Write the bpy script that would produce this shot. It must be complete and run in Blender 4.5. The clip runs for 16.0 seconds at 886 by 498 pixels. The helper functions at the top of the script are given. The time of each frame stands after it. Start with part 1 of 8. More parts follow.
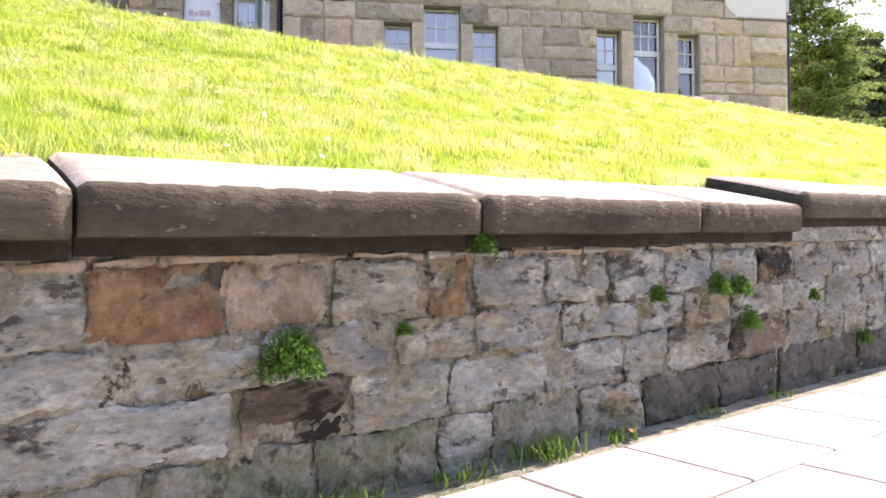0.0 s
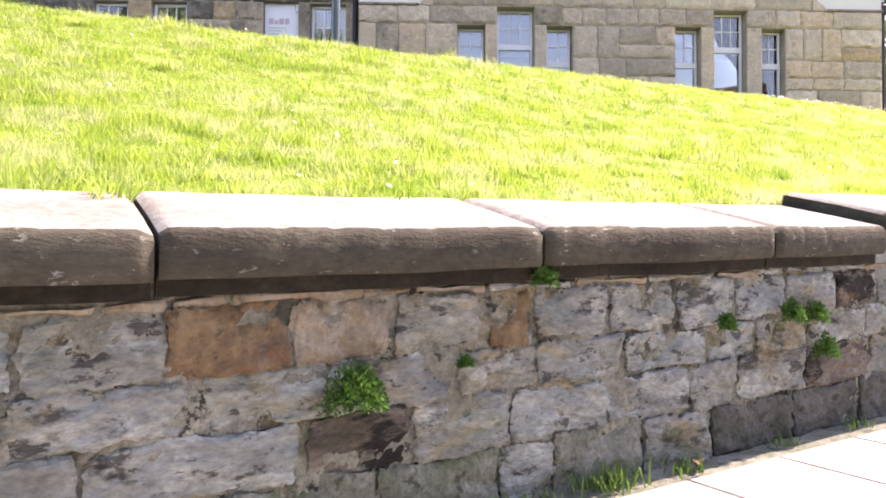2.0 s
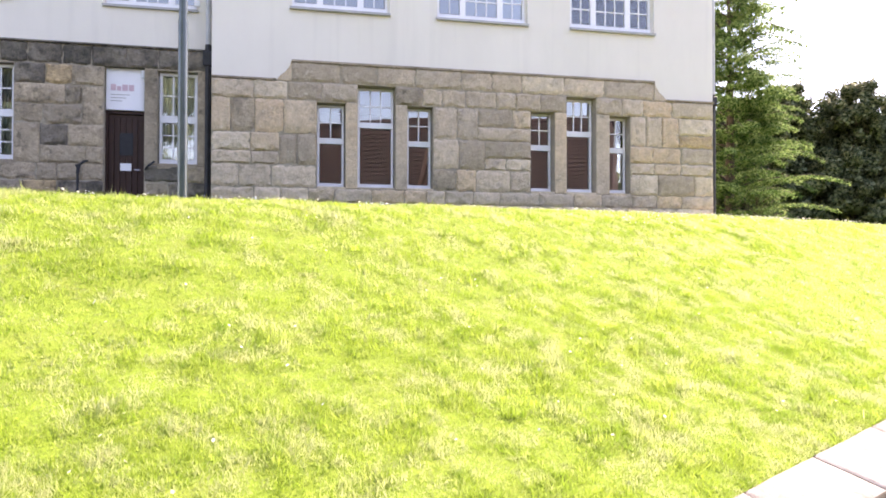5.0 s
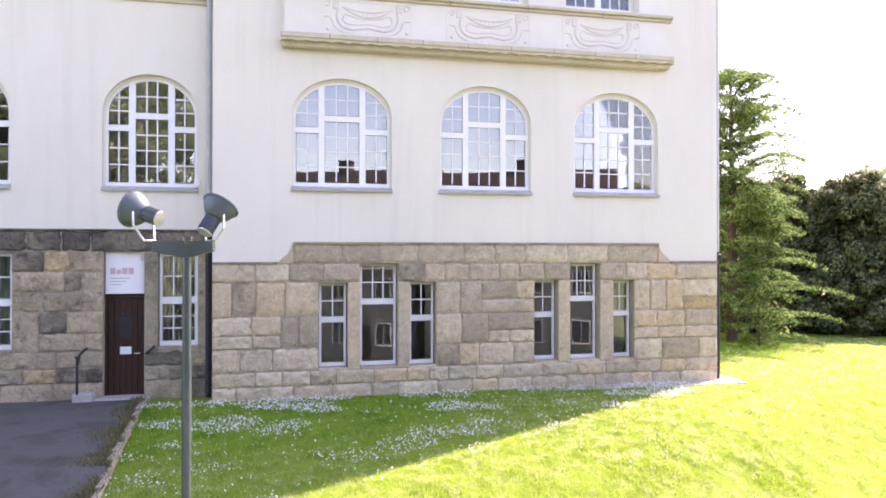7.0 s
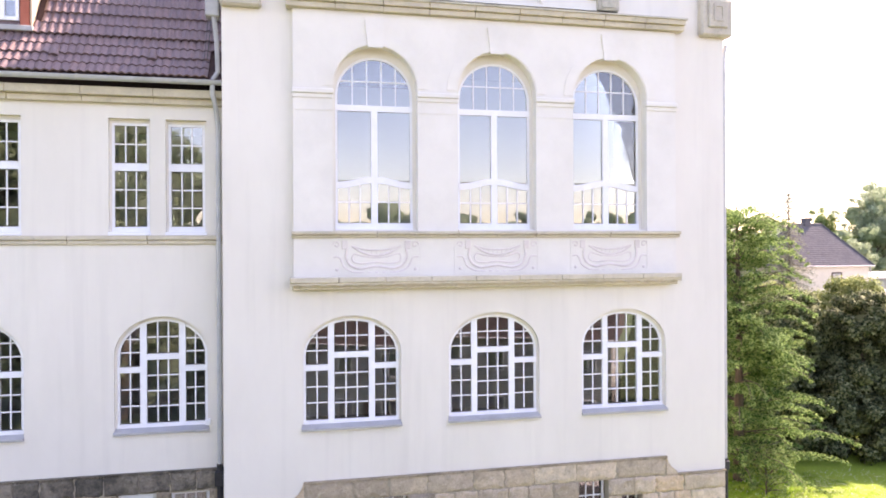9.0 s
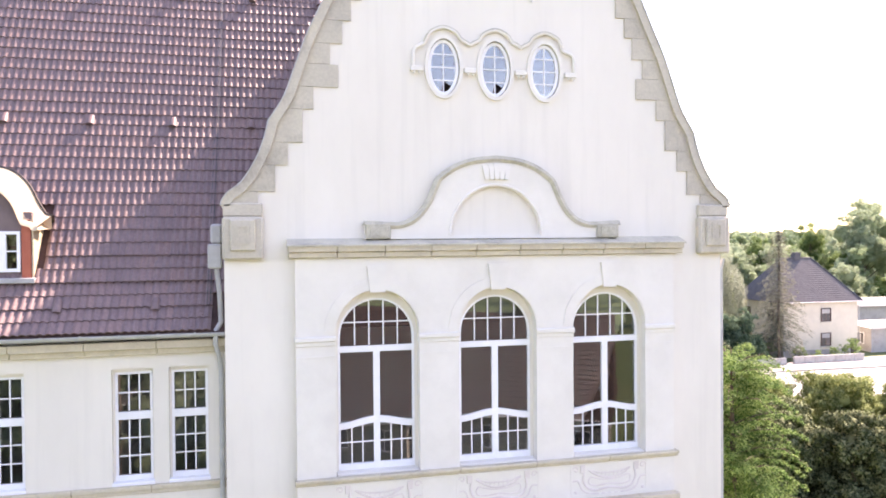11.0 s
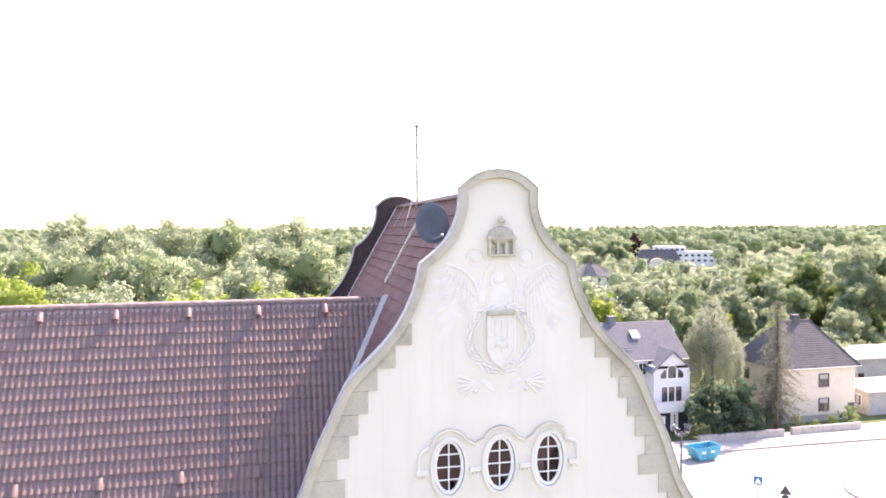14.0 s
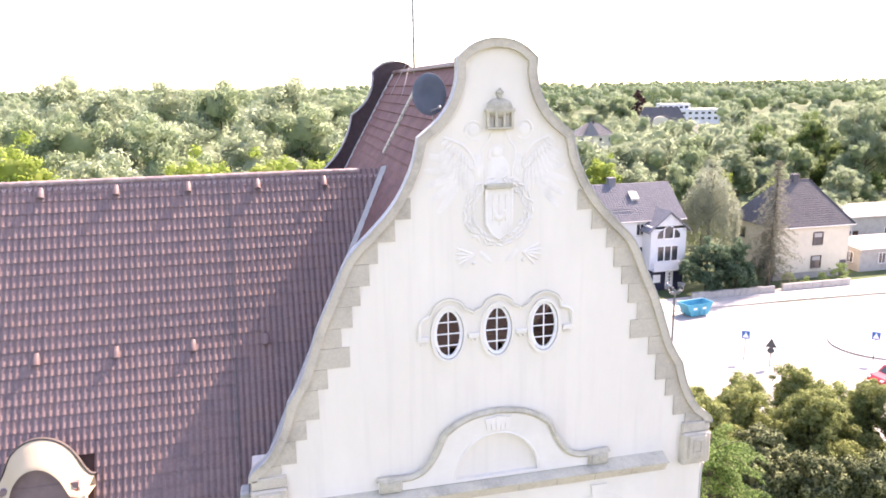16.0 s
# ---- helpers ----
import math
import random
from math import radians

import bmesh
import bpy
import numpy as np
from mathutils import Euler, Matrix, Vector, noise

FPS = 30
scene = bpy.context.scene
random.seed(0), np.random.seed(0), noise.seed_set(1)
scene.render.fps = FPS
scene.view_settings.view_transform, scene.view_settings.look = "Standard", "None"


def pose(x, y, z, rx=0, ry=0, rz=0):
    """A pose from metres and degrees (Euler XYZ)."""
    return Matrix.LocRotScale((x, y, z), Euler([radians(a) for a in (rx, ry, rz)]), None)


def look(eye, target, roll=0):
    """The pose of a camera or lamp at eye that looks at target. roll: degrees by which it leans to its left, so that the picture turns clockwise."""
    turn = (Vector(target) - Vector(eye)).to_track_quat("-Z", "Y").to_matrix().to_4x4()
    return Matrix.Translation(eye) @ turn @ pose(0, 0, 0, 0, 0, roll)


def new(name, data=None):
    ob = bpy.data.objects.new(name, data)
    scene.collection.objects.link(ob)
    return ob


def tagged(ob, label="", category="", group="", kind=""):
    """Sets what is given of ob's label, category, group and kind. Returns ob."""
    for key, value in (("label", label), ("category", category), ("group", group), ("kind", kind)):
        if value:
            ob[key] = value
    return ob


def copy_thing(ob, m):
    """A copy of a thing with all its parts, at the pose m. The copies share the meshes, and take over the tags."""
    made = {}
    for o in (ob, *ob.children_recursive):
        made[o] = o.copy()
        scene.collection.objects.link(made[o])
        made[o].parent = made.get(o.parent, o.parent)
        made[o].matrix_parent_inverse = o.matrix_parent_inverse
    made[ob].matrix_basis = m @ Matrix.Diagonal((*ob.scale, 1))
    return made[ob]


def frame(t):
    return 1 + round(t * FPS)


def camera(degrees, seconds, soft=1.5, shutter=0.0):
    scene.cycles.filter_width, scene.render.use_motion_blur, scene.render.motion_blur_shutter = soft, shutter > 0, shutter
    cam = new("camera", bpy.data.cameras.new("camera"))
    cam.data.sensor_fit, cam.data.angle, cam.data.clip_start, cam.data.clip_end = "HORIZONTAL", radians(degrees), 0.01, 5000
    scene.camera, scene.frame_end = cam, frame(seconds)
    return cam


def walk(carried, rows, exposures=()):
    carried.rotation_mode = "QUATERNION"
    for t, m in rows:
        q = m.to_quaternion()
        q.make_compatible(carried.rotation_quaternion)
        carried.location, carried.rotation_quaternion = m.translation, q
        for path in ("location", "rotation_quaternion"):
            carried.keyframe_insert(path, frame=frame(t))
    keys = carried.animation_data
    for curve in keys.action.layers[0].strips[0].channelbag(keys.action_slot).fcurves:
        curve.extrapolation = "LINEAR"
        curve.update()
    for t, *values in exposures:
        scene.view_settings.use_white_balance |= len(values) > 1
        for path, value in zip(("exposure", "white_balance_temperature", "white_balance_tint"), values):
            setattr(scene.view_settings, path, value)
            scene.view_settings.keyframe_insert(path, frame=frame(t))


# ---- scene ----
cam = camera(63.6, 16.0, soft=1.75)
PATH = [
    (0, (0.002, 0.019, 0.856), (0.263, 2.001, 0.91), -0.1),
    (0.5, (-0.028, -0.027, 0.855), (0.209, 1.958, 0.906), -0.0),
    (1, (-0.015, -0.047, 0.856), (0.084, 1.95, 0.906), 0.1),
    (1.5, (0.002, -0.044, 0.855), (0.057, 1.955, 0.904), 0.2),
    (2, (0.036, -0.031, 0.968), (0.091, 1.968, 1.014), 0.3),
    (2.5, (0.04, -0.039, 1.603), (0.093, 1.959, 1.644), 0.2),
    (3, (0.086, -0.038, 2.13), (0.136, 1.961, 2.172), 0.2),
    (3.5, (0.129, -0.07, 2.177), (0.274, 1.925, 2.218), 0.2),
    (4, (0.157, -0.064, 2.191), (0.483, 1.909, 2.232), 0.2),
    (4.2, (0.155, -0.045, 2.206), (0.564, 1.913, 2.245), 0.1),
    (6.3, (0.067, 0.136, 5.594), (0.503, 2.088, 5.615), 0.1),
    (6.5, (0.075, 0.151, 5.992), (0.508, 2.104, 6.019), 0.0),
    (7, (0.011, 0.151, 7.257), (0.448, 2.103, 7.27), 0.0),
    (7.5, (0.027, 0.134, 8.555), (0.459, 2.087, 8.556), 0.1),
    (8, (0.003, 0.102, 9.982), (0.433, 2.055, 9.982), 0.1),
    (8.5, (-0.08, 0.106, 11.38), (0.35, 2.059, 11.378), -0.1),
    (9, (-0.116, 0.09, 12.78), (0.311, 2.044, 12.778), -0.3),
    (9.2, (-0.139, 0.071, 13.223), (0.289, 2.025, 13.235), -0.3),
    (11.3, (-0.366, 0.029, 19.51), (0.089, 1.976, 19.478), -0.5),
    (11.5, (-0.356, 0.015, 20.14), (0.1, 1.963, 20.105), -0.5),
    (12, (-0.318, 0.06, 21.848), (0.137, 2.007, 21.806), -0.4),
    (12.5, (-0.337, 0.078, 23.467), (0.118, 2.025, 23.418), -0.3),
    (13, (-0.394, 0.072, 25.182), (0.062, 2.019, 25.129), -0.3),
    (13.5, (-0.426, 0.087, 26.951), (0.03, 2.033, 26.893), -0.3),
    (14, (-0.443, 0.088, 28.361), (0.012, 2.035, 28.301), -0.3),
    (14.5, (-0.494, 0.071, 28.871), (-0.038, 2.017, 28.811), -0.5),
    (15, (-0.498, 0.042, 28.94), (-0.047, 1.98, 28.737), -0.8),
    (15.5, (-0.461, 0.026, 28.85), (-0.02, 1.934, 28.446), -0.8),
    (16, (-0.397, 0.047, 28.684), (0.042, 1.947, 28.239), -0.9),
]
walk(cam, [(t, look(eye, target, roll)) for t, eye, target, roll in PATH], [(0.0, 2.22, 7900, 34), (4.2, 2.24, 7900, 34), (7.0, 2.34, 7900, 38), (9.0, 2.32, 7900, 38), (11.5, 2.26, 7900, 34), (16.0, 2.26, 7900, 34)])

# ---- world and sun ----
SUN_AZ, SUN_EL = radians(29.0), radians(46.5)
TO_SUN = Vector((math.cos(SUN_EL) * math.cos(SUN_AZ), math.cos(SUN_EL) * math.sin(SUN_AZ), math.sin(SUN_EL)))
world = bpy.data.worlds.new("sky")
scene.world = world
world.use_nodes = True
wn = world.node_tree
sky = wn.nodes.new("ShaderNodeTexSky")
sky.sky_type, sky.sun_disc = "NISHITA", False
sky.sun_elevation, sky.sun_rotation = SUN_EL, radians(90) - SUN_AZ
sky.air_density, sky.dust_density, sky.ozone_density = 1.0, 0.8, 1.5
wn.links.new(sky.outputs[0], wn.nodes["Background"].inputs[0])
wn.nodes["Background"].inputs[1].default_value = 0.15
sun = new("sun", bpy.data.lights.new("sun", "SUN"))
sun.data.energy, sun.data.angle, sun.data.color = 3.7, radians(0.6), (1.0, 0.945, 0.86)
sun.matrix_world = look(TO_SUN * 60, (0, 0, 0))

# ---- materials ----
def surface(name, c1, c2, scale=3.0, rough=0.85, c3=None, stain_scale=0.5, stain=0.5, bump=0.35, bump_scale=45.0,
            rand=None, rand_amt=1.0, island=None, metallic=0.0, spec=0.3, squash=(1, 1, 1), leafy=0.0, patch=(0.48, 0.68), fine=0.0, layers=(), relief=0.01, streak=0.0):
    """A procedural surface: grain between two colours, larger stains of a third, fine relief, and a shade that varies piece by piece."""
    m = bpy.data.materials.new(name)
    m.use_nodes = True
    t = m.node_tree
    p = t.nodes["Principled BSDF"]
    link = t.links.new
    geo = t.nodes.new("ShaderNodeNewGeometry")
    mapping = t.nodes.new("ShaderNodeMapping")
    mapping.inputs["Scale"].default_value = squash
    link(geo.outputs["Position"], mapping.inputs["Vector"])

    def noise_at(size, detail=5.0, rough_=0.6):
        n = t.nodes.new("ShaderNodeTexNoise")
        n.inputs["Scale"].default_value, n.inputs["Detail"].default_value, n.inputs["Roughness"].default_value = size, detail, rough_
        link(mapping.outputs[0], n.inputs["Vector"])
        return n.outputs["Fac"]

    def ramp(fac, lo, hi):
        r = t.nodes.new("ShaderNodeMapRange")
        r.inputs["From Min"].default_value, r.inputs["From Max"].default_value = lo, hi
        link(fac, r.inputs["Value"])
        return r.outputs[0]

    def mix(fac, a, b):
        x = t.nodes.new("ShaderNodeMix")
        x.data_type = "RGBA"
        for slot, v in (("Factor", fac), ("A", a), ("B", b)):
            sock = [i for i in x.inputs if i.name == slot and i.type == ("VALUE" if slot == "Factor" else "RGBA")][0]
            if isinstance(v, tuple):
                sock.default_value = (*v, 1)
            elif isinstance(v, float):
                sock.default_value = v
            else:
                link(v, sock)
        return [o for o in x.outputs if o.type == "RGBA"][0]

    def scaled(fac, k):
        q = t.nodes.new("ShaderNodeMath")
        q.operation = "MULTIPLY"
        link(fac, q.inputs[0])
        q.inputs[1].default_value = k
        return q.outputs[0]

    col = mix(ramp(noise_at(scale), 0.3, 0.7), c1, c2)
    if rand:
        info = t.nodes.new("ShaderNodeObjectInfo") if island is None else geo
        key = info.outputs["Random"] if island is None else info.outputs["Random Per Island"]
        cr = t.nodes.new("ShaderNodeValToRGB")
        cr.color_ramp.interpolation = "CONSTANT" if len(rand) > 3 else "LINEAR"
        while len(cr.color_ramp.elements) < len(rand):
            cr.color_ramp.elements.new(0.5)
        for i, (e, c) in enumerate(zip(cr.color_ramp.elements, rand)):
            e.position, e.color = i / len(rand), (*c, 1)
        link(key, cr.inputs[0])
        grain = mix(ramp(noise_at(scale * 2.3), 0.25, 0.75), (0.72, 0.72, 0.72), (1.2, 1.2, 1.2))
        tinted = t.nodes.new("ShaderNodeMix")
        tinted.data_type, tinted.blend_type = "RGBA", "MULTIPLY"
        socks = [i for i in tinted.inputs if i.type == "RGBA"]
        tinted.inputs[0].default_value = 1.0
        link(cr.outputs[0], socks[0])
        link(grain, socks[1])
        col = mix(rand_amt, col, [o for o in tinted.outputs if o.type == "RGBA"][0])
    if c3:
        col = mix(scaled(ramp(noise_at(stain_scale, 6.0, 0.65), *patch), stain), col, c3)
    for c4, size4, lo4, hi4, k4 in layers:
        col = mix(scaled(ramp(noise_at(size4, 5.0, 0.7), lo4, hi4), k4), col, c4)
    if streak:
        run = t.nodes.new("ShaderNodeMapping")
        run.inputs["Scale"].default_value = (1, 1, 0.05)
        link(geo.outputs["Position"], run.inputs["Vector"])
        rain = t.nodes.new("ShaderNodeTexNoise")
        rain.inputs["Scale"].default_value, rain.inputs["Detail"].default_value = 4.5, 6.0
        link(run.outputs[0], rain.inputs["Vector"])
        col = mix(scaled(ramp(rain.outputs["Fac"], 0.54, 0.72), streak), col, tuple(v * 0.55 for v in c1))
    if fine:
        speck = mix(ramp(noise_at(scale * 7.5, 4.0, 0.7), 0.28, 0.72), (1 - fine,) * 3, (1 + fine * 0.8,) * 3)
        grained = t.nodes.new("ShaderNodeMix")
        grained.data_type, grained.blend_type = "RGBA", "MULTIPLY"
        grained.inputs[0].default_value = 1.0
        socks = [i for i in grained.inputs if i.type == "RGBA"]
        link(col, socks[0])
        link(speck, socks[1])
        col = [o for o in grained.outputs if o.type == "RGBA"][0]
    link(col, p.inputs["Base Color"])
    p.inputs["Roughness"].default_value, p.inputs["Metallic"].default_value = rough, metallic
    p.inputs["Specular IOR Level"].default_value = spec
    if bump:
        b = t.nodes.new("ShaderNodeBump")
        b.inputs["Strength"].default_value, b.inputs["Distance"].default_value = bump, relief
        link(noise_at(bump_scale, 6.0, 0.65), b.inputs["Height"])
        link(b.outputs[0], p.inputs["Normal"])
    if leafy:
        tr = t.nodes.new("ShaderNodeBsdfTranslucent")
        link(col, tr.inputs["Color"])
        mx = t.nodes.new("ShaderNodeMixShader")
        mx.inputs[0].default_value = leafy
        link(p.outputs[0], mx.inputs[1])
        link(tr.outputs[0], mx.inputs[2])
        link(mx.outputs[0], t.nodes["Material Output"].inputs[0])
    return m


def glass_pane(name):
    """Window glass: clear, with the mirror image that Fresnel gives it."""
    m = bpy.data.materials.new(name)
    m.use_nodes = True
    t = m.node_tree
    t.nodes.remove(t.nodes["Principled BSDF"])
    clear, shine, fres, mx = (t.nodes.new(k) for k in ("ShaderNodeBsdfTransparent", "ShaderNodeBsdfGlossy", "ShaderNodeFresnel", "ShaderNodeMixShader"))
    clear.inputs[0].default_value, shine.inputs[0].default_value = (0.9, 0.93, 0.92, 1), (1, 1, 1, 1)
    shine.inputs["Roughness"].default_value, fres.inputs[0].default_value = 0.0, 2.15
    geo, n, b = (t.nodes.new(k) for k in ("ShaderNodeNewGeometry", "ShaderNodeTexNoise", "ShaderNodeBump"))
    n.inputs["Scale"].default_value, n.inputs["Detail"].default_value = 1.3, 1.0
    b.inputs["Strength"].default_value, b.inputs["Distance"].default_value = 0.12, 0.01
    t.links.new(geo.outputs["Position"], n.inputs["Vector"])
    t.links.new(n.outputs[0], b.inputs["Height"])
    t.links.new(b.outputs[0], shine.inputs["Normal"])
    t.links.new(fres.outputs[0], mx.inputs[0])
    t.links.new(clear.outputs[0], mx.inputs[1])
    t.links.new(shine.outputs[0], mx.inputs[2])
    t.links.new(mx.outputs[0], t.nodes["Material Output"].inputs[0])
    return m


PLASTER = surface("plaster", (0.707, 0.664, 0.580), (0.757, 0.715, 0.629), 0.8, 0.9, (0.614, 0.583, 0.507), 0.35, 0.35, 0.25, 160.0, squash=(1, 1, 0.45), streak=0.10)
PLASTER_TRIM = surface("plaster_trim", (0.700, 0.667, 0.595), (0.750, 0.717, 0.643), 1.5, 0.85, (0.550, 0.525, 0.458), 0.8, 0.25, 0.2, 120.0)
RELIEF = surface("relief_plaster", (0.720, 0.687, 0.624), (0.770, 0.737, 0.673), 3.0, 0.85, (0.500, 0.475, 0.419), 1.6, 0.35, 0.3, 90.0)
SANDSTONE = surface("sandstone_trim", (0.520, 0.460, 0.341), (0.600, 0.535, 0.409), 2.0, 0.9, (0.40, 0.36, 0.29), 1.1, 0.5, 0.4, 60.0, fine=0.08,
                    layers=(((0.24, 0.22, 0.18), 2.6, 0.60, 0.74, 0.55),))
GABLE_STONE = surface("gable_stone", (0.482, 0.436, 0.357), (0.568, 0.522, 0.421), 2.0, 0.9, (0.385, 0.351, 0.297), 1.0, 0.6, 0.4, 60.0, fine=0.1,
                      layers=(((0.302, 0.273, 0.232), 0.9, 0.50, 0.64, 0.6), ((0.616, 0.550, 0.422), 1.6, 0.56, 0.68, 0.4)))
DARK_MOULD = surface("weathered_moulding", (0.441, 0.413, 0.338), (0.557, 0.525, 0.416), 3.0, 0.9, (0.263, 0.245, 0.198), 2.0, 0.6, 0.4, 60.0, fine=0.12)
ASHLAR = surface("ashlar", (0.522, 0.421, 0.299), (0.639, 0.524, 0.386), 3.0, 0.92, (0.312, 0.257, 0.190), 1.6, 0.6, 1.0, 12.0, patch=(0.52, 0.72), fine=0.13, rand_amt=0.72,
                 rand=((0.351, 0.287, 0.205), (0.690, 0.575, 0.418), (0.560, 0.445, 0.316), (0.612, 0.493, 0.357), (0.508, 0.409, 0.293), (0.649, 0.524, 0.379), (0.444, 0.365, 0.270), (0.587, 0.474, 0.345), (0.627, 0.482, 0.322), (0.547, 0.445, 0.327), (0.649, 0.474, 0.299), (0.522, 0.425, 0.312)),
                 layers=(((0.221, 0.189, 0.144), 5.0, 0.57, 0.70, 0.55), ((0.737, 0.651, 0.509), 8.0, 0.58, 0.70, 0.4)), relief=0.045)
ASHLAR_DARK = surface("ashlar_dark", (0.378, 0.307, 0.212), (0.493, 0.401, 0.282), 3.0, 0.92, (0.128, 0.107, 0.079), 0.9, 0.75, 1.0, 12.0, fine=0.25, rand_amt=0.7,
                      rand=((0.413, 0.335, 0.233), (0.355, 0.292, 0.208), (0.470, 0.378, 0.262), (0.515, 0.410, 0.282), (0.297, 0.248, 0.183), (0.447, 0.362, 0.251), (0.538, 0.378, 0.199)),
                      layers=(((0.092, 0.081, 0.059), 4.0, 0.56, 0.68, 0.65), ((0.596, 0.498, 0.367), 7.0, 0.58, 0.70, 0.4)), relief=0.045)
MORTAR = surface("mortar", (0.319, 0.275, 0.210), (0.435, 0.377, 0.280), 8.0, 0.95, (0.203, 0.174, 0.140), 2.0, 0.5, 0.5, 80.0, fine=0.3)
RUBBLE = surface("rubble_stone", (0.127, 0.142, 0.132), (0.350, 0.383, 0.357), 4.5, 0.92, (0.030, 0.031, 0.028), 3.0, 0.85, 1.0, 45.0, patch=(0.585, 0.635), rand_amt=0.5, squash=(0.75, 0.75, 1.6), relief=0.018,
                 rand=((0.247, 0.285, 0.275), (0.205, 0.234, 0.225), (0.267, 0.276, 0.218), (0.230, 0.266, 0.253), (0.184, 0.207, 0.188), (0.301, 0.345, 0.327), (0.235, 0.261, 0.228), (0.270, 0.294, 0.245)), fine=0.42,
                 layers=(((0.441, 0.482, 0.443), 5.2, 0.54, 0.63, 0.6), ((0.273, 0.228, 0.126), 2.9, 0.55, 0.64, 0.6), ((0.127, 0.165, 0.082), 1.7, 0.55, 0.66, 0.45), ((0.040, 0.040, 0.037), 11.0, 0.58, 0.63, 0.8)))
SOOTY_RUBBLE = surface("soot_stained_rubble", (0.055, 0.050, 0.040), (0.200, 0.180, 0.150), 5.0, 0.92, (0.014, 0.014, 0.012), 4.2, 0.95, 1.0, 45.0, patch=(0.50, 0.56), squash=(0.75, 0.75, 1.6), relief=0.018, fine=0.4,
                       layers=(((0.165, 0.105, 0.055), 3.4, 0.54, 0.64, 0.6), ((0.270, 0.280, 0.265), 6.0, 0.58, 0.66, 0.6)))
RUST_STONE = surface("iron_stained_stone", (0.124, 0.081, 0.040), (0.235, 0.176, 0.104), 4.0, 0.92, (0.120, 0.052, 0.028), 3.0, 0.8, 1.0, 42.0, fine=0.35, relief=0.018,
                     layers=(((0.248, 0.223, 0.171), 7.0, 0.57, 0.68, 0.5), ((0.046, 0.036, 0.028), 13.0, 0.57, 0.65, 0.75)))
TAN_STONE = surface("tan_stone", (0.225, 0.180, 0.108), (0.310, 0.285, 0.230), 8.0, 0.92, (0.110, 0.099, 0.079), 6.0, 0.65, 1.0, 42.0, fine=0.3,
                    layers=(((0.313, 0.327, 0.287), 7.0, 0.55, 0.66, 0.6), ((0.055, 0.050, 0.040), 13.0, 0.58, 0.66, 0.7)))
MOSS_STONE = surface("mossy_stone", (0.106, 0.119, 0.091), (0.225, 0.237, 0.207), 9.0, 0.95, (0.057, 0.086, 0.037), 4.0, 0.8, 1.0, 42.0, fine=0.35,
                     layers=(((0.241, 0.260, 0.235), 7.0, 0.56, 0.66, 0.5), ((0.035, 0.040, 0.027), 12.0, 0.55, 0.64, 0.8)))
FOOT_STONE = surface("dark_foot_stone", (0.059, 0.064, 0.053), (0.127, 0.126, 0.120), 9.0, 0.95, (0.032, 0.045, 0.021), 4.0, 0.8, 1.0, 42.0, fine=0.35,
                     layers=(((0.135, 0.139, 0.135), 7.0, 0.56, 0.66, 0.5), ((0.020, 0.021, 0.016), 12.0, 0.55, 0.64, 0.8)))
WALL_MORTAR = surface("old_mortar", (0.161, 0.168, 0.135), (0.315, 0.321, 0.262), 6.0, 0.95, (0.045, 0.045, 0.034), 5.5, 0.85, 1.0, 60.0, patch=(0.54, 0.62), fine=0.4, relief=0.02,
                      layers=(((0.399, 0.420, 0.364), 4.6, 0.54, 0.64, 0.6), ((0.020, 0.020, 0.016), 10.0, 0.565, 0.61, 0.9), ((0.265, 0.216, 0.115), 2.6, 0.52, 0.63, 0.6), ((0.109, 0.138, 0.058), 2.1, 0.55, 0.65, 0.5)))
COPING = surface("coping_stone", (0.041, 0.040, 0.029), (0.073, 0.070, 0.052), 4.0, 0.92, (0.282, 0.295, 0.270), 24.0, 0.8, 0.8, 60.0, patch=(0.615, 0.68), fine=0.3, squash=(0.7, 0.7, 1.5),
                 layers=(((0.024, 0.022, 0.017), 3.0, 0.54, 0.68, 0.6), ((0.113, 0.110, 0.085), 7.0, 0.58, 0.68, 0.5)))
# near-black colour that paints the shade in the recess under the coping
COPING_RECESS_SHADE = surface("recess_shade_underside", (0.012, 0.011, 0.009), (0.030, 0.027, 0.021), 6.0, 0.95, (0.06, 0.055, 0.04), 9.0, 0.5, 0.8, 60.0, fine=0.3)
COPING_TOP = surface("coping_pale_top", (0.222, 0.214, 0.193), (0.294, 0.288, 0.265), 4.0, 0.9, (0.128, 0.119, 0.097), 2.2, 0.6, 0.5, 60.0, fine=0.3)
PAVING = surface("paving", (0.430, 0.400, 0.361), (0.499, 0.470, 0.431), 4.0, 0.9, (0.344, 0.313, 0.273), 1.5, 0.5, 0.5, 90.0, rand=((0.430, 0.405, 0.370), (0.499, 0.470, 0.431)), rand_amt=0.6, fine=0.2)
ASPHALT = surface("asphalt", (0.085, 0.084, 0.083), (0.11, 0.108, 0.106), 30.0, 0.95, (0.045, 0.048, 0.035), 0.9, 0.8, 0.5, 140.0, fine=0.3)
ROAD_PALE = surface("pale_road", (0.30, 0.29, 0.275), (0.37, 0.36, 0.34), 6.0, 0.95, (0.25, 0.24, 0.23), 0.25, 0.6, 0.3, 120.0)
CONCRETE = surface("concrete", (0.34, 0.33, 0.31), (0.42, 0.41, 0.39), 6.0, 0.9, (0.24, 0.23, 0.21), 1.4, 0.5, 0.4, 90.0)
WHITE_PAINT = surface("white_window_paint", (0.78, 0.78, 0.78), (0.83, 0.83, 0.83), 6.0, 0.5, None, bump=0.05)
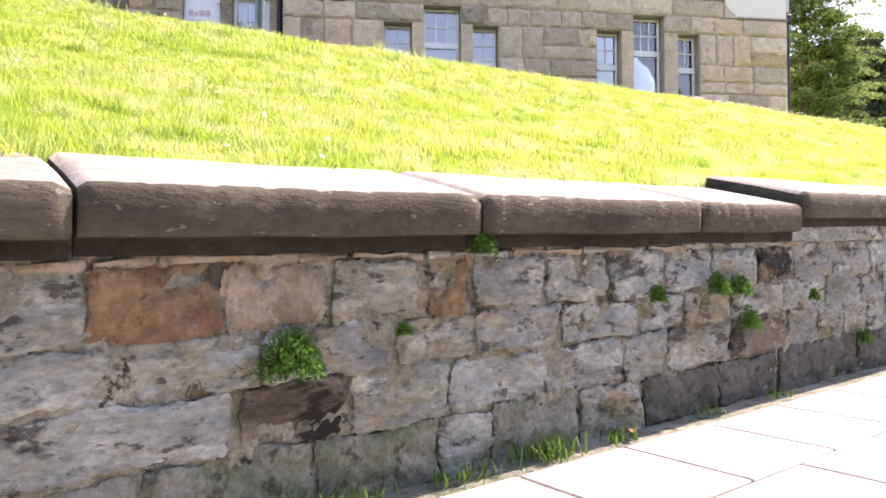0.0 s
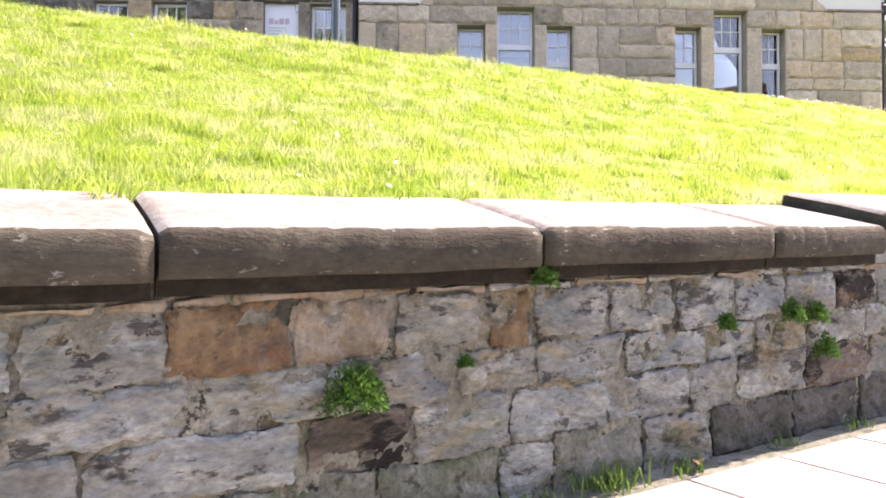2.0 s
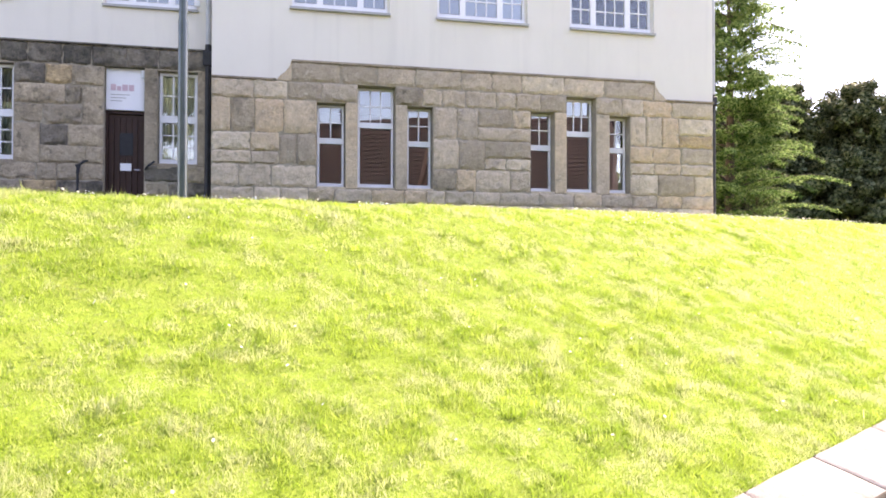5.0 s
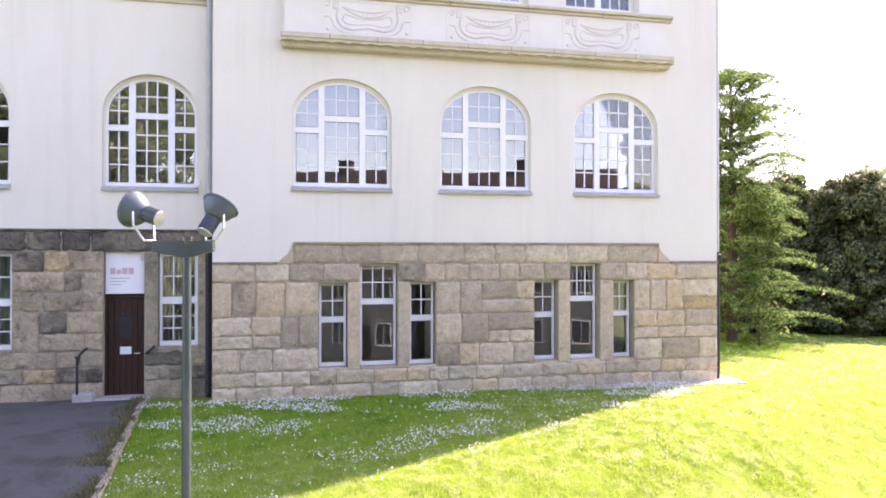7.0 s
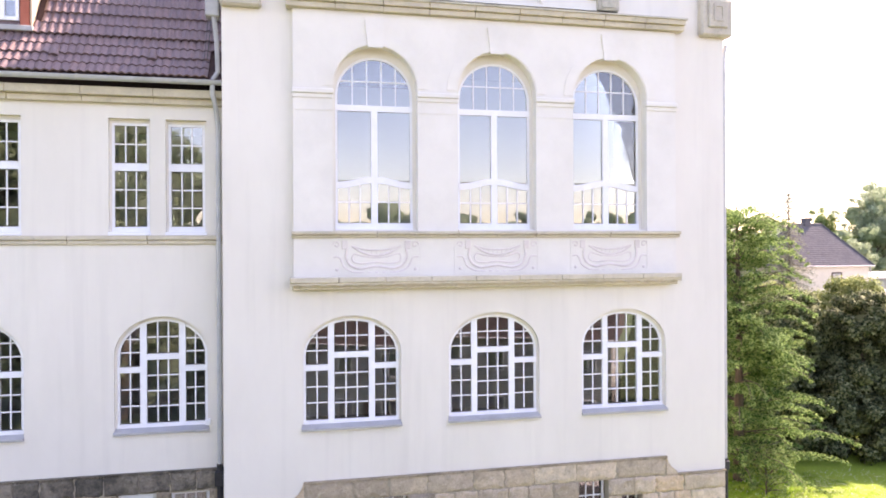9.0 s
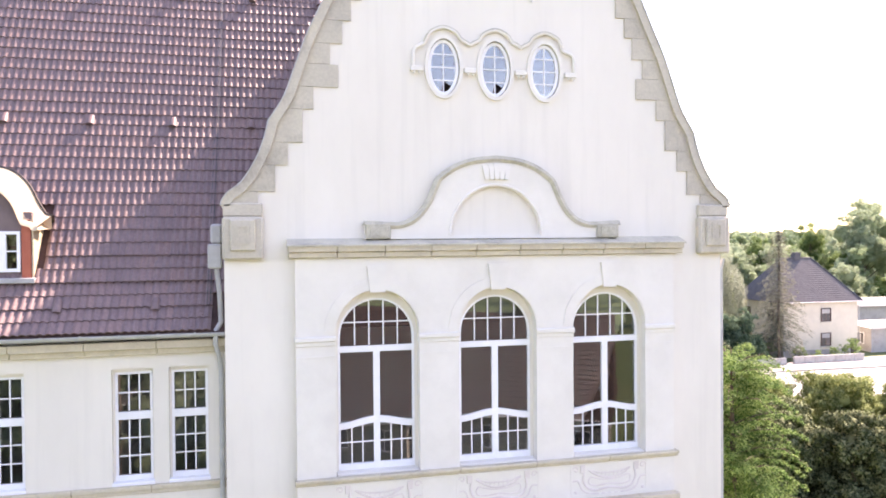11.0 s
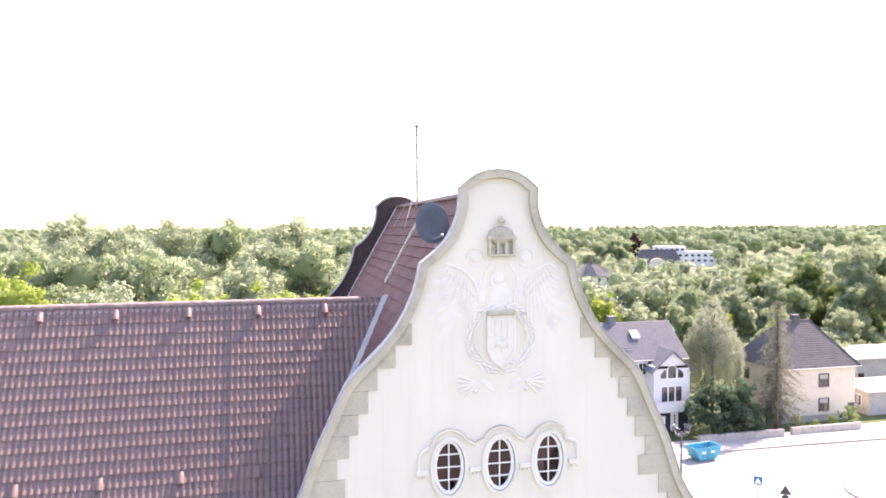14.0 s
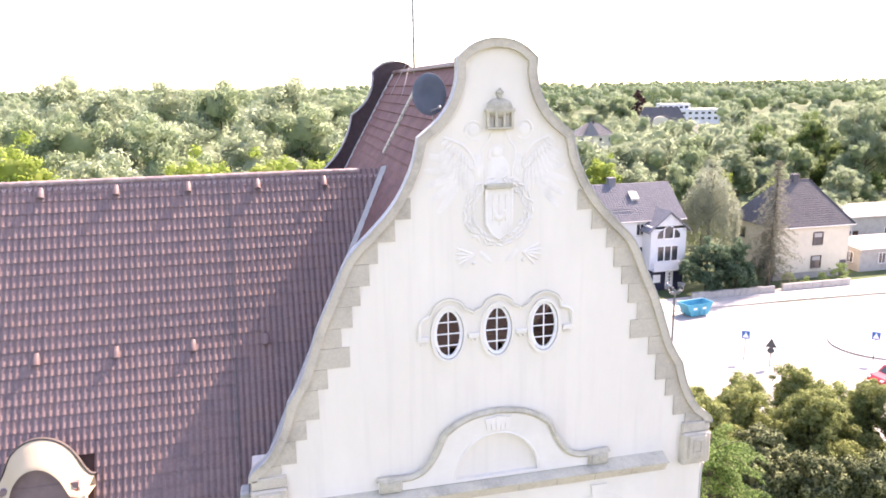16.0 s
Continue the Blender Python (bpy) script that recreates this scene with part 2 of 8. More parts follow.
LEAD = surface("lead_flashing", (0.36, 0.36, 0.35), (0.46, 0.455, 0.44), 5.0, 0.7, (0.27, 0.265, 0.25), 2.5, 0.5, 0.1, 60.0, metallic=0.15)
ZINC = surface("zinc", (0.40, 0.41, 0.41), (0.50, 0.505, 0.50), 5.0, 0.6, (0.32, 0.325, 0.32), 1.5, 0.5, 0.1, 60.0, metallic=0.25)
BLACK_IRON = surface("black_iron", (0.02, 0.02, 0.022), (0.035, 0.035, 0.037), 8.0, 0.55, None, bump=0.1)
TILE_TINTS = ((0.183, 0.126, 0.122), (0.203, 0.137, 0.131), (0.164, 0.117, 0.116), (0.190, 0.135, 0.131), (0.211, 0.138, 0.126))
TILE = surface("clay_tile", (0.181, 0.124, 0.119), (0.228, 0.164, 0.155), 6.0, 0.45, (0.033, 0.027, 0.028), 7.0, 0.9, 0.25, 90.0, spec=0.34, patch=(0.685, 0.71), rand=TILE_TINTS, rand_amt=0.75)
TILE_ROW = surface("clay_tile_rows", (0.181, 0.124, 0.119), (0.228, 0.164, 0.155), 6.0, 0.45, (0.033, 0.027, 0.028), 7.0, 0.9, 0.25, 90.0, spec=0.34, patch=(0.685, 0.71), rand=TILE_TINTS, rand_amt=0.75, island=True)
PLAIN_TILE = surface("plain_clay_tile", (0.190, 0.105, 0.098), (0.235, 0.135, 0.125), 5.0, 0.85, (0.14, 0.085, 0.08), 0.9, 0.5, 0.3, 60.0, spec=0.12, island=True,
                     rand=((0.19, 0.105, 0.10), (0.235, 0.13, 0.118), (0.17, 0.10, 0.096), (0.215, 0.118, 0.108)), rand_amt=0.6, fine=0.2)
ROOF_UNDER = surface("roof_underlay", (0.06, 0.035, 0.03), (0.08, 0.045, 0.04), 6.0, 0.9)
DOOR_WOOD = surface("dark_stained_wood", (0.035, 0.016, 0.011), (0.06, 0.027, 0.018), 12.0, 0.5, (0.022, 0.012, 0.009), 3.0, 0.5, 0.3, 60.0, squash=(6, 6, 0.6))
SIGN_WHITE = surface("sign_board", (0.76, 0.76, 0.77), (0.8, 0.8, 0.81), 3.0, 0.4, None, bump=0.0)
SIGN_TEXT = surface("sign_lettering", (0.56, 0.40, 0.43), (0.60, 0.44, 0.47), 3.0, 0.6, None, bump=0.0)
LAMP_GREEN = surface("painted_pole", (0.045, 0.068, 0.072), (0.065, 0.090, 0.094), 5.0, 0.2, (0.10, 0.115, 0.115), 3.0, 0.3, 0.05, 60.0, spec=0.7)
LAMP_SHELL = surface("floodlight_shell", (0.062, 0.086, 0.106), (0.081, 0.106, 0.125), 5.0, 0.38, None, bump=0.05, spec=0.6)
LAMP_GEAR = surface("gear_housing", (0.032, 0.042, 0.052), (0.042, 0.055, 0.066), 5.0, 0.4, None, bump=0.05, spec=0.5)
ALU = surface("bare_aluminium", (0.55, 0.56, 0.57), (0.65, 0.66, 0.67), 8.0, 0.35, None, bump=0.05, metallic=0.7)
DISH = surface("satellite_dish", (0.095, 0.130, 0.165), (0.115, 0.150, 0.185), 4.0, 0.9, None, bump=0.05)
INSIDE = surface("inside_wall", (0.5, 0.49, 0.46), (0.56, 0.55, 0.52), 1.0, 0.9, None, bump=0.0)
INSIDE_FLOOR = surface("inside_floor", (0.2, 0.17, 0.14), (0.26, 0.22, 0.18), 2.0, 0.6, None, bump=0.0)
CURTAIN = surface("net_curtain", (0.62, 0.62, 0.61), (0.72, 0.72, 0.71), 14.0, 0.9, None, bump=0.2, bump_scale=80.0, leafy=0.35)
RED_TRIM = surface("dormer_red", (0.38, 0.10, 0.06), (0.44, 0.13, 0.08), 4.0, 0.7, None, bump=0.1)
DORMER_BROWN = surface("dormer_brown", (0.17, 0.125, 0.125), (0.21, 0.155, 0.155), 4.0, 0.85, None, bump=0.2)
CREAM = surface("cream_paint", (0.497, 0.398, 0.271), (0.541, 0.440, 0.315), 3.0, 0.8, (0.439, 0.361, 0.257), 1.5, 0.5, 0.2, 80.0)
LAWN_SOIL = surface("lawn_sward", (0.115, 0.195, 0.015), (0.170, 0.262, 0.024), 9.0, 0.95, (0.185, 0.215, 0.040), 2.2, 0.5, 0.8, 60.0, fine=0.4)
# blade colours carry the pale, washed-out tone of full sun
GRASS = surface("grass_blades", (0.225, 0.375, 0.024), (0.335, 0.465, 0.050), 2.6, 0.5, (0.405, 0.500, 0.145), 2.3, 0.45, 0.0, leafy=0.62,
                rand=((0.200, 0.352, 0.032), (0.300, 0.430, 0.060), (0.430, 0.505, 0.195)), rand_amt=0.33, island=True, layers=(((0.110, 0.255, 0.014), 2.2, 0.50, 0.62, 0.6), ((0.545, 0.570, 0.350), 2.9, 0.48, 0.60, 0.62), ((0.530, 0.555, 0.320), 7.0, 0.53, 0.63, 0.5)))
# greener copy: the building's shade is put into the terrace blades' colour
GRASS_SHADE = surface("shade_tone_grass_blades", (0.155, 0.365, 0.018), (0.235, 0.445, 0.035), 2.6, 0.5, (0.29, 0.455, 0.07), 2.3, 0.35, 0.0, leafy=0.62,
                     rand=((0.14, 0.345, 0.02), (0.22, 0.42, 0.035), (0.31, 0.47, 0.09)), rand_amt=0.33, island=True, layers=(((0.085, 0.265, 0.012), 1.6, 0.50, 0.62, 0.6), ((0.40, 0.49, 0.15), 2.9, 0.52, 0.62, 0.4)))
PETAL = surface("white_petals", (0.78, 0.78, 0.76), (0.82, 0.82, 0.8), 3.0, 0.7, None, bump=0.0, leafy=0.3)
SOOT_STONE = surface("soot_stained_ashlar", (0.164, 0.143, 0.111), (0.271, 0.234, 0.180), 3.0, 0.94, (0.049, 0.045, 0.037), 1.3, 0.8, 1.0, 12.0, fine=0.25, rand_amt=0.6,
                     rand=((0.197, 0.172, 0.131), (0.131, 0.119, 0.094), (0.287, 0.246, 0.189), (0.230, 0.197, 0.152)),
                     layers=(((0.041, 0.039, 0.031), 2.2, 0.48, 0.62, 0.7), ((0.344, 0.295, 0.230), 5.0, 0.58, 0.70, 0.5)), relief=0.045)
CARTOUCHE = surface("weathered_cartouche", (0.63, 0.57, 0.53), (0.71, 0.655, 0.61), 5.0, 0.88, (0.48, 0.42, 0.38), 2.5, 0.5, 0.3, 90.0)
GLASS = glass_pane("window_glass")


def leaf_mat(name, dark, light, tip, through_=0.66):
    return surface(name, dark, light, 0.6, 0.75, None, bump=0.0, leafy=through_, spec=0.1, rand=(dark, light, tip), rand_amt=0.65, island=True)


LEAF = leaf_mat("leaves_green", (0.075, 0.140, 0.048), (0.150, 0.235, 0.085), (0.32, 0.41, 0.17), 0.55)
LEAF_FAN = leaf_mat("leaves_fan", (0.030, 0.072, 0.022), (0.095, 0.185, 0.050), (0.36, 0.50, 0.18), 0.5)
LEAF_BRIGHT = leaf_mat("leaves_bright", (0.23, 0.33, 0.06), (0.30, 0.41, 0.09), (0.38, 0.47, 0.15))
LEAF_GREY = leaf_mat("leaves_greyish", (0.24, 0.285, 0.205), (0.30, 0.345, 0.26), (0.36, 0.40, 0.32))
# both leaf colours are paled and greyed to paint in the distance haze
LEAF_HAZED = leaf_mat("leaves_wood_hazed", (0.275, 0.365, 0.215), (0.315, 0.405, 0.245), (0.355, 0.44, 0.275), 0.7)
LEAF_HAZED2 = leaf_mat("leaves_pale_wood_hazed", (0.315, 0.395, 0.255), (0.35, 0.43, 0.285), (0.385, 0.46, 0.31), 0.7)
FIELD = surface("wood_floor", (0.055, 0.085, 0.035), (0.085, 0.12, 0.05), 0.4, 0.95, (0.11, 0.125, 0.06), 0.06, 0.6, 0.6, 8.0)
LEAF_SPRUCE = leaf_mat("spruce_needles", (0.125, 0.145, 0.11), (0.185, 0.20, 0.155), (0.25, 0.26, 0.20))
RIDGE = surface("ridge_clay", (0.23, 0.165, 0.16), (0.30, 0.225, 0.215), 6.0, 0.6, (0.42, 0.37, 0.35), 4.0, 0.8, 0.3, 60.0)
LEAF_YEW = leaf_mat("leaves_yew", (0.061, 0.114, 0.078), (0.099, 0.171, 0.115), (0.190, 0.285, 0.184))
LEAF_DARK = leaf_mat("leaves_dark", (0.022, 0.034, 0.016), (0.060, 0.082, 0.034), (0.27, 0.31, 0.16), 0.15)
LEAF_OLIVE = leaf_mat("leaves_olive", (0.100, 0.140, 0.045), (0.220, 0.265, 0.090), (0.41, 0.46, 0.20), 0.45)
LEAF_PURPLE = leaf_mat("leaves_copper", (0.06, 0.035, 0.04), (0.09, 0.05, 0.055), (0.12, 0.07, 0.07))
BARK = surface("bark", (0.09, 0.07, 0.055), (0.14, 0.11, 0.085), 8.0, 0.95, (0.06, 0.05, 0.04), 3.0, 0.5, 0.9, 30.0, squash=(3, 3, 0.6))

# ---- mesh tools ----
from mathutils.geometry import tessellate_polygon

rng = np.random.default_rng(7)


class G:
    """A growing mesh, made of simple solids."""

    def __init__(self):
        self.v, self.f = [], []

    def add(self, verts, faces):
        k = len(self.v)
        self.v += [tuple(p) for p in verts]
        self.f += [tuple(i + k for i in f) for f in faces]
        return self

    def box(self, x0, x1, y0, y1, z0, z1, c=0.0):
        """A box, with chamfered edges where c is given."""
        if not c:
            v = [(x, y, z) for z in (z0, z1) for y in (y0, y1) for x in (x0, x1)]
            return self.add(v, [(0, 2, 3, 1), (4, 5, 7, 6), (0, 1, 5, 4), (2, 6, 7, 3), (0, 4, 6, 2), (1, 3, 7, 5)])
        c = min(c, (x1 - x0) / 2.1, (y1 - y0) / 2.1, (z1 - z0) / 2.1)
        v = []
        for z, sz in ((z0, 1), (z1, -1)):
            for y, sy in ((y0, 1), (y1, -1)):
                for x, sx in ((x0, 1), (x1, -1)):
                    v += [(x, y + sy * c, z + sz * c), (x + sx * c, y, z + sz * c), (x + sx * c, y + sy * c, z)]
        i = lambda bx, by, bz, a: ((bz * 2 + by) * 2 + bx) * 3 + a
        f = [[i(b, 0, 0, 0), i(b, 1, 0, 0), i(b, 1, 1, 0), i(b, 0, 1, 0)] for b in (0, 1)]
        f += [[i(0, b, 0, 1), i(1, b, 0, 1), i(1, b, 1, 1), i(0, b, 1, 1)] for b in (0, 1)]
        f += [[i(0, 0, b, 2), i(1, 0, b, 2), i(1, 1, b, 2), i(0, 1, b, 2)] for b in (0, 1)]
        for p in (0, 1):
            for q in (0, 1):
                f.append([i(p, q, 0, 0), i(p, q, 1, 0), i(p, q, 1, 1), i(p, q, 0, 1)])
                f.append([i(p, 0, q, 0), i(p, 1, q, 0), i(p, 1, q, 2), i(p, 0, q, 2)])
                f.append([i(0, p, q, 1), i(1, p, q, 1), i(1, p, q, 2), i(0, p, q, 2)])
        f += [[i(a, b, d, 0), i(a, b, d, 1), i(a, b, d, 2)] for a in (0, 1) for b in (0, 1) for d in (0, 1)]
        return self.add(v, f)

    def prism(self, loops, y0, y1, m=None):
        """A plate between the depths y0 and y1; the first loop (x, z) is its outline, the others are holes."""
        flat = [p for l in loops for p in l]
        tris = tess_fill([[Vector((a, b, 0)) for a, b in l] for l in loops])
        n = len(flat)
        v = [(a, y0, b) for a, b in flat] + [(a, y1, b) for a, b in flat]
        f = [t for t in tris] + [tuple(i + n for i in reversed(t)) for t in tris]
        k = 0
        for l in loops:
            q = len(l)
            f += [(k + i, k + (i + 1) % q, n + k + (i + 1) % q, n + k + i) for i in range(q)]
            k += q
        if m is not None:
            v = [tuple(m @ Vector(p)) for p in v]
        return self.add(v, f)

    def tube(self, path, r, seg=8, r1=None, caps=True):
        """A round bar along a path, tapering from r to r1."""
        path = [Vector(p) for p in path]
        r1 = r if r1 is None else r1
        rings, side = [], None
        for i, p in enumerate(path):
            way = (path[min(i + 1, len(path) - 1)] - path[max(i - 1, 0)]).normalized()
            if side is None:
                side = way.orthogonal().normalized()
            side = (side - way * side.dot(way)).normalized()
            up = way.cross(side)
            rr = r + (r1 - r) * i / max(1, len(path) - 1)
            rings.append([p + (side * math.cos(a) + up * math.sin(a)) * rr for a in (2 * math.pi * j / seg for j in range(seg))])
        v = [q for ring in rings for q in ring]
        f = [(i * seg + j, i * seg + (j + 1) % seg, (i + 1) * seg + (j + 1) % seg, (i + 1) * seg + j) for i in range(len(path) - 1) for j in range(seg)]
        if caps:
            f += [tuple(range(seg))[::-1], tuple((len(path) - 1) * seg + j for j in range(seg))]
        return self.add(v, f)

    def lathe(self, profile, m, seg=20):
        """A turned body: profile rows (radius, height) round the z axis of the pose m."""
        v = [m @ Vector((r * math.cos(a), r * math.sin(a), h)) for r, h in profile for a in (2 * math.pi * j / seg for j in range(seg))]
        f = [(i * seg + j, i * seg + (j + 1) % seg, (i + 1) * seg + (j + 1) % seg, (i + 1) * seg + j) for i in range(len(profile) - 1) for j in range(seg)]
        f += [tuple(range(seg))[::-1], tuple((len(profile) - 1) * seg + j for j in range(seg))]
        return self.add(v, f)

    def blob(self, c, rx, ry, rz, seg=8, rings=5):
        v = [(c[0], c[1], c[2] - rz)]
        for i in range(1, rings):
            a = math.pi * i / rings
            v += [(c[0] + rx * math.sin(a) * math.cos(b), c[1] + ry * math.sin(a) * math.sin(b), c[2] - rz * math.cos(a)) for b in (2 * math.pi * j / seg for j in range(seg))]
        v.append((c[0], c[1], c[2] + rz))
        f = [(0, 1 + (j + 1) % seg, 1 + j) for j in range(seg)]
        for i in range(rings - 2):
            f += [(1 + i * seg + j, 1 + i * seg + (j + 1) % seg, 1 + (i + 1) * seg + (j + 1) % seg, 1 + (i + 1) * seg + j) for j in range(seg)]
        k = 1 + (rings - 2) * seg
        f += [(k + j, k + (j + 1) % seg, len(v) - 1) for j in range(seg)]
        return self.add(v, f)

    def mesh(self, name, mat, smooth=False):
        me = bpy.data.meshes.new(name)
        me.from_pydata(self.v, [], self.f)
        me.materials.append(mat)
        if smooth:
            me.shade_smooth()
            me.set_sharp_from_angle(angle=radians(40))
        return me


def tess_fill(loops):
    flat = [p for l in loops for p in l]
    out = []
    for a, b, c in tessellate_polygon(loops):
        if ((flat[b] - flat[a]).cross(flat[c] - flat[a])).z < 0:
            b, c = c, b
        out.append((a, b, c))
    return out


def part(name, g, mat, parent=None, label="", smooth=False, kind=""):
    """One mesh object, under a thing or a part, from a G or from mesh data."""
    data = g.mesh(name, mat, smooth) if isinstance(g, G) else g
    ob = new(name, data)
    if parent is not None:
        ob.parent = parent
        if parent in UNDO:
            ob.matrix_parent_inverse = UNDO[parent]
    return tagged(ob, label, kind=kind)


UNDO = {}


def thing(name, label, category, m=None, group="", kind="", at=None):
    """An Empty that stands for a thing with parts. Under the pose m its parts have places of their own; at a place, its parts are given in the world."""
    ob = new(name)
    ob.empty_display_size = 0.2
    if m is not None:
        ob.matrix_basis = m
    if at is not None:
        ob.location = at
        UNDO[ob] = Matrix.Translation(-Vector(at))
    return tagged(ob, label, category, group, kind)


def raw_mesh(name, verts, faces, mat, corners):
    """A large mesh from arrays, all faces with the same number of corners."""
    me = bpy.data.meshes.new(name)
    me.vertices.add(len(verts))
    me.vertices.foreach_set("co", np.asarray(verts, np.float32).ravel())
    me.loops.add(len(faces) * corners)
    me.loops.foreach_set("vertex_index", np.asarray(faces, np.int32).ravel())
    me.polygons.add(len(faces))
    me.polygons.foreach_set("loop_start", np.arange(0, len(faces) * corners, corners, dtype=np.int32))
    me.update(calc_edges=True)
    me.validate()
    me.materials.append(mat)
    return me


def curve_points(pts, n=4):
    """A smooth line (Catmull-Rom) through the given points."""
    p = [np.array(q, float) for q in pts]
    out = []
    for i in range(len(p) - 1):
        a, b, c, d = p[max(i - 1, 0)], p[i], p[i + 1], p[min(i + 2, len(p) - 1)]
        for k in range(n):
            t = k / n
            out.append(tuple(0.5 * (2 * b + (c - a) * t + (2 * a - 5 * b + 4 * c - d) * t * t + (3 * b - a - 3 * c + d) * t ** 3)))
    return out + [tuple(p[-1])]


def clip_convex(poly, shape):
    """The part of a polygon that lies in a convex outline (counter-clockwise)."""
    out = list(poly)
    for i in range(len(shape)):
        (ax, ay), (bx, by) = shape[i], shape[(i + 1) % len(shape)]
        side = lambda q: (bx - ax) * (q[1] - ay) - (by - ay) * (q[0] - ax)
        src, out = out, []
        for j in range(len(src)):
            p, q = src[j], src[(j + 1) % len(src)]
            sp, sq = side(p), side(q)
            if sp >= 0:
                out.append(p)
            if (sp > 1e-9 and sq < -1e-9) or (sp < -1e-9 and sq > 1e-9):
                k = sp / (sp - sq)
                out.append((p[0] + (q[0] - p[0]) * k, p[1] + (q[1] - p[1]) * k))
        if len(out) < 3:
            return []
    return out


def rect(x0, z0, x1, z1):
    return [(x0, z0), (x1, z0), (x1, z1), (x0, z1)]


def arch(xc, w, z0, spring, top, n=18):
    """The outline of an opening with an elliptical head."""
    h = w / 2
    return [(xc - h, z0), (xc + h, z0)] + [(xc + h * math.cos(a), spring + (top - spring) * math.sin(a)) for a in (math.pi * i / n for i in range(n + 1))]


def oval(xc, zc, a, b, n=28):
    return [(xc + a * math.cos(t), zc + b * math.sin(t)) for t in (2 * math.pi * i / n for i in range(n))]


def shrunk(shape, k):
    """A convex outline moved inwards by k."""
    out, n = [], len(shape)
    for i in range(n):
        p, q, r = (Vector(shape[(i + j) % n]) for j in (-1, 0, 1))
        a, b = (q - p), (r - q)
        if a.length < 1e-6 or b.length < 1e-6:
            continue
        a.normalize(), b.normalize()
        na, nb = Vector((-a.y, a.x)), Vector((-b.y, b.x))
        mid = na + nb
        out.append(tuple(q + mid * (k / max(0.3, 1 + na.dot(nb)))))
    return out


def rough_block(g, x0, x1, z0, z1, face, back, rough=0.02, c=0.015, nx=4, nz=3, skew=0.01):
    """A quarry-faced stone: flat joints, chamfered arris, an uneven face (towards -y)."""
    j = lambda k: float(rng.uniform(-k, k))
    cx = [(x0 + c, x1 - c)[i] for i in (0, 1)]
    grid = []
    for b in range(nz):
        for a in range(nx):
            u, w = a / (nx - 1), b / (nz - 1)
            edge = a in (0, nx - 1) or b in (0, nz - 1)
            x, z = cx[0] + (cx[1] - cx[0]) * u, z0 + c + (z1 - z0 - 2 * c) * w
            if edge:
                x, z = x + j(skew * 0.5), z + j(skew * 0.5)
                grid.append((x, face + rough * 0.35 + abs(j(rough * 0.4)), z))
            else:
                grid.append((x + j(skew), face - rough * 0.3 + j(rough), z + j(skew)))
    ring = [b * nx + a for a in range(nx) for b in (0,)] + [b * nx + nx - 1 for b in range(1, nz)] + [(nz - 1) * nx + a for a in range(nx - 2, -1, -1)] + [b * nx for b in range(nz - 2, 0, -1)]
    v, n = list(grid), len(grid)
    for i in ring:
        x, y, z = grid[i]
        ox = x0 if abs(x - cx[0]) <= skew else x1 if abs(x - cx[1]) <= skew else x
        oz = z0 if z < z0 + c + skew and i < nx else z1 if i >= (nz - 1) * nx else z
        if i % nx == 0:
            ox = x0
        if i % nx == nx - 1:
            ox = x1
        v.append((ox, face + rough + c, oz))
    m = len(ring)
    v += [(p[0], back, p[2]) for p in v[n:n + m]]
    f = [(b * nx + a, b * nx + a + 1, (b + 1) * nx + a + 1, (b + 1) * nx + a) for a in range(nx - 1) for b in range(nz - 1)]
    for i in range(m):
        k = (i + 1) % m
        f.append((ring[i], n + i, n + k, ring[k]))
        f.append((n + i, n + m + i, n + m + k, n + k))
    return g.add(v, f)

# ---- ground ----
WALL_TURN = radians(28.5)
WU, WN = Vector((math.cos(WALL_TURN), math.sin(WALL_TURN))), Vector((-math.sin(WALL_TURN), math.cos(WALL_TURN)))
WALL_AT = Vector((0.0, 2.13, 0.0))
WALL_SLOPE = 0.034


def along_wall(x, y):
    """Metres along the retaining wall, and behind its face."""
    dx, dy = x - WALL_AT.x, y - WALL_AT.y
    return dx * WU.x + dy * WU.y, dx * WN.x + dy * WN.y


def from_wall(s, d):
    return WALL_AT.x + s * WU.x + d * WN.x, WALL_AT.y + s * WU.y + d * WN.y


def street_z(s):
    return 0.195 + WALL_SLOPE * np.clip(s, -60, 94)


def bank_z(x, y):
    """The height of the lawn: a bank that rises from the wall and rounds off to a terrace before the building."""
    s, d = along_wall(x, y)
    dd = np.clip(d, 0.0, 14.0)
    slope = 1.04 + 0.24 * dd + 0.027 * dd * dd + (0.053 + 0.0028 * dd) * np.clip(s, -40, 45)
    far = np.clip((y - 27.0) / 14.0, 0, 1) + np.clip((np.abs(x - 5) - 22) / 20.0, 0, 1)
    far = np.clip(far, 0, 1)
    top = (3.715 + 0.043 * np.clip(y - 9.0, 0, 7) - 0.012 * np.clip(x - 9, 0, 15)) * (1 - far) + 3.40 * far
    k = 0.42
    h = np.clip(0.5 + 0.5 * (top - slope) / k, 0, 1)
    z = top * (1 - h) + slope * h - k * h * (1 - h)
    return z


def ground_z(x, y):
    s, d = along_wall(x, y)
    behind = np.where(d < 0.47, np.minimum(bank_z(x, y), 1.0 + WALL_SLOPE * s), bank_z(x, y))
    return np.where(d < 0.2, street_z(s) - 0.16, behind)


def axis_steps(*runs):
    out = []
    for a, b, step in runs:
        out += list(np.arange(a, b, step))
    return np.array(out + [runs[-1][1]])


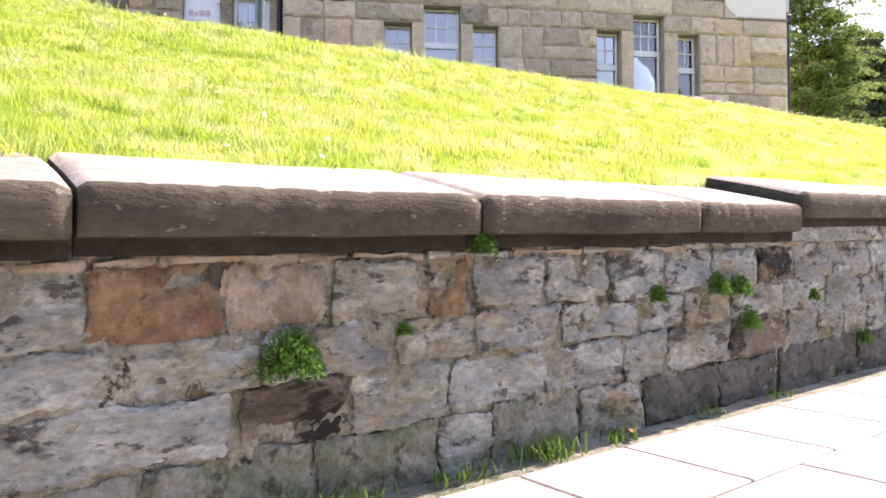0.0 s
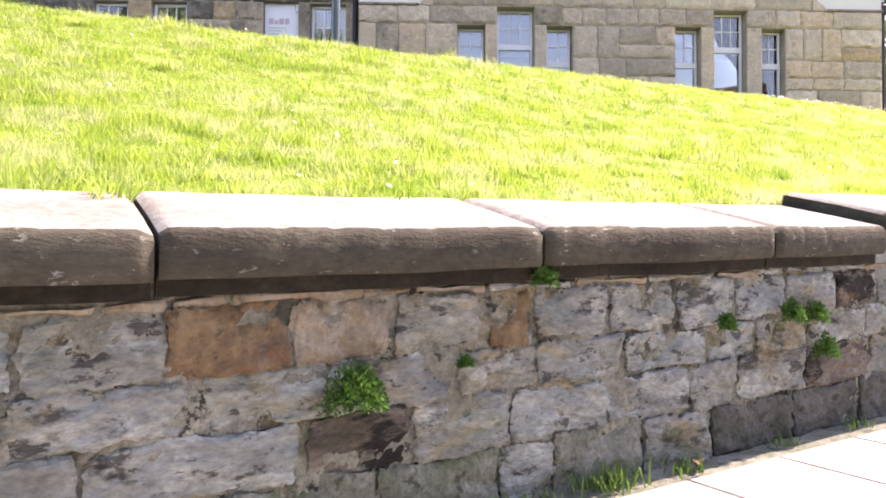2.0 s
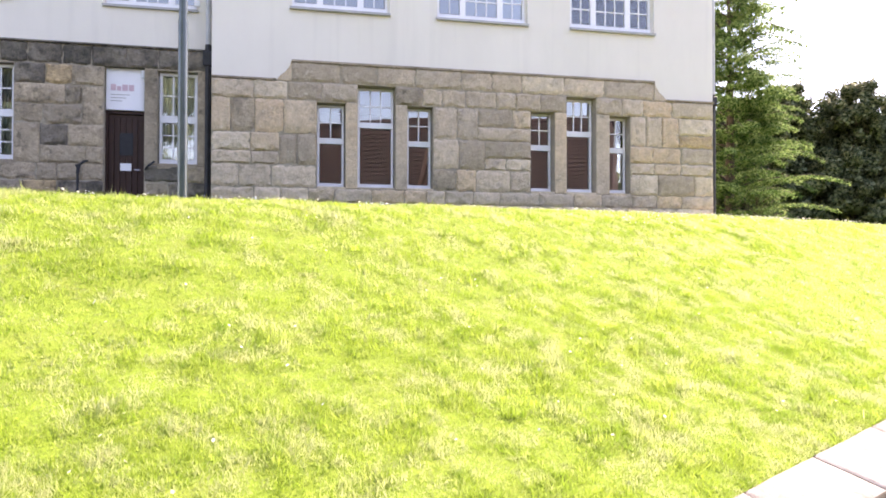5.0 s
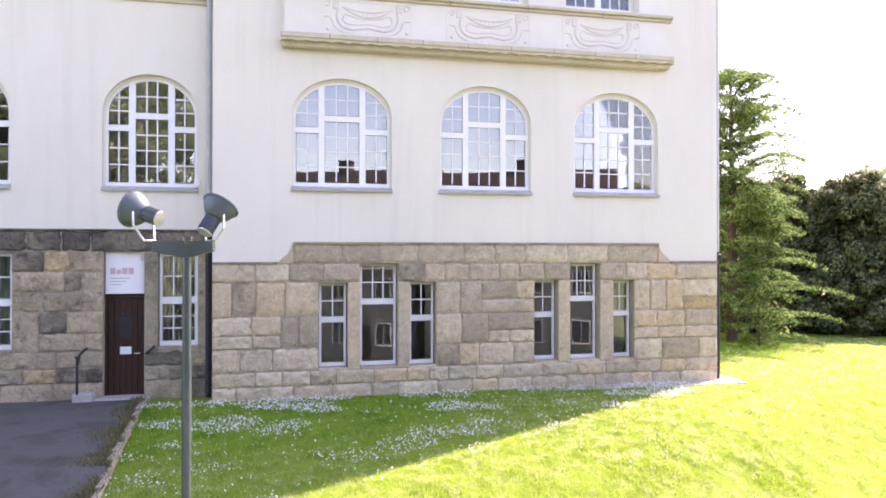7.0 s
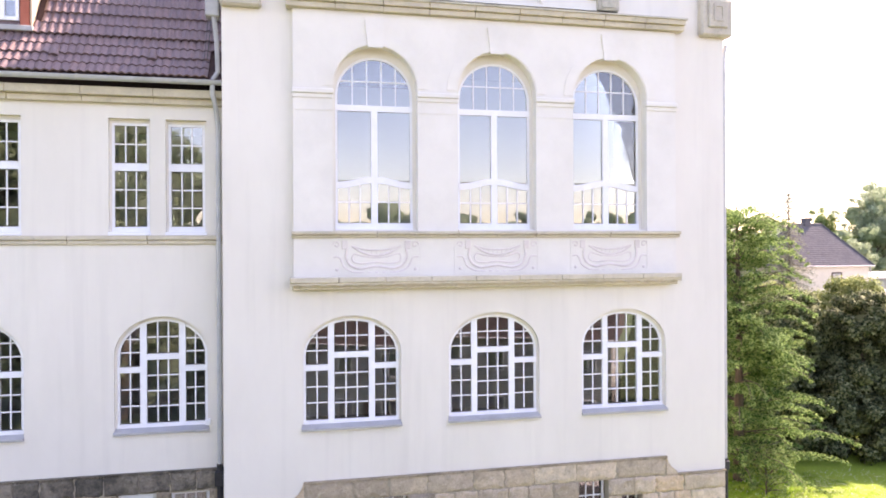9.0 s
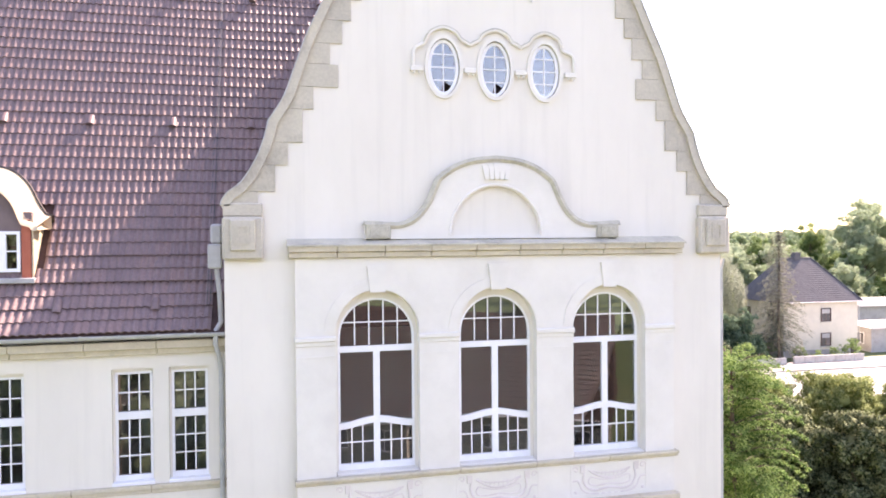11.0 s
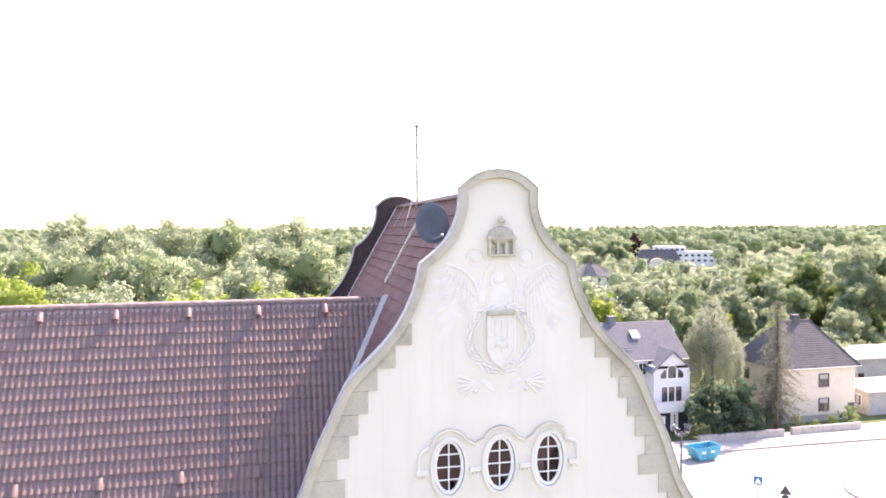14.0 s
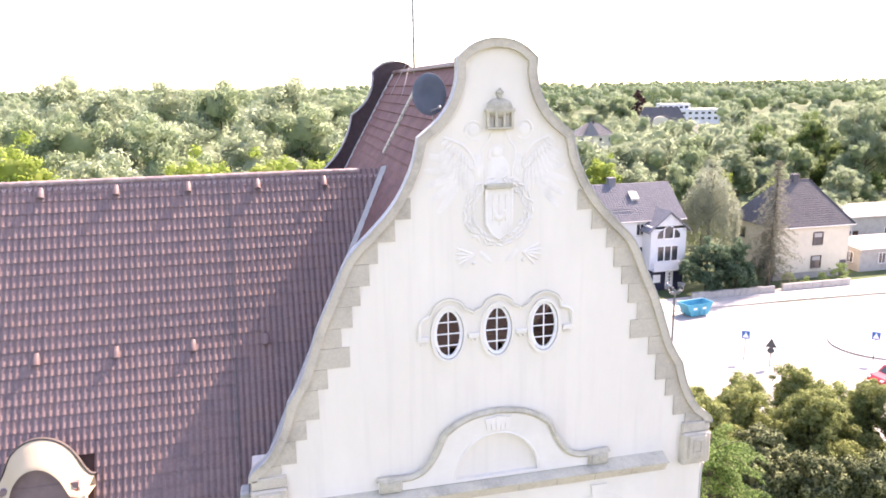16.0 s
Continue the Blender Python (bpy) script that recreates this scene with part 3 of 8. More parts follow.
gs = axis_steps((-3000, -400, 650), (-400, -60, 68), (-60, -16, 2.2), (-16, 30, 0.25), (30, 94, 2.0), (94, 400, 60), (400, 3000, 650))
gd = np.concatenate([axis_steps((-3000, -400, 650), (-400, -60, 68), (-60, -4, 4), (-4, 0.1, 1.0))[:-1], [0.12, 0.19, 0.22, 0.44, 0.48, 0.6],
                     axis_steps((0.8, 22, 0.25), (22, 60, 2.0), (60, 400, 60), (400, 3000, 650))])
gx, gy = from_wall(gs[None, :], gd[:, None])
gz = ground_z(gx, gy)
nd, ns = gx.shape
gi = np.arange(nd * ns).reshape(nd, ns)
ground = part("ground", raw_mesh("ground", np.stack([gx, gy, gz], -1).reshape(-1, 3),
                                 np.stack([gi[:-1, :-1], gi[:-1, 1:], gi[1:, 1:], gi[1:, :-1]], -1).reshape(-1, 4), LAWN_SOIL, 4), LAWN_SOIL)
ground.data.shade_smooth()
ground.data.materials.append(FIELD)
fc_x, fc_y = (gx[:-1, :-1] + gx[1:, 1:]) / 2, (gy[:-1, :-1] + gy[1:, 1:]) / 2
ground.data.polygons.foreach_set("material_index", ((fc_y > 40) | (np.abs(fc_x - 8) > 45) | (along_wall(fc_x, fc_y)[1] < -12)).astype(np.int32).ravel())
tagged(ground, "mown green lawn bank that rises to a level terrace", "ground", kind="structure")


def wall_pose(s=0.0, d=0.0, z=0.0):
    x, y = from_wall(s, d)
    return Matrix.Translation((x, y, z)) @ Matrix.Rotation(WALL_TURN, 4, "Z")


def sheared(g, slope=WALL_SLOPE):
    """The same mesh, climbing with the street along x."""
    g.v = [(x, y, z + slope * x) for x, y, z in g.v]
    return g


# the street below the wall: road, kerb and far pavement; the near pavement's slabs follow further down
road = part("road", sheared(G().box(-60, 94, -9.6, -2.75, -0.02, 0.075)), ASPHALT)
road.matrix_basis = wall_pose()
tagged(road, "grey asphalt street along the pavement", "road", kind="structure")
kerb = part("kerb", sheared(G().box(-60, 94, -2.75, -2.6, 0.0, 0.19, 0.015)), CONCRETE)
kerb.matrix_basis = wall_pose()
tagged(kerb, "pale concrete kerb between pavement and street", "kerb", kind="structure")
far_walk = part("pavement_far", sheared(G().box(-60, 94, -12.4, -9.6, 0.0, 0.19)), PAVING)
far_walk.matrix_basis = wall_pose()
tagged(far_walk, "pale paved footway across the street", "pavement", kind="structure")

# forecourt before the wing, with its low edging
def court_edge(y):
    return -3.06 + (18.1 - y) * 0.07


def court_z(x, y):
    return np.maximum(bank_z(x, y) + 0.065 * np.clip((y - 10.0) / 1.0, 0, 1) - 0.015, np.where(y > 12, 4.0, 0.0))


cu, cy = np.meshgrid(np.concatenate([np.linspace(0, 1.2, 7), np.linspace(1.8, 27, 26)]), np.arange(10.0, 17.3, 0.4))
cxx = court_edge(cy) - cu
ci = np.arange(cxx.size).reshape(cxx.shape)
court = part("forecourt", raw_mesh("forecourt", np.stack([cxx, cy, court_z(cxx, cy)], -1).reshape(-1, 3), np.stack([ci[:-1, 1:], ci[:-1, :-1], ci[1:, :-1], ci[1:, 1:]], -1).reshape(-1, 4), ASPHALT, 4), ASPHALT)
tagged(court, "worn dark asphalt forecourt with weeds at its edge", "forecourt", kind="structure")
edge = G()
for j in range(14):
    y0 = 10.2 + j * 0.5
    x0, z0 = court_edge(y0 + 0.25), float(court_z(np.array(court_edge(y0 + 0.25)), np.array(y0 + 0.25)))
    edge.box(x0 - 0.02, x0 + 0.07, y0 + 0.004, y0 + 0.496, z0 - 0.2, z0 + 0.035 + 0.01 * (j % 3), 0.012)
tagged(part("kerb_forecourt", edge, MORTAR), "grey stone edging between forecourt and lawn", "kerb", kind="structure")

# the street behind the building
square = part("street_square", G().prism([[(20, 47), (31, 62), (31, 69.5), (120, 67), (120, 36), (60, 30), (44, 33), (37, 41)]], 0, 0.1,
                                         Matrix(((1, 0, 0, 0), (0, 0, 1, 0), (0, 1, 0, 3.37), (0, 0, 0, 1)))), ROAD_PALE)
tagged(square, "sun-bleached pale street and junction", "road", kind="structure")
walk_n = part("pavement_north", G().prism([[(10, 73.2), (10, 69.0), (58, 69.2), (120, 66.9), (120, 73.4), (75, 74.6), (58, 73.6)]], 0, 0.2,
                                          Matrix(((1, 0, 0, 0), (0, 0, 1, 0), (0, 1, 0, 3.37), (0, 0, 0, 1)))), PAVING)
tagged(walk_n, "pale footway before the houses", "pavement", kind="structure")

# ---- the building ----
F, W = 16.5, 17.17           # faces of the gabled front and of the wing
GC = 4.76                    # middle of the gabled front
XL, XR = -1.5, 10.88
hall = thing("town_hall", "cream town hall with sandstone base and curved gable", "building", at=(GC, F + 6, 4.0))


def window(outline, y, frame_w, bars, cells, name="window", sill=None, depth=0.07, label="", curtain=None, opening=None):
    """A white window: frame round a convex outline, thick bars, and panes with thin glazing bars between them. cells: (x0, z0, x1, z1, columns, rows)."""
    f, rails = G(), []
    inner = shrunk(outline, frame_w)
    f.prism([outline, inner], y, y + depth)
    for i, (x0, z0, x1, z1) in enumerate(bars):
        piece = clip_convex(rect(x0, z0, x1, z1), shrunk(outline, 0.004))
        if piece:
            rails.append(G().prism([piece], y - 0.012 - 0.0025 * i, y + depth - 0.006 - 0.0025 * i))
    body = part(name, f, WHITE_PAINT, hall, label or "white painted timber window")
    for g in rails:
        part("rail", g, WHITE_PAINT, body)
    b = 0.014
    if opening:
        part("reveal", G().prism([opening, shrunk(outline, 0.004)], y - 0.012, y + 0.09), PLASTER, body)
    for x0, z0, x1, z1, nc, nr in cells:
        for i in range(nc):
            for j in range(nr):
                a0, a1 = x0 + (x1 - x0) * i / nc, x0 + (x1 - x0) * (i + 1) / nc
                c0, c1 = z0 + (z1 - z0) * j / nr, z0 + (z1 - z0) * (j + 1) / nr
                poly = clip_convex(rect(a0, c0, a1, c1), shrunk(outline, frame_w * 0.9))
                if len(poly) >= 3 and (max(p[0] for p in poly) - min(p[0] for p in poly)) > 0.03:
                    pane = part("pane", G().prism([poly], y + 0.034, y + 0.039), GLASS, body)
                    pane.visible_shadow = False
        for i in range(1, nc):
            xm = x0 + (x1 - x0) * i / nc
            poly = clip_convex(rect(xm - b, z0, xm + b, z1), inner)
            if poly:
                part("glazing_bar", G().prism([poly], y + 0.012, y + 0.032), WHITE_PAINT, body)
        for j in range(1, nr):
            zm = z0 + (z1 - z0) * j / nr
            poly = clip_convex(rect(x0, zm - b, x1, zm + b), inner)
            if poly:
                part("glazing_bar", G().prism([poly], y + 0.0135, y + 0.0305), WHITE_PAINT, body)
    if sill:
        x0, x1, z, out = sill
        part("window_sill", G().add([(x0, out, z - 0.10), (x1, out, z - 0.10), (x1, out, z - 0.05), (x0, out, z - 0.05), (x0, y + 0.02, z - 0.10), (x1, y + 0.02, z - 0.10), (x1, y + 0.02, z + 0.03), (x0, y + 0.02, z + 0.03)],
                                    [(0, 1, 2, 3), (3, 2, 6, 7), (0, 4, 5, 1), (0, 3, 7, 4), (1, 5, 6, 2), (4, 7, 6, 5)]), LEAD, body, "grey metal sill")
        part("sill_stone", G().box(x0 - 0.13, x1 + 0.13, out + 0.12, y + 0.03, z - 0.19, z - 0.102, 0.01), PLASTER_TRIM, body)
    if curtain:
        x0, x1, z0, z1 = curtain
        n = 40
        v, fc = [], []
        for i in range(n + 1):
            x = x0 + (x1 - x0) * i / n
            yy = y + 0.22 + 0.025 * math.sin(i * 1.9) + 0.012 * math.sin(i * 0.7)
            v += [(x, yy, z0), (x, yy, z1)]
            if i:
                fc.append((2 * i - 2, 2 * i, 2 * i + 1, 2 * i - 1))
        part("curtain", G().add(v, fc), CURTAIN, body, "white net curtain")
    return body


# openings, as outlines (x, z)
ARCH_X = [1.33, 4.72, 8.09]
BAY_X = [1.88, 4.77, 7.66]
WING_X = [-2.88, -6.72, -10.56, -14.4]
arch_open = [arch(x, 2.27, 8.74, 10.38, 11.25) for x in ARCH_X]
bay_open = [arch(x, 1.94, 13.18, 16.40, 17.42) for x in BAY_X]
OVAL_X = [3.52, 4.79, 6.05]
oval_open = [oval(x, 22.63, 0.40, 0.69) for x in OVAL_X]
base_open, base_win = [], []
for x0, x1, zt, zm in ((0.82, 1.43, 6.57, 5.74), (1.75, 2.59, 7.01, 6.14), (2.91, 3.49, 6.58, 5.74), (5.95, 6.53, 6.6, 5.76), (6.88, 7.62, 7.0, 6.14), (8.02, 8.54, 6.58, 5.76)):
    base_win.append((x0, x1, 4.67, zt, zm))
    base_open.append(rect(x0 - 0.02, 4.62, x1 + 0.02, zt + 0.02))

# gable outline: half width at each height
half = [(6.30, 19.30), (6.30, 19.42), (6.17, 19.62), (5.87, 19.86), (5.56, 20.35), (5.38, 20.8), (5.27, 21.23), (4.93, 21.78), (4.70, 22.4), (4.45, 23.1), (4.08, 23.9),
        (3.68, 24.75), (3.24, 25.22), (2.68, 25.8), (2.34, 26.3), (2.08, 26.85), (1.96, 27.3), (1.92, 27.52), (1.40, 27.95), (1.10, 28.4), (0.96, 28.9), (0.97, 29.3), (0.66, 29.56), (0.34, 29.70), (0.0, 29.74)]
corners = [0, 1, 6, 17, 21, 24]
half_line = []
for a, b in zip(corners, corners[1:]):
    half_line += curve_points(half[a:b + 1], 3)[:-1]
half_line.append(half[-1])


def gable_x(z):
    """Half the width of the gable at a height."""
    for (w0, z0), (w1, z1) in zip(half_line, half_line[1:]):
        if z0 <= z <= z1 and z1 > z0:
            return w0 + (w1 - w0) * (z - z0) / (z1 - z0)
    return 6.18


def gable_loop(inset=0.0):
    right = [(GC + w, z) for w, z in half_line]
    left = [(GC - w, z) for w, z in half_line[-2::-1]]
    return right, left


gr, gl = gable_loop()
ear = lambda x, s: [(x, 7.04), (x + s * 0.08, 7.15), (x + s * 0.2, 7.24), (x + s * 0.29, 7.37), (x + s * 0.33, 7.5)]
ear_l, ear_r = ear(-0.1, 1), ear(9.55, -1)
plinth_top = [(XL, 7.04)] + ear_l + ear_r[::-1] + [(XR, 7.04)]
PB = 3.4
front = part("wall", G().prism([plinth_top + [(XR, 19.3)] + gr + gl + [(XL, 19.3)]] + arch_open + [arch(x, 1.94, 13.18, 16.40, 17.42) for x in BAY_X] + oval_open, F + 0.02, F + 0.26), PLASTER, hall, "cream plaster front wall with a curved gable")
plinth = part("plinth", G().prism([[(XL, PB), (XR, PB)] + plinth_top[::-1]] + base_open, F + 0.01, F + 0.5), MORTAR, hall, "coursed sandstone base")
# wing
wing_arch = [arch(x, 2.02, 8.72, 10.4, 11.28) for x in WING_X]
wing_up = [(x + dx) for x in WING_X for dx in (-0.66, 0.54)]
wing_up_open = [rect(x - 0.44, 13.12, x + 0.44, 15.72) for x in wing_up]
wing_wall = part("wall", G().prism([rect(-16.4, 7.78, XL - 0.005, 16.36)] + wing_arch + wing_up_open, W, W + 0.45), PLASTER, hall, "cream plaster wall of the wing")
wing_low = [(-2.71, -1.89), (-6.5, -5.7), (-7.9, -7.1), (-10.34, -9.54), (-11.74, -10.94), (-14.2, -13.4)]
wing_low_open = [rect(a - 0.02, 5.14, b + 0.02, 7.28) for a, b in wing_low]
door_open = rect(-3.86, 4.02, -3.01, 7.33)
wing_plinth = part("plinth", G().prism([rect(-16.4, PB, XL - 0.005, 7.78)] + wing_low_open + [door_open], W + 0.01, W + 0.48), MORTAR, hall, "weathered sandstone base of the wing")
# closing walls, floors and ceilings inside
shell = G()
shell.box(XR - 0.4, XR - 0.002, F + 0.262, 31.0, PB, 19.4)
shell.box(XL + 0.002, XL + 0.4, F + 0.262, W + 0.48, PB, 19.4)
shell.box(-16.4, -16.0, W + 0.45, 28.4, PB, 16.4)
shell.box(-16.4, XL, 28.0, 28.4, PB, 16.4)
shell.box(XL, XR, 30.6, 31.0, PB, 19.4)
shell.box(XL, XL + 0.4, 28.4, 31.0, PB, 19.4)
for k in range(0, len(shell.v), 8):
    part("wall", G().add(shell.v[k:k + 8], shell.f[:6]), PLASTER, hall, "plain plaster outer wall")
inner = G()
for z in (7.45, 12.55, 18.1):
    inner.box(XL + 0.42, XR - 0.42, F + 0.5, 30.5, z, z + 0.25)
for z in (7.55, 12.3, 16.2):
    inner.box(-15.98, XL + 0.4, W + 0.5, 27.9, z, z + 0.2)
inner.box(XL + 0.42, XR - 0.42, 22.0, 22.2, PB, 18.9)
inner.box(-15.98, XL + 0.4, 22.0, 22.2, PB, 16.1)
for x in (2.95, 6.4):
    inner.box(x, x + 0.12, F + 0.55, 22.0, 7.7, 12.5)
inner.box(4.6, 4.75, F + 0.55, 22.0, PB, 7.4)
for x in (-4.9, -8.7, -12.5):
    inner.box(x, x + 0.12, W + 0.55, 22.0, PB, 16.1)
for k in range(0, len(inner.v), 8):
    part("inner_wall", G().add(inner.v[k:k + 8], inner.f[:6]), INSIDE, hall, "pale inner wall")
fl = G().box(XL + 0.42, XR - 0.42, F + 0.5, 30.5, 3.9, 4.1).box(-15.98, XL, W + 0.5, 27.9, 3.9, 4.03)
fl.box(XL + 0.42, XR - 0.42, F + 0.5, 22.0, 7.7, 7.72).box(XL + 0.42, XR - 0.42, F + 0.5, 22.0, 12.8, 12.82)
for k in range(0, len(fl.v), 8):
    part("floor", G().add(fl.v[k:k + 8], fl.f[:6]), INSIDE_FLOOR, hall, "dark inner floor")

# basement windows of the front
for i, (x0, x1, zb, zt, zm) in enumerate(base_win):
    wide = x1 - x0 > 0.7
    window(rect(x0, zb, x1, zt), F + 0.25, 0.05, [(x0, zm - 0.06, x1, zm + 0.07), (x0, zb, x1, zb + 0.09)],
           [(x0 + 0.05, zm + 0.08, x1 - 0.05, zt - 0.05, 3 if wide else 2, 2), (x0 + 0.06, zb + 0.1, x1 - 0.06, zm - 0.07, 1, 1)])
    part("sill", G().box(x0 - 0.02, x1 + 0.02, F + 0.0, F + 0.27, zb - 0.1, zb - 0.004, 0.015), ASHLAR, hall, "sandstone window sill")


def arched(xc, w, y, z0, spring, top, out):
    """The broad arched window: three lights with two transoms and small panes."""
    o = arch(xc, w, z0, spring, top)
    m = w / 2
    k = w * 0.195
    zt, zs = z0 + (top - z0) * 0.655, z0 + (top - z0) * 0.54
    bars = [(xc - k - 0.11, z0, xc - k + 0.03, top), (xc + k - 0.03, z0, xc + k + 0.11, top), (xc - k, zt - 0.07, xc + k, zt + 0.06),
            (xc - m, zs - 0.07, xc - k - 0.05, zs + 0.06), (xc + k + 0.05, zs - 0.07, xc + m, zs + 0.06), (xc - m, z0, xc + m, z0 + 0.1)]
    cells = [(xc - k + 0.04, z0 + 0.13, xc + k - 0.04, zt - 0.08, 3, 4), (xc - k + 0.04, zt + 0.08, xc + k - 0.04, top - 0.05, 3, 2),
             (xc - m + 0.07, z0 + 0.13, xc - k - 0.12, zs - 0.08, 2, 3), (xc + k + 0.12, z0 + 0.13, xc + m - 0.07, zs - 0.08, 2, 3),
             (xc - m + 0.07, zs + 0.08, xc - k - 0.12, zs + 0.98, 2, 3), (xc + k + 0.12, zs + 0.08, xc + m - 0.07, zs + 0.98, 2, 3)]
    window(o, y, 0.055, bars, cells, sill=(xc - m - 0.05, xc + m + 0.05, z0, out), label="white arched window with small panes", opening=arch(xc, w + 0.09, z0 - 0.05, spring + 0.02, top + 0.08))


for x in ARCH_X:
    arched(x, 2.19, F + 0.15, 8.77, 10.36, 11.18, F - 0.07)
for x in WING_X:
    arched(x, 1.94, W + 0.15, 8.75, 10.38, 11.21, W - 0.07)
for x in wing_up:
    x0, x1 = x - 0.40, x + 0.40
    window(rect(x0, 13.18, x1, 15.64), W + 0.15, 0.06, [(x0, 14.56, x1, 14.73), (x0, 13.18, x1, 13.3)],
           [(x0 + 0.07, 14.75, x1 - 0.07, 15.57, 3, 2), (x0 + 0.07, 13.32, x1 - 0.07, 14.54, 3, 3)], label="tall white window with small panes", opening=rect(x0 - 0.05, 13.1, x1 + 0.05, 15.73))
    part("sill", G().box(x0 - 0.05, x1 + 0.05, W - 0.03, W + 0.16, 13.1, 13.178, 0.012), WHITE_PAINT, hall, "white window sill")
for a, b in wing_low:
    window(rect(a, 5.17, b, 7.26), W + 0.16, 0.06, [(a, 6.12, b, 6.28), (a, 5.17, b, 5.28)],
           [(a + 0.07, 6.30, b - 0.07, 7.19, 3, 2), (a + 0.07, 5.3, b - 0.07, 6.1, 3, 3)], label="white window with net curtains", curtain=(a, b, 5.2, 7.2))
    part("sill", G().box(a - 0.02, b + 0.02, W - 0.02, W + 0.18, 5.04, 5.165, 0.015), ASHLAR_DARK, hall, "sandstone window sill")

# bay with the three tall windows
BX0, BX1, BY = 0.03, 9.42, F - 0.15
bay = part("bay", G().prism([rect(BX0, 12.14, BX1, 18.16)] + bay_open, BY, F + 0.02), PLASTER_TRIM, hall, "shallow plaster bay round three tall arched windows")


def tall(xc):
    y, m, z0, spring, top = F + 0.15, 0.90, 13.22, 16.32, 17.22
    o = arch(xc, 2 * m, z0, spring, top)
    bars = [(xc - m, 15.96, xc + m, 16.10), (xc - 0.075, z0, xc + 0.075, 15.97), (xc - m, z0, xc + m, z0 + 0.15)]
    cells = [(xc - m + 0.06, 16.11, xc + m - 0.06, top - 0.03, 5, 2)]
    for a, b in ((xc - m + 0.06, xc - 0.08), (xc + 0.08, xc + m - 0.06)):
        cells += [(a, 14.37, b, 15.95, 1, 1), (a, z0 + 0.16, b, 14.34, 3, 2)]
    w_ = window(o, y, 0.055, bars, cells, label="tall white arched window with a curved transom", opening=arch(xc, 1.95, 13.17, 16.40, 17.43))
    g = G()
    n = 16
    lo = [(xc - m + 0.02 + (2 * m - 0.04) * i / n, 14.24 + 0.13 * math.cos(math.pi * (i / n - 0.5) * 2) * 0.5 + 0.065) for i in range(n + 1)]
    g.prism([[(x, z - 0.07) for x, z in lo] + [(x, z + 0.08) for x, z in lo[::-1]]], y - 0.02, y + 0.05)
    part("transom", g, WHITE_PAINT, w_)
    part("inner_sill", G().box(xc - m - 0.05, xc + m + 0.05, BY + 0.02, y + 0.02, z0 - 0.06, z0 - 0.003, 0.012), PLASTER_TRIM, w_)


for x in BAY_X:
    tall(x)
    band = [(x + 1.22 * math.cos(t), 16.46 + 1.2 * math.sin(t)) for t in np.linspace(0, math.pi, 19)] + [(x + 0.985 * math.cos(t), 16.46 + 0.97 * math.sin(t)) for t in np.linspace(math.pi, 0, 19)]
    part("archivolt", G().prism([band], BY - 0.02, BY + 0.01), PLASTER_TRIM, bay)
    part("keystone", G().prism([[(x - 0.17, 17.36), (x + 0.17, 17.36), (x + 0.24, 17.97), (x - 0.24, 17.97)]], BY - 0.055, BY + 0.01), PLASTER_TRIM, bay)
for a, b in ((BX0, 0.90), (2.86, 3.80), (5.75, 6.69), (8.63, BX1)):
    part("impost", G().box(a - 0.03, b + 0.03, BY - 0.06, BY + 0.1, 16.27, 16.38, 0.015).box(a - 0.012, b + 0.012, BY - 0.025, BY + 0.1, 16.17, 16.268, 0.01).box(a, b, BY - 0.012, BY + 0.05, 15.9, 15.93), PLASTER_TRIM, bay, "pilaster capital band")


def cornice(name, x0, x1, rows, mat, label, block=1.07, cap=None):
    """A cornice of stone lengths with open joints; rows: (front, back, bottom, top)."""
    body = None
    n = max(1, round((x1 - x0) / block))
    for i in range(n):
        a, b = x0 + (x1 - x0) * i / n, x0 + (x1 - x0) * (i + 1) / n
        g = G()
        for f0, f1, z0, z1 in rows:
            g.box(a + 0.004, b - 0.004, f0, f1, z0, z1, 0.014)
        if body is None:
            body = part(name, g, mat, hall, label)
        else:
            part("stone", g, mat, body)
    if cap:
        part("flashing", G().add([(x0 - 0.03, cap[0], cap[1]), (x1 + 0.03, cap[0], cap[1]), (x1 + 0.03, cap[2], cap[3]), (x0 - 0.03, cap[2], cap[3]),
                                  (x0 - 0.03, cap[0], cap[1] - 0.04), (x1 + 0.03, cap[0], cap[1] - 0.04), (x1 + 0.03, cap[2], cap[1] - 0.04), (x0 - 0.03, cap[2], cap[1] - 0.04)],
                                 [(0, 1, 2, 3), (4, 7, 6, 5), (0, 4, 5, 1), (1, 5, 6, 2), (3, 2, 6, 7), (0, 3, 7, 4)]), DARK_MOULD, body, "weathered stone top of the cornice")
    return body


cornice("cornice", -0.12, 9.62, [(F - 0.34, F, 18.30, 18.44), (F - 0.27, F, 18.17, 18.298)], SANDSTONE, "sandstone cornice over the bay", cap=(F - 0.38, 18.46, F + 0.02, 18.60))
cornice("cornice", -0.02, 9.51, [(F - 0.27, F, 13.10, 13.18), (F - 0.21, F, 13.03, 13.098)], SANDSTONE, "sandstone sill course of the bay", 1.9)
lower = cornice("cornice", -0.05, 9.46, [(F - 0.38, F, 12.02, 12.14)], SANDSTONE, "scalloped sandstone ledge under the bay", 1.1)
sc = [(-0.05 + 9.51 * i / 156, 11.945 + 0.032 * abs(math.sin(math.pi * i / 6))) for i in range(157)]
part("scalloped_edge", G().prism([sc + [(9.46, 12.018), (-0.05, 12.018)]], F - 0.35, F - 0.16), SANDSTONE, lower)
part("soffit", G().box(-0.0, 9.43, F - 0.22, F + 0.01, 11.86, 12.018, 0.02), SANDSTONE, lower)

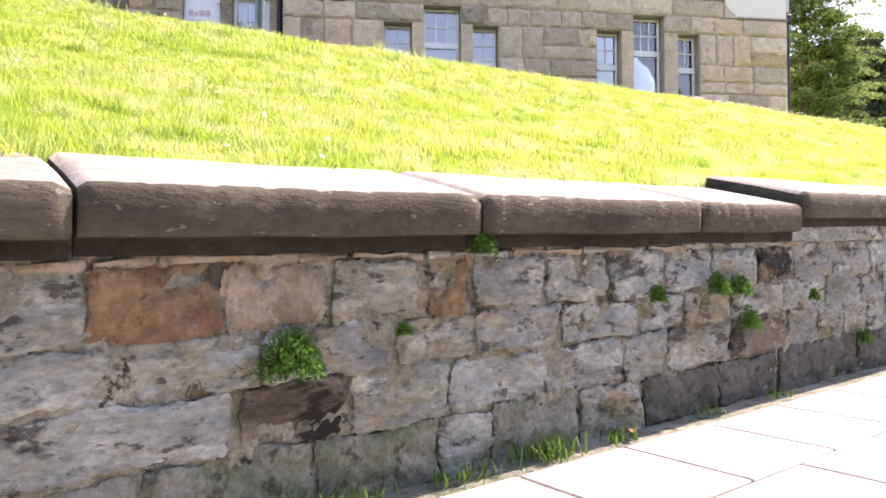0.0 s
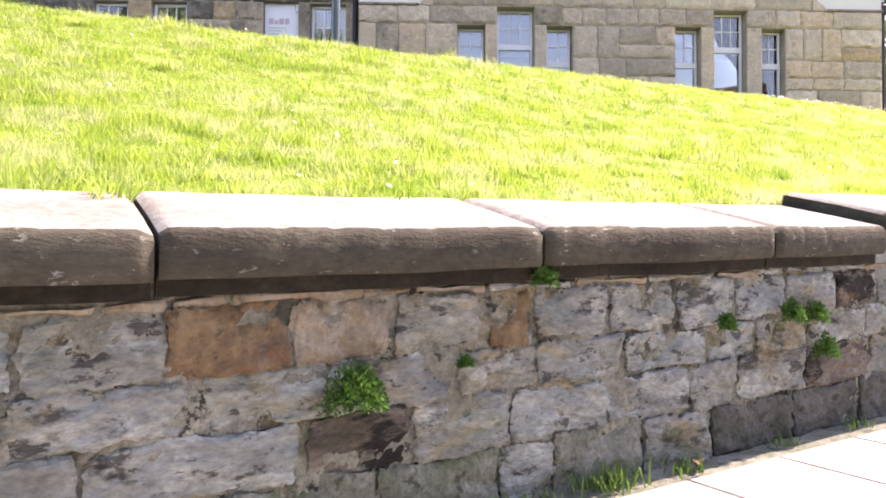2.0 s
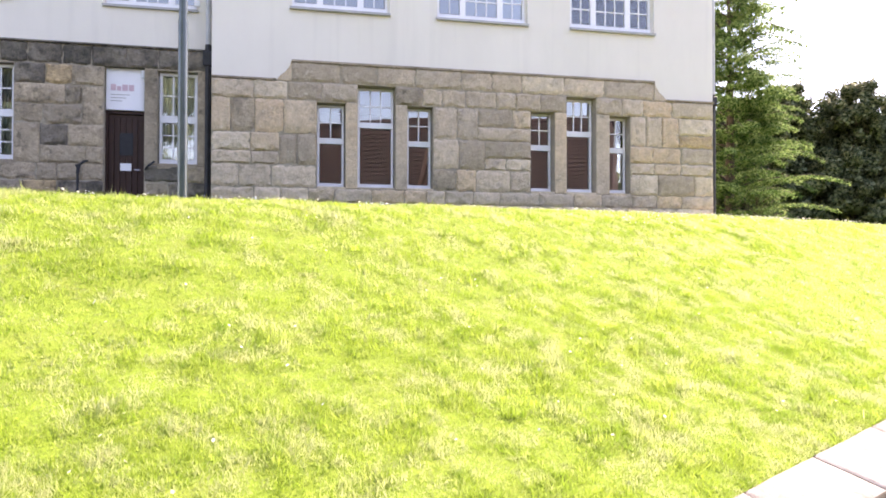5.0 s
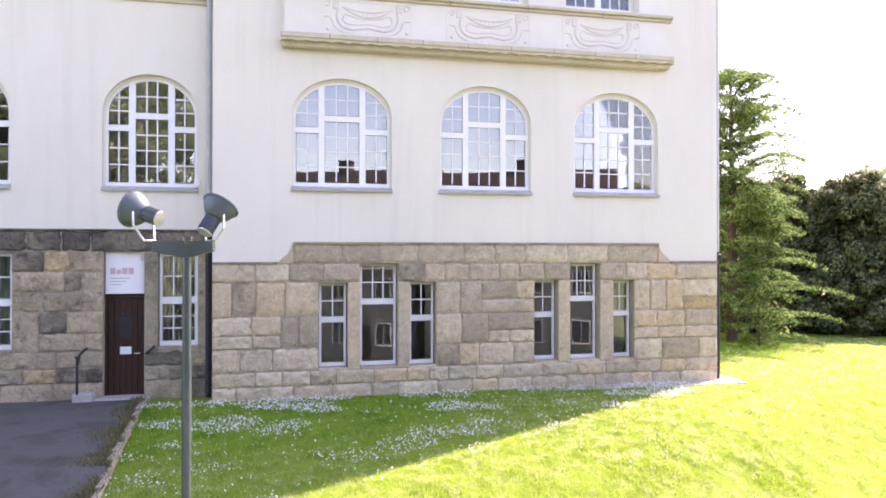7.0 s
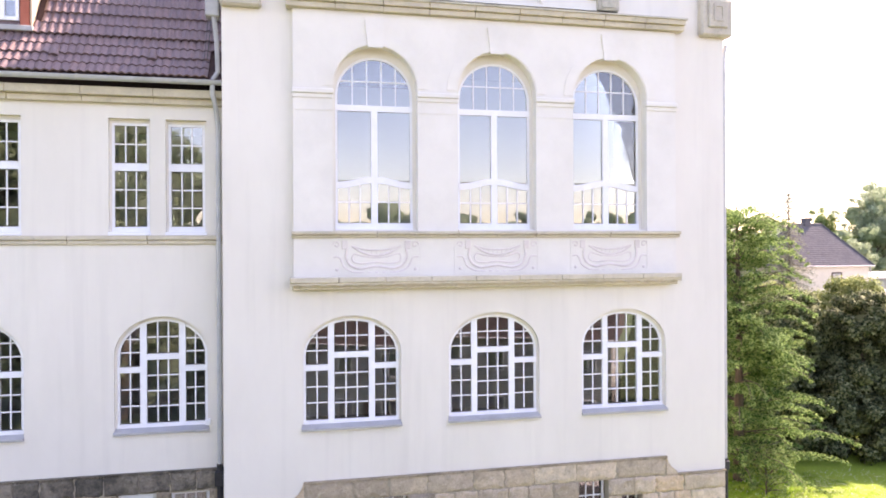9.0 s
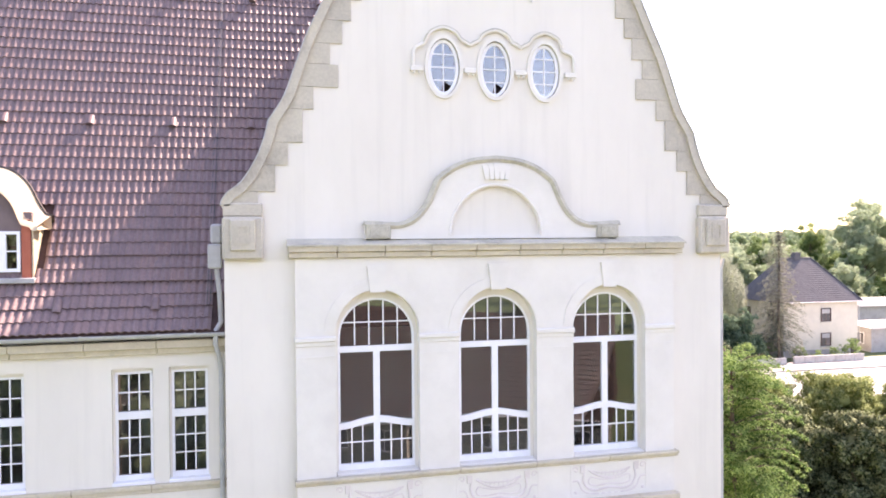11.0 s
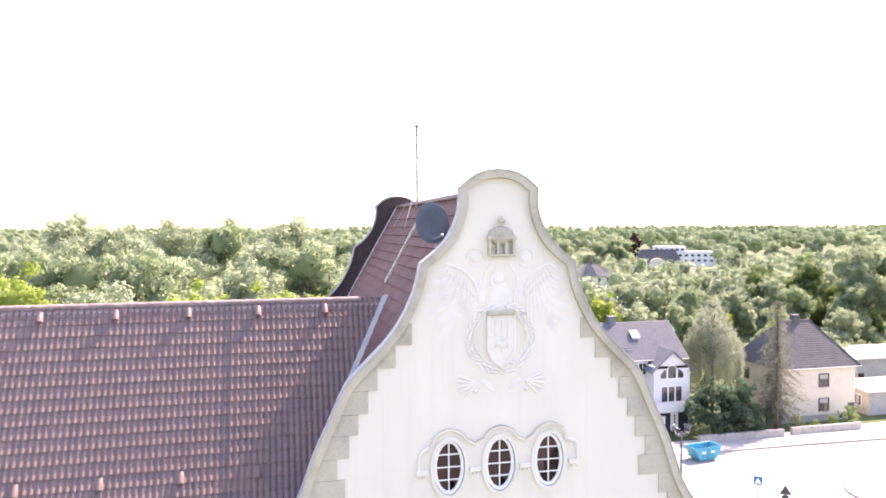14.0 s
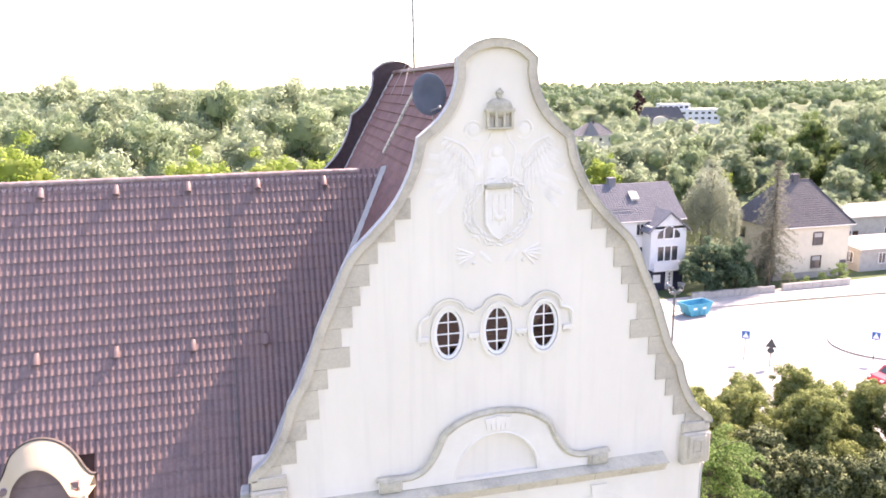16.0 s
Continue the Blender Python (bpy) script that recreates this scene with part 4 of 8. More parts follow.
# relief panels
for x0, x1 in ((0.83, 2.94), (3.71, 5.80), (6.60, 8.67)):
    xc, zc = (x0 + x1) / 2, 12.57
    g = G()
    tray = curve_points([(-0.68, 0.22), (-0.70, 0.02), (-0.60, -0.16), (-0.40, -0.24), (-0.2, -0.22), (0, -0.19), (0.2, -0.22), (0.40, -0.24), (0.60, -0.16), (0.70, 0.02), (0.68, 0.22)], 4)
    g.tube([(xc + a, BY + 0.004, zc + b) for a, b in tray], 0.032, 6)
    inner = curve_points([(-0.50, 0.10), (-0.56, 0.0), (-0.50, -0.10), (-0.3, -0.13), (0, -0.10), (0.3, -0.13), (0.50, -0.10), (0.56, 0.0), (0.50, 0.10), (0.25, 0.03), (0, 0.01), (-0.25, 0.03), (-0.50, 0.10)], 4)
    g.tube([(xc + a, BY + 0.006, zc + b) for a, b in inner], 0.021, 6)
    for drop, rad in ((0.10, 0.02), (0.22, 0.026)):
        g.tube([(xc + 0.56 * u, BY + 0.002, zc + 0.27 - drop * (1 - u * u)) for u in np.linspace(-1, 1, 15)], rad, 6)
    for u in np.linspace(-0.8, 0.8, 9):
        g.tube([(xc + 0.56 * u, BY + 0.002, zc + 0.27 - 0.22 * (1 - u * u)), (xc + 0.54 * u, BY + 0.002, zc + 0.29 - 0.09 * (1 - u * u))], 0.009, 5)
    for s in (-1, 1):
        g.box(xc + s * 0.72 - 0.07, xc + s * 0.72 + 0.07, BY - 0.022, BY + 0.01, zc + 0.20, zc + 0.40, 0.01)
        g.tube([(xc + s * (0.90 + 0.08 * math.cos(t) * (1 - t / 9)), BY + 0.004, zc + 0.30 + 0.08 * math.sin(t) * (1 - t / 9)) for t in np.linspace(0, 6, 14)], 0.02, 6)
        g.tube([(xc + s * a, BY + 0.004, zc + b) for a, b in curve_points([(0.98, 0.02), (0.86, 0.02), (0.80, -0.06), (0.74, -0.2), (0.55, -0.31), (0.3, -0.33)], 3)], 0.022, 6)
        g.blob((xc + s * 0.9, BY + 0.004, zc - 0.26), 0.05, 0.02, 0.04, 6, 4)
    for k in range(-2, 3):
        g.blob((xc + k * 0.17, BY + 0.004, zc - 0.335), 0.07, 0.02, 0.028, 6, 4)
    part("relief_panel", G().prism([rect(x0, 12.19, x1, 13.0), rect(x0 + 0.05, 12.24, x1 - 0.05, 12.95)], BY - 0.012, BY + 0.01), PLASTER_TRIM, bay, "plaster panel with a scrolled cartouche")
    part("cartouche", g, CARTOUCHE, bay, "scrolled plaster cartouche", True)

# gable: stone edge, stepped quoins, end blocks, metal drip
edge_out = [(w, z) for w, z in half_line[1:]]
edge_in = []
for i, (w, z) in enumerate(edge_out):
    a, b = Vector(edge_out[max(i - 1, 0)]), Vector(edge_out[min(i + 1, len(edge_out) - 1)])
    t_ = (b - a).normalized()
    nrm = Vector((-t_.y, t_.x))
    if nrm.x > 0 or (w == 0):
        nrm = Vector((-abs(nrm.x), -abs(nrm.y))) if w else Vector((0, -1))
    if nrm.y > 0.3:
        nrm = -nrm
    edge_in.append((max(0.0, w + nrm.x * 0.19), z + nrm.y * 0.19))
for s in (-1, 1):
    k = 0
    first = None
    while k < len(edge_out) - 1:
        e = min(k + (3 if k + 4 < len(edge_out) else 4), len(edge_out) - 1)
        poly = [(GC + s * w, z) for w, z in edge_out[k:e + 1]] + [(GC + s * w, z) for w, z in edge_in[k:e + 1][::-1]]
        g = G().prism([poly if s > 0 else poly[::-1]], F - 0.10, F + 0.24)
        if first is None:
            first = part("gable_edge", g, GABLE_STONE, hall, "weathered stone coping along the gable curve")
        else:
            part("stone", g, GABLE_STONE, first)
        k = e
    rim = G()
    for (w0, z0), (w1, z1) in zip(edge_out, edge_out[1:]):
        p = [Vector((GC + s * w0, 0, z0)), Vector((GC + s * w1, 0, z1))]
        way = (p[1] - p[0]).normalized()
        out = Vector((way.z, 0, -way.x)) * s
        if out.z < -0.2:
            out = -out
        q = [p[0], p[1], p[1] + out * 0.022, p[0] + out * 0.022]
        rim.add([(v.x, F - 0.125, v.z) for v in q] + [(v.x, F + 0.10, v.z) for v in q], [(0, 1, 2, 3), (4, 7, 6, 5), (0, 4, 5, 1), (3, 2, 6, 7), (0, 3, 7, 4), (1, 5, 6, 2)])
    part("metal_drip", rim, ZINC, first, "thin zinc cap on the gable edge")
    quoin = None
    for z0, z1, xi in ((19.12, 19.66, 5.52), (19.66, 20.26, 5.14), (20.26, 20.77, 4.86), (20.77, 21.53, 4.53), (21.53, 22.04, 4.28), (22.04, 22.56, 3.72), (22.56, 23.04, 3.9),
                       (23.04, 23.57, 3.62), (23.57, 24.05, 3.41), (24.05, 24.58, 3.17), (24.58, 25.09, 2.95), (25.09, 25.61, 2.52), (25.61, 26.12, 2.13)):
        zs = [z0 + 0.004, (z0 + z1) / 2, z1 - 0.004]
        poly = [(GC + s * xi, zs[0])] + [(GC + s * (gable_x(z) - 0.12), z) for z in zs] + [(GC + s * xi, zs[2])]
        if gable_x(z0) - 0.12 <= xi + 0.05:
            continue
        g = G().prism([poly if s > 0 else poly[::-1]], F - 0.02, F + 0.1)
        quoin = part("quoin", g, GABLE_STONE, hall, "stepped stone quoins inside the gable edge") if quoin is None else (part("stone", g, GABLE_STONE, quoin), quoin)[1]
    x0, x1 = sorted((GC + s * 6.29, GC + s * 5.40))
    blk = part("corner_block", G().box(x0, x1, F - 0.17, F + 0.6, 18.14, 19.1, 0.05), GABLE_STONE, hall, "square stone block at the foot of the gable")
    part("raised_panel", G().box(x0 + 0.17, x1 - 0.17, F - 0.235, F - 0.165, 18.34, 19.04, 0.03), GABLE_STONE, blk)
    part("raised_frame", G().prism([rect(x0 + 0.30, 18.5, x1 - 0.30, 18.92), rect(x0 + 0.36, 18.56, x1 - 0.36, 18.86)], F - 0.26, F - 0.23), GABLE_STONE, blk)
    part("foot_stone", G().box(x0 + 0.02, x1 - 0.02, F - 0.1, F + 0.5, 19.1, 19.4, 0.03), GABLE_STONE, blk)

# arched hood over the bay cornice
hood_l = curve_points([(1.62, 18.58), (1.62, 18.88), (1.66, 18.93), (2.2, 18.90), (2.5, 18.92), (2.82, 19.08), (3.1, 19.44), (3.3, 19.88), (3.4, 20.02), (3.75, 20.26), (4.2, 20.42), (GC, 20.48)], 3)
hood_r = [(2 * GC - x, z) for x, z in hood_l[-2::-1]]
hood_line = hood_l + hood_r
niche = [(GC + 1.12 * math.cos(a), 18.66 + 1.16 * max(0.0, math.sin(a)) + (0 if math.sin(a) >= 0 else 0)) for a in np.linspace(0, math.pi, 22)]
hood = part("pediment", G().prism([hood_line[::-1] + [], niche], F - 0.12, F + 0.03), PLASTER_TRIM, hall, "curved plaster pediment with a blind niche")
part("moulding", G().tube([(x, F - 0.11, z) for x, z in hood_line[4:-4]], 0.085, 6), DARK_MOULD, hood, "weathered dark top moulding", True)
part("niche_ring", G().tube([(GC + 1.15 * math.cos(a), F - 0.115, 18.66 + 1.2 * math.sin(a)) for a in np.linspace(0, math.pi, 22)], 0.035, 6), PLASTER_TRIM, hood)
for x in (1.62, 2 * GC - 2.2):
    part("scroll_block", G().box(x, x + 0.58, F - 0.2, F + 0.02, 18.58, 18.95, 0.03).box(x + 0.1, x + 0.48, F - 0.225, F - 0.19, 18.64, 18.86, 0.01), DARK_MOULD, hood)
crest = G()
for k in range(-2, 3):
    crest.prism([[(GC + k * 0.12 - 0.05, 19.98), (GC + k * 0.12 + 0.05, 19.98), (GC + k * 0.14 + 0.075, 20.36 - abs(k) * 0.03), (GC + k * 0.14 - 0.075, 20.36 - abs(k) * 0.03)]], F - 0.2 + 0.01 * abs(k), F - 0.1)
part("crest", crest, RELIEF, hood)

# added dark plate that blocks the view inside, so the panes show reflections
part("attic_boards", G().box(2.6, 7.0, F + 0.9, F + 1.0, 21.4, 23.9), ROOF_UNDER, hall, "dark backing plate added behind the oval windows")
# oval windows with their hood mouldings
for x in OVAL_X:
    window(oval(x, 22.63, 0.37, 0.65), F + 0.03, 0.07, [], [(x - 0.32, 22.02, x + 0.32, 23.24, 2, 4)], label="white oval gable window", depth=0.06)
    ring = G().prism([oval(x, 22.63, 0.47, 0.75), oval(x, 22.63, 0.385, 0.665)], F - 0.045, F + 0.03)
    part("oval_surround", ring, PLASTER_TRIM, hall, "plaster ring round the oval window")
hm = []
for i, x in enumerate(OVAL_X):
    hm += [(x - 0.42, 23.28), (x - 0.3, 23.44), (x, 23.55), (x + 0.3, 23.44), (x + 0.42, 23.28)]
    if i < 2:
        hm += [(x + 0.55, 23.22), (x + 0.63, 23.17), (x + 0.72, 23.22)]
hm = [(2.78, 22.52), (2.78, 22.9), (2.86, 23.06), (3.02, 23.14)] + hm + [(6.5, 23.14), (6.72, 23.06), (6.8, 22.9), (6.8, 22.52)]
part("hood_moulding", G().tube([(x, F - 0.03, z) for x, z in curve_points(hm, 3)], 0.042, 6), PLASTER_TRIM, hall, "weathered hood moulding over the oval windows", True)
part("weathered_edge", G().tube([(x, F - 0.05, z + 0.035) for x, z in curve_points(hm, 3)[9:-9]], 0.02, 5), DARK_MOULD, hall, "dark weathered top of the hood moulding", True)
for x in (2.86, 4.155, 5.42, 6.70):
    ped = G().box(x - 0.15, x + 0.15, F - 0.07, F + 0.03, 22.50, 22.62, 0.012)
    for s in (-1, 1):
        ped.blob((x + s * 0.06, F - 0.06, 22.46), 0.035, 0.035, 0.035, 6, 4)
    part("bracket", ped, PLASTER_TRIM, hall, "small plaster bracket")

# relief in the gable: crown, shield, wreath and spread wings
def plume(g, pts, width, proud):
    """A flat feather along a line (x, z) on the gable wall, highest along its middle."""
    v, n = [], len(pts)
    for i, (x, z) in enumerate(pts):
        (ax, az), (bx, bz) = pts[max(i - 1, 0)], pts[min(i + 1, n - 1)]
        t = Vector((bx - ax, bz - az)).normalized()
        w = width * (0.35 + 0.65 * math.sin(math.pi * (0.12 + 0.8 * i / (n - 1))))
        v += [(x - t.y * w, F + 0.004, z + t.x * w), (x, F - proud, z), (x + t.y * w, F + 0.004, z - t.x * w)]
    return g.add(v, [(3 * i + k, 3 * i + k + 1, 3 * i + k + 4, 3 * i + k + 3) for i in range(n - 1) for k in (0, 1)])


rel = G()
EX = 4.82
for s in (-1, 1):
    # leading edge of the wing, ending in a scroll
    lead = curve_points([(1.36, 27.50), (1.12, 27.42), (0.88, 27.30), (0.70, 27.10), (0.60, 26.88), (0.62, 26.74), (0.74, 26.78)], 4)
    rel.tube([(EX + s * a, F + 0.004, z) for a, z in lead], 0.034, 6)
    for row, (reach, drop, n) in enumerate(((0.24, 0.20, 9), (0.34, 0.46, 9), (0.38, 0.74, 8))):
        for k in range(n):
            u = k / (n - 1)
            ax, az = 1.26 - 0.56 * u, 27.44 - 0.52 * u - 0.24 * row
            a = radians(205 + 52 * u)
            bx, bz = ax - reach * math.cos(a) * (0.75 - 0.75 * u) - 0.05 * u, az + reach * math.sin(a)
            lim = gable_x(bz) - 0.35
            bx = min(bx, lim - s * (EX - GC))
            plume(rel, [(EX + s * (ax + (bx - ax) * v_), az + (bz - az) * v_) for v_ in np.linspace(0, 1, 5)], 0.055, 0.03 - 0.004 * row)
    # broad flat flight feathers
    for k in range(5):
        a = radians(16 - k * 17)
        ox, oz = 1.0, 26.86 - 0.12 * k
        tx, tz = ox + 0.85 * math.cos(a), oz + 0.85 * math.sin(a)
        tx = min(tx, gable_x(tz) - 0.35 - s * (EX - GC))
        plume(rel, [(EX + s * (ox + (tx - ox) * u), oz + (tz - oz) * u) for u in np.linspace(0, 1, 5)], 0.10, 0.008)
    # open ring beside the crown
    rel.tube([(EX + s * (0.64 + 0.2 * math.cos(t)), F + 0.004, 27.66 + 0.2 * math.sin(t)) for t in np.linspace(-0.2, 3.6, 12)], 0.03, 6, 0.012)
    rel.tube([(EX + s * (0.62 + 0.2 * math.cos(t)), F + 0.008, 27.62 + 0.2 * math.sin(t)) for t in np.linspace(3.9, 5.9, 8)], 0.026, 6, 0.012)
    # talons and tail
    for k in range(5):
        a = radians(28 - k * 20)
        plume(rel, [(EX + s * (0.62 + 0.50 * u * math.cos(a)), 24.62 + 0.42 * u * math.sin(a)) for u in np.linspace(0, 1, 5)], 0.045, 0.05)
    rel.blob((EX + s * 0.64, F + 0.0, 24.42), 0.06, 0.07, 0.055, 8, 5)
    plume(rel, [(EX + s * (0.50 - 0.32 * u), 24.70 - 0.30 * u) for u in np.linspace(0, 1, 4)], 0.07, 0.03)
# wreath of small leaves
qr = np.random.default_rng(41)
for t in np.linspace(0, 2 * math.pi, 33)[:-1]:
    for rr in (0.66, 0.77, 0.86):
        a = t + float(qr.uniform(-0.08, 0.08))
        cx, cz = EX + rr * math.cos(a), 25.68 + rr * 0.98 * math.sin(a)
        d = a + math.pi / 2 + float(qr.uniform(-0.7, 0.7))
        plume(rel, [(cx + 0.085 * u * math.cos(d), cz + 0.085 * u * math.sin(d)) for u in (-1, -0.3, 0.4, 1)], 0.042, float(qr.uniform(0.025, 0.06)))
rel.prism([[(EX - 0.33, 26.25), (EX - 0.33, 25.4), (EX - 0.2, 25.15), (EX, 24.98), (EX + 0.2, 25.15), (EX + 0.33, 25.4), (EX + 0.33, 26.25)]], F - 0.07, F + 0.03)
rel.tube([(EX + a, F - 0.07, z) for a, z in ((-0.33, 26.25), (-0.33, 25.4), (-0.2, 25.15), (0, 24.98), (0.2, 25.15), (0.33, 25.4), (0.33, 26.25))], 0.035, 6)
# hooked head and neck
rel.tube([(EX + a, F + 0.0, z) for a, z in curve_points([(-0.25, 27.0), (-0.23, 27.14), (-0.12, 27.24), (0.04, 27.26), (0.13, 27.2)], 4)], 0.03, 6, 0.016)
rel.tube([(EX + a, F + 0.004, z) for a, z in curve_points([(-0.27, 27.02), (-0.19, 26.96), (-0.10, 26.98), (-0.05, 26.9)], 4)], 0.03, 6, 0.012)
for s in (-1, 1):
    rel.tube([(EX + s * a, F + 0.012, z) for a, z in curve_points([(0.17, 27.62), (0.26, 27.40), (0.40, 27.22), (0.42, 26.95), (0.34, 26.66), (0.34, 26.42)], 4)], 0.026, 6, 0.014)
for k in range(10):
    a = float(qr.uniform(-0.26, 0.26))
    z = 26.45 + 0.05 * k
    plume(rel, [(EX + a * (1 - 0.05 * k), z + 0.10 - 0.2 * u) for u in (0, 0.35, 0.7, 1)], 0.06, 0.022)
for k in range(-1, 2):
    plume(rel, [(EX + k * 0.16, z) for z in (25.35 + abs(k) * 0.1, 25.6, 25.9, 26.1)], 0.05, 0.12)
rel.blob((EX, F + 0.02, 26.62), 0.28, 0.055, 0.42, 12, 8)
rel.blob((EX - 0.05, F + 0.015, 27.14), 0.15, 0.05, 0.15, 10, 6)
for s in (-1, 1):
    rel.blob((EX + s * 0.63, F + 0.02, 27.65), 0.15, 0.035, 0.15, 12, 6)
    rel.blob((EX + s * 0.50, F + 0.02, 26.80), 0.12, 0.03, 0.32, 10, 6)
for k in range(7):
    a = radians(200 + 23 * k)
    rel.blob((EX + 0.13 * math.cos(a), F - 0.10, 25.75 + 0.24 * math.sin(a)), 0.06, 0.05, 0.09, 6, 4)
part("label_bar", G().box(EX - 0.35, EX + 0.35, F - 0.12, F + 0.02, 26.25, 26.37, 0.02), DARK_MOULD, hall, "weathered bar above the shield")
rel.v = [(x, F + 0.02 + (y - F - 0.02) * 0.55, z) for x, y, z in rel.v]
part("relief", rel, RELIEF, hall, "low heraldic relief with a shield in a wreath", True)
crown = G()
crown.box(EX - 0.33, EX + 0.33, F - 0.12, F + 0.02, 27.66, 27.72, 0.01).box(EX - 0.36, EX + 0.36, F - 0.15, F + 0.02, 28.06, 28.15, 0.015)
for x in (-0.30, -0.1, 0.1, 0.30):
    crown.box(EX + x - 0.03, EX + x + 0.03, F - 0.13, F + 0.02, 27.72, 28.06)
crown.blob((EX, F, 28.16), 0.34, 0.16, 0.24, 12, 6)
crown.tube([(EX, F - 0.05, 28.38), (EX, F - 0.05, 28.62)], 0.05, 6, 0.03)
crown.blob((EX, F - 0.05, 28.52), 0.1, 0.07, 0.06)
part("crown", crown, DARK_MOULD, hall, "weathered stone crown above the shield", True)

# string courses, gutters and pipes of the wing
cornice("cornice", -16.4, XL - 0.01, [(W - 0.09, W + 0.02, 13.0, 13.1), (W - 0.05, W + 0.02, 12.9, 12.998)], SANDSTONE, "sandstone string course of the wing", 1.6)
cornice("cornice", -16.4, XL - 0.01, [(W - 0.26, W + 0.02, 16.18, 16.36), (W - 0.13, W + 0.02, 16.04, 16.178)], SANDSTONE, "sandstone eaves cornice of the wing", 1.5)
gut = G()
gv, gf = [], []
for x in (-16.4, XL - 0.02):
    gv += [(x, 16.72 + 0.085 * math.cos(a), 16.52 + 0.085 * math.sin(a)) for a in np.linspace(math.pi, 2 * math.pi, 9)]
gf += [(i, i + 1, i + 10, i + 9) for i in range(8)]
gut.add(gv, gf)
gut.tube([(-16.4, 16.635, 16.525), (XL - 0.02, 16.635, 16.525)], 0.013, 6)
for x in np.arange(-16.2, XL, 0.78):
    gut.box(x, x + 0.03, 16.62, 16.9, 16.53, 16.545)
gutter = part("gutter", gut, ZINC, hall, "zinc half-round gutter along the eaves")
part("downpipe", G().tube([(-1.72, 16.75, 16.45), (-1.72, 16.75, 16.25), (-1.66, 17.05, 15.9), (-1.63, 17.08, 15.6), (-1.63, 17.08, 7.8)], 0.055, 8), ZINC, gutter, "zinc downpipe in the corner", True)
part("downpipe_foot", G().tube([(-1.63, 17.08, 7.9), (-1.63, 17.08, 4.0)], 0.07, 8).box(-1.74, -1.52, 16.98, 17.16, 7.4, 7.75, 0.02), BLACK_IRON, gutter, "black cast iron lower pipe", True)
part("junction_box", G().box(-1.95, -1.83, W - 0.05, W + 0.01, 8.78, 8.92, 0.01), WHITE_PAINT, hall, "small white box on the wall")
part("downpipe", G().tube([(11.02, 16.62, 18.0), (10.98, 16.65, 17.7), (10.98, 16.65, 7.2)], 0.05, 8), ZINC, gutter, "zinc downpipe at the corner", True)
part("downpipe_foot", G().tube([(10.98, 16.65, 7.3), (10.98, 16.65, 3.9)], 0.06, 8).box(10.9, 11.06, 16.56, 16.74, 7.0, 7.25, 0.02), BLACK_IRON, gutter, "black cast iron lower pipe", True)
hopper = G().box(-1.86, -1.56, 16.62, 16.98, 17.95, 18.5, 0.03).box(-1.80, -1.54, 16.66, 17.1, 18.5, 18.95, 0.05)
hopper.tube([(-1.68, 16.72, 18.0), (-1.62, 16.74, 17.4), (-1.6, 16.78, 16.75), (-1.72, 16.75, 16.55)], 0.055, 8)
part("rain_hopper", hopper, LEAD, gutter, "dented lead rainwater hopper and pipe")

# door, sign and steps
door = part("door", G().box(-3.82, -3.05, W + 0.24, W + 0.30, 4.06, 6.28), DOOR_WOOD, hall, "dark brown wooden door with a small grille")
for i in range(6):
    x = -3.80 + i * 0.125
    part("plank", G().box(x, x + 0.117, W + 0.215, W + 0.242, 4.08, 6.2, 0.008), DOOR_WOOD, door)
part("grille", G().box(-3.57, -3.28, W + 0.205, W + 0.216, 5.35, 5.86, 0.01), BLACK_IRON, door, "black iron grille")
part("letter_notice", G().box(-3.55, -3.31, W + 0.195, W + 0.2, 5.0, 5.17), SIGN_WHITE, door, "white paper notice")
part("door_handle", G().tube([(-3.13, W + 0.21, 5.02), (-3.13, W + 0.15, 5.02), (-3.24, W + 0.15, 5.02)], 0.014, 6), ALU, door, "metal handle")
part("door_frame", G().prism([rect(-3.86, 4.02, -3.01, 6.36), rect(-3.81, 4.05, -3.06, 6.29)], W + 0.18, W + 0.34), DOOR_WOOD, door)
sign = part("sign_board", G().box(-3.84, -3.03, W + 0.12, W + 0.15, 6.36, 7.31, 0.006), SIGN_WHITE, hall, "white sign board above the door")
emblem = G()
for x, w, h in ((-3.74, 0.11, 0.14), (-3.61, 0.09, 0.10), (-3.50, 0.12, 0.14), (-3.36, 0.11, 0.14)):
    emblem.box(x, x + w, W + 0.113, W + 0.119, 6.80, 6.80 + h, 0.002)
part("emblem", emblem, SIGN_TEXT, sign, "faint reddish emblem of plain shapes")
bars_ = G()
for k in range(3):
    bars_.box(-3.74, -3.34 - 0.08 * k, W + 0.114, W + 0.119, 6.70 - k * 0.07, 6.715 - k * 0.07)
part("small_print", bars_, CONCRETE, sign, "faint lines of small print")
part("door_lamp", G().box(-3.10, -3.02, W + 0.08, W + 0.14, 7.1, 7.3, 0.01), ALU, sign)
steps = part("door_step", G().box(-4.25, -2.85, W - 0.28, W + 0.3, 3.9, 4.09, 0.02).box(-4.4, -4.0, W - 0.35, W + 0.0, 3.9, 4.24, 0.02), CONCRETE, hall, "worn stone door step")
rail = G().tube([(-4.30, W - 0.32, 4.05), (-4.30, W - 0.32, 5.02), (-4.22, W - 0.15, 5.14), (-4.16, W + 0.05, 5.2)], 0.028, 8)
rail.tube([(-4.30, W - 0.32, 4.86), (-4.27, W - 0.32, 5.06), (-4.34, W - 0.32, 5.02)], 0.04, 6)
part("handrail", rail, BLACK_IRON, hall, "black iron handrail beside the door")
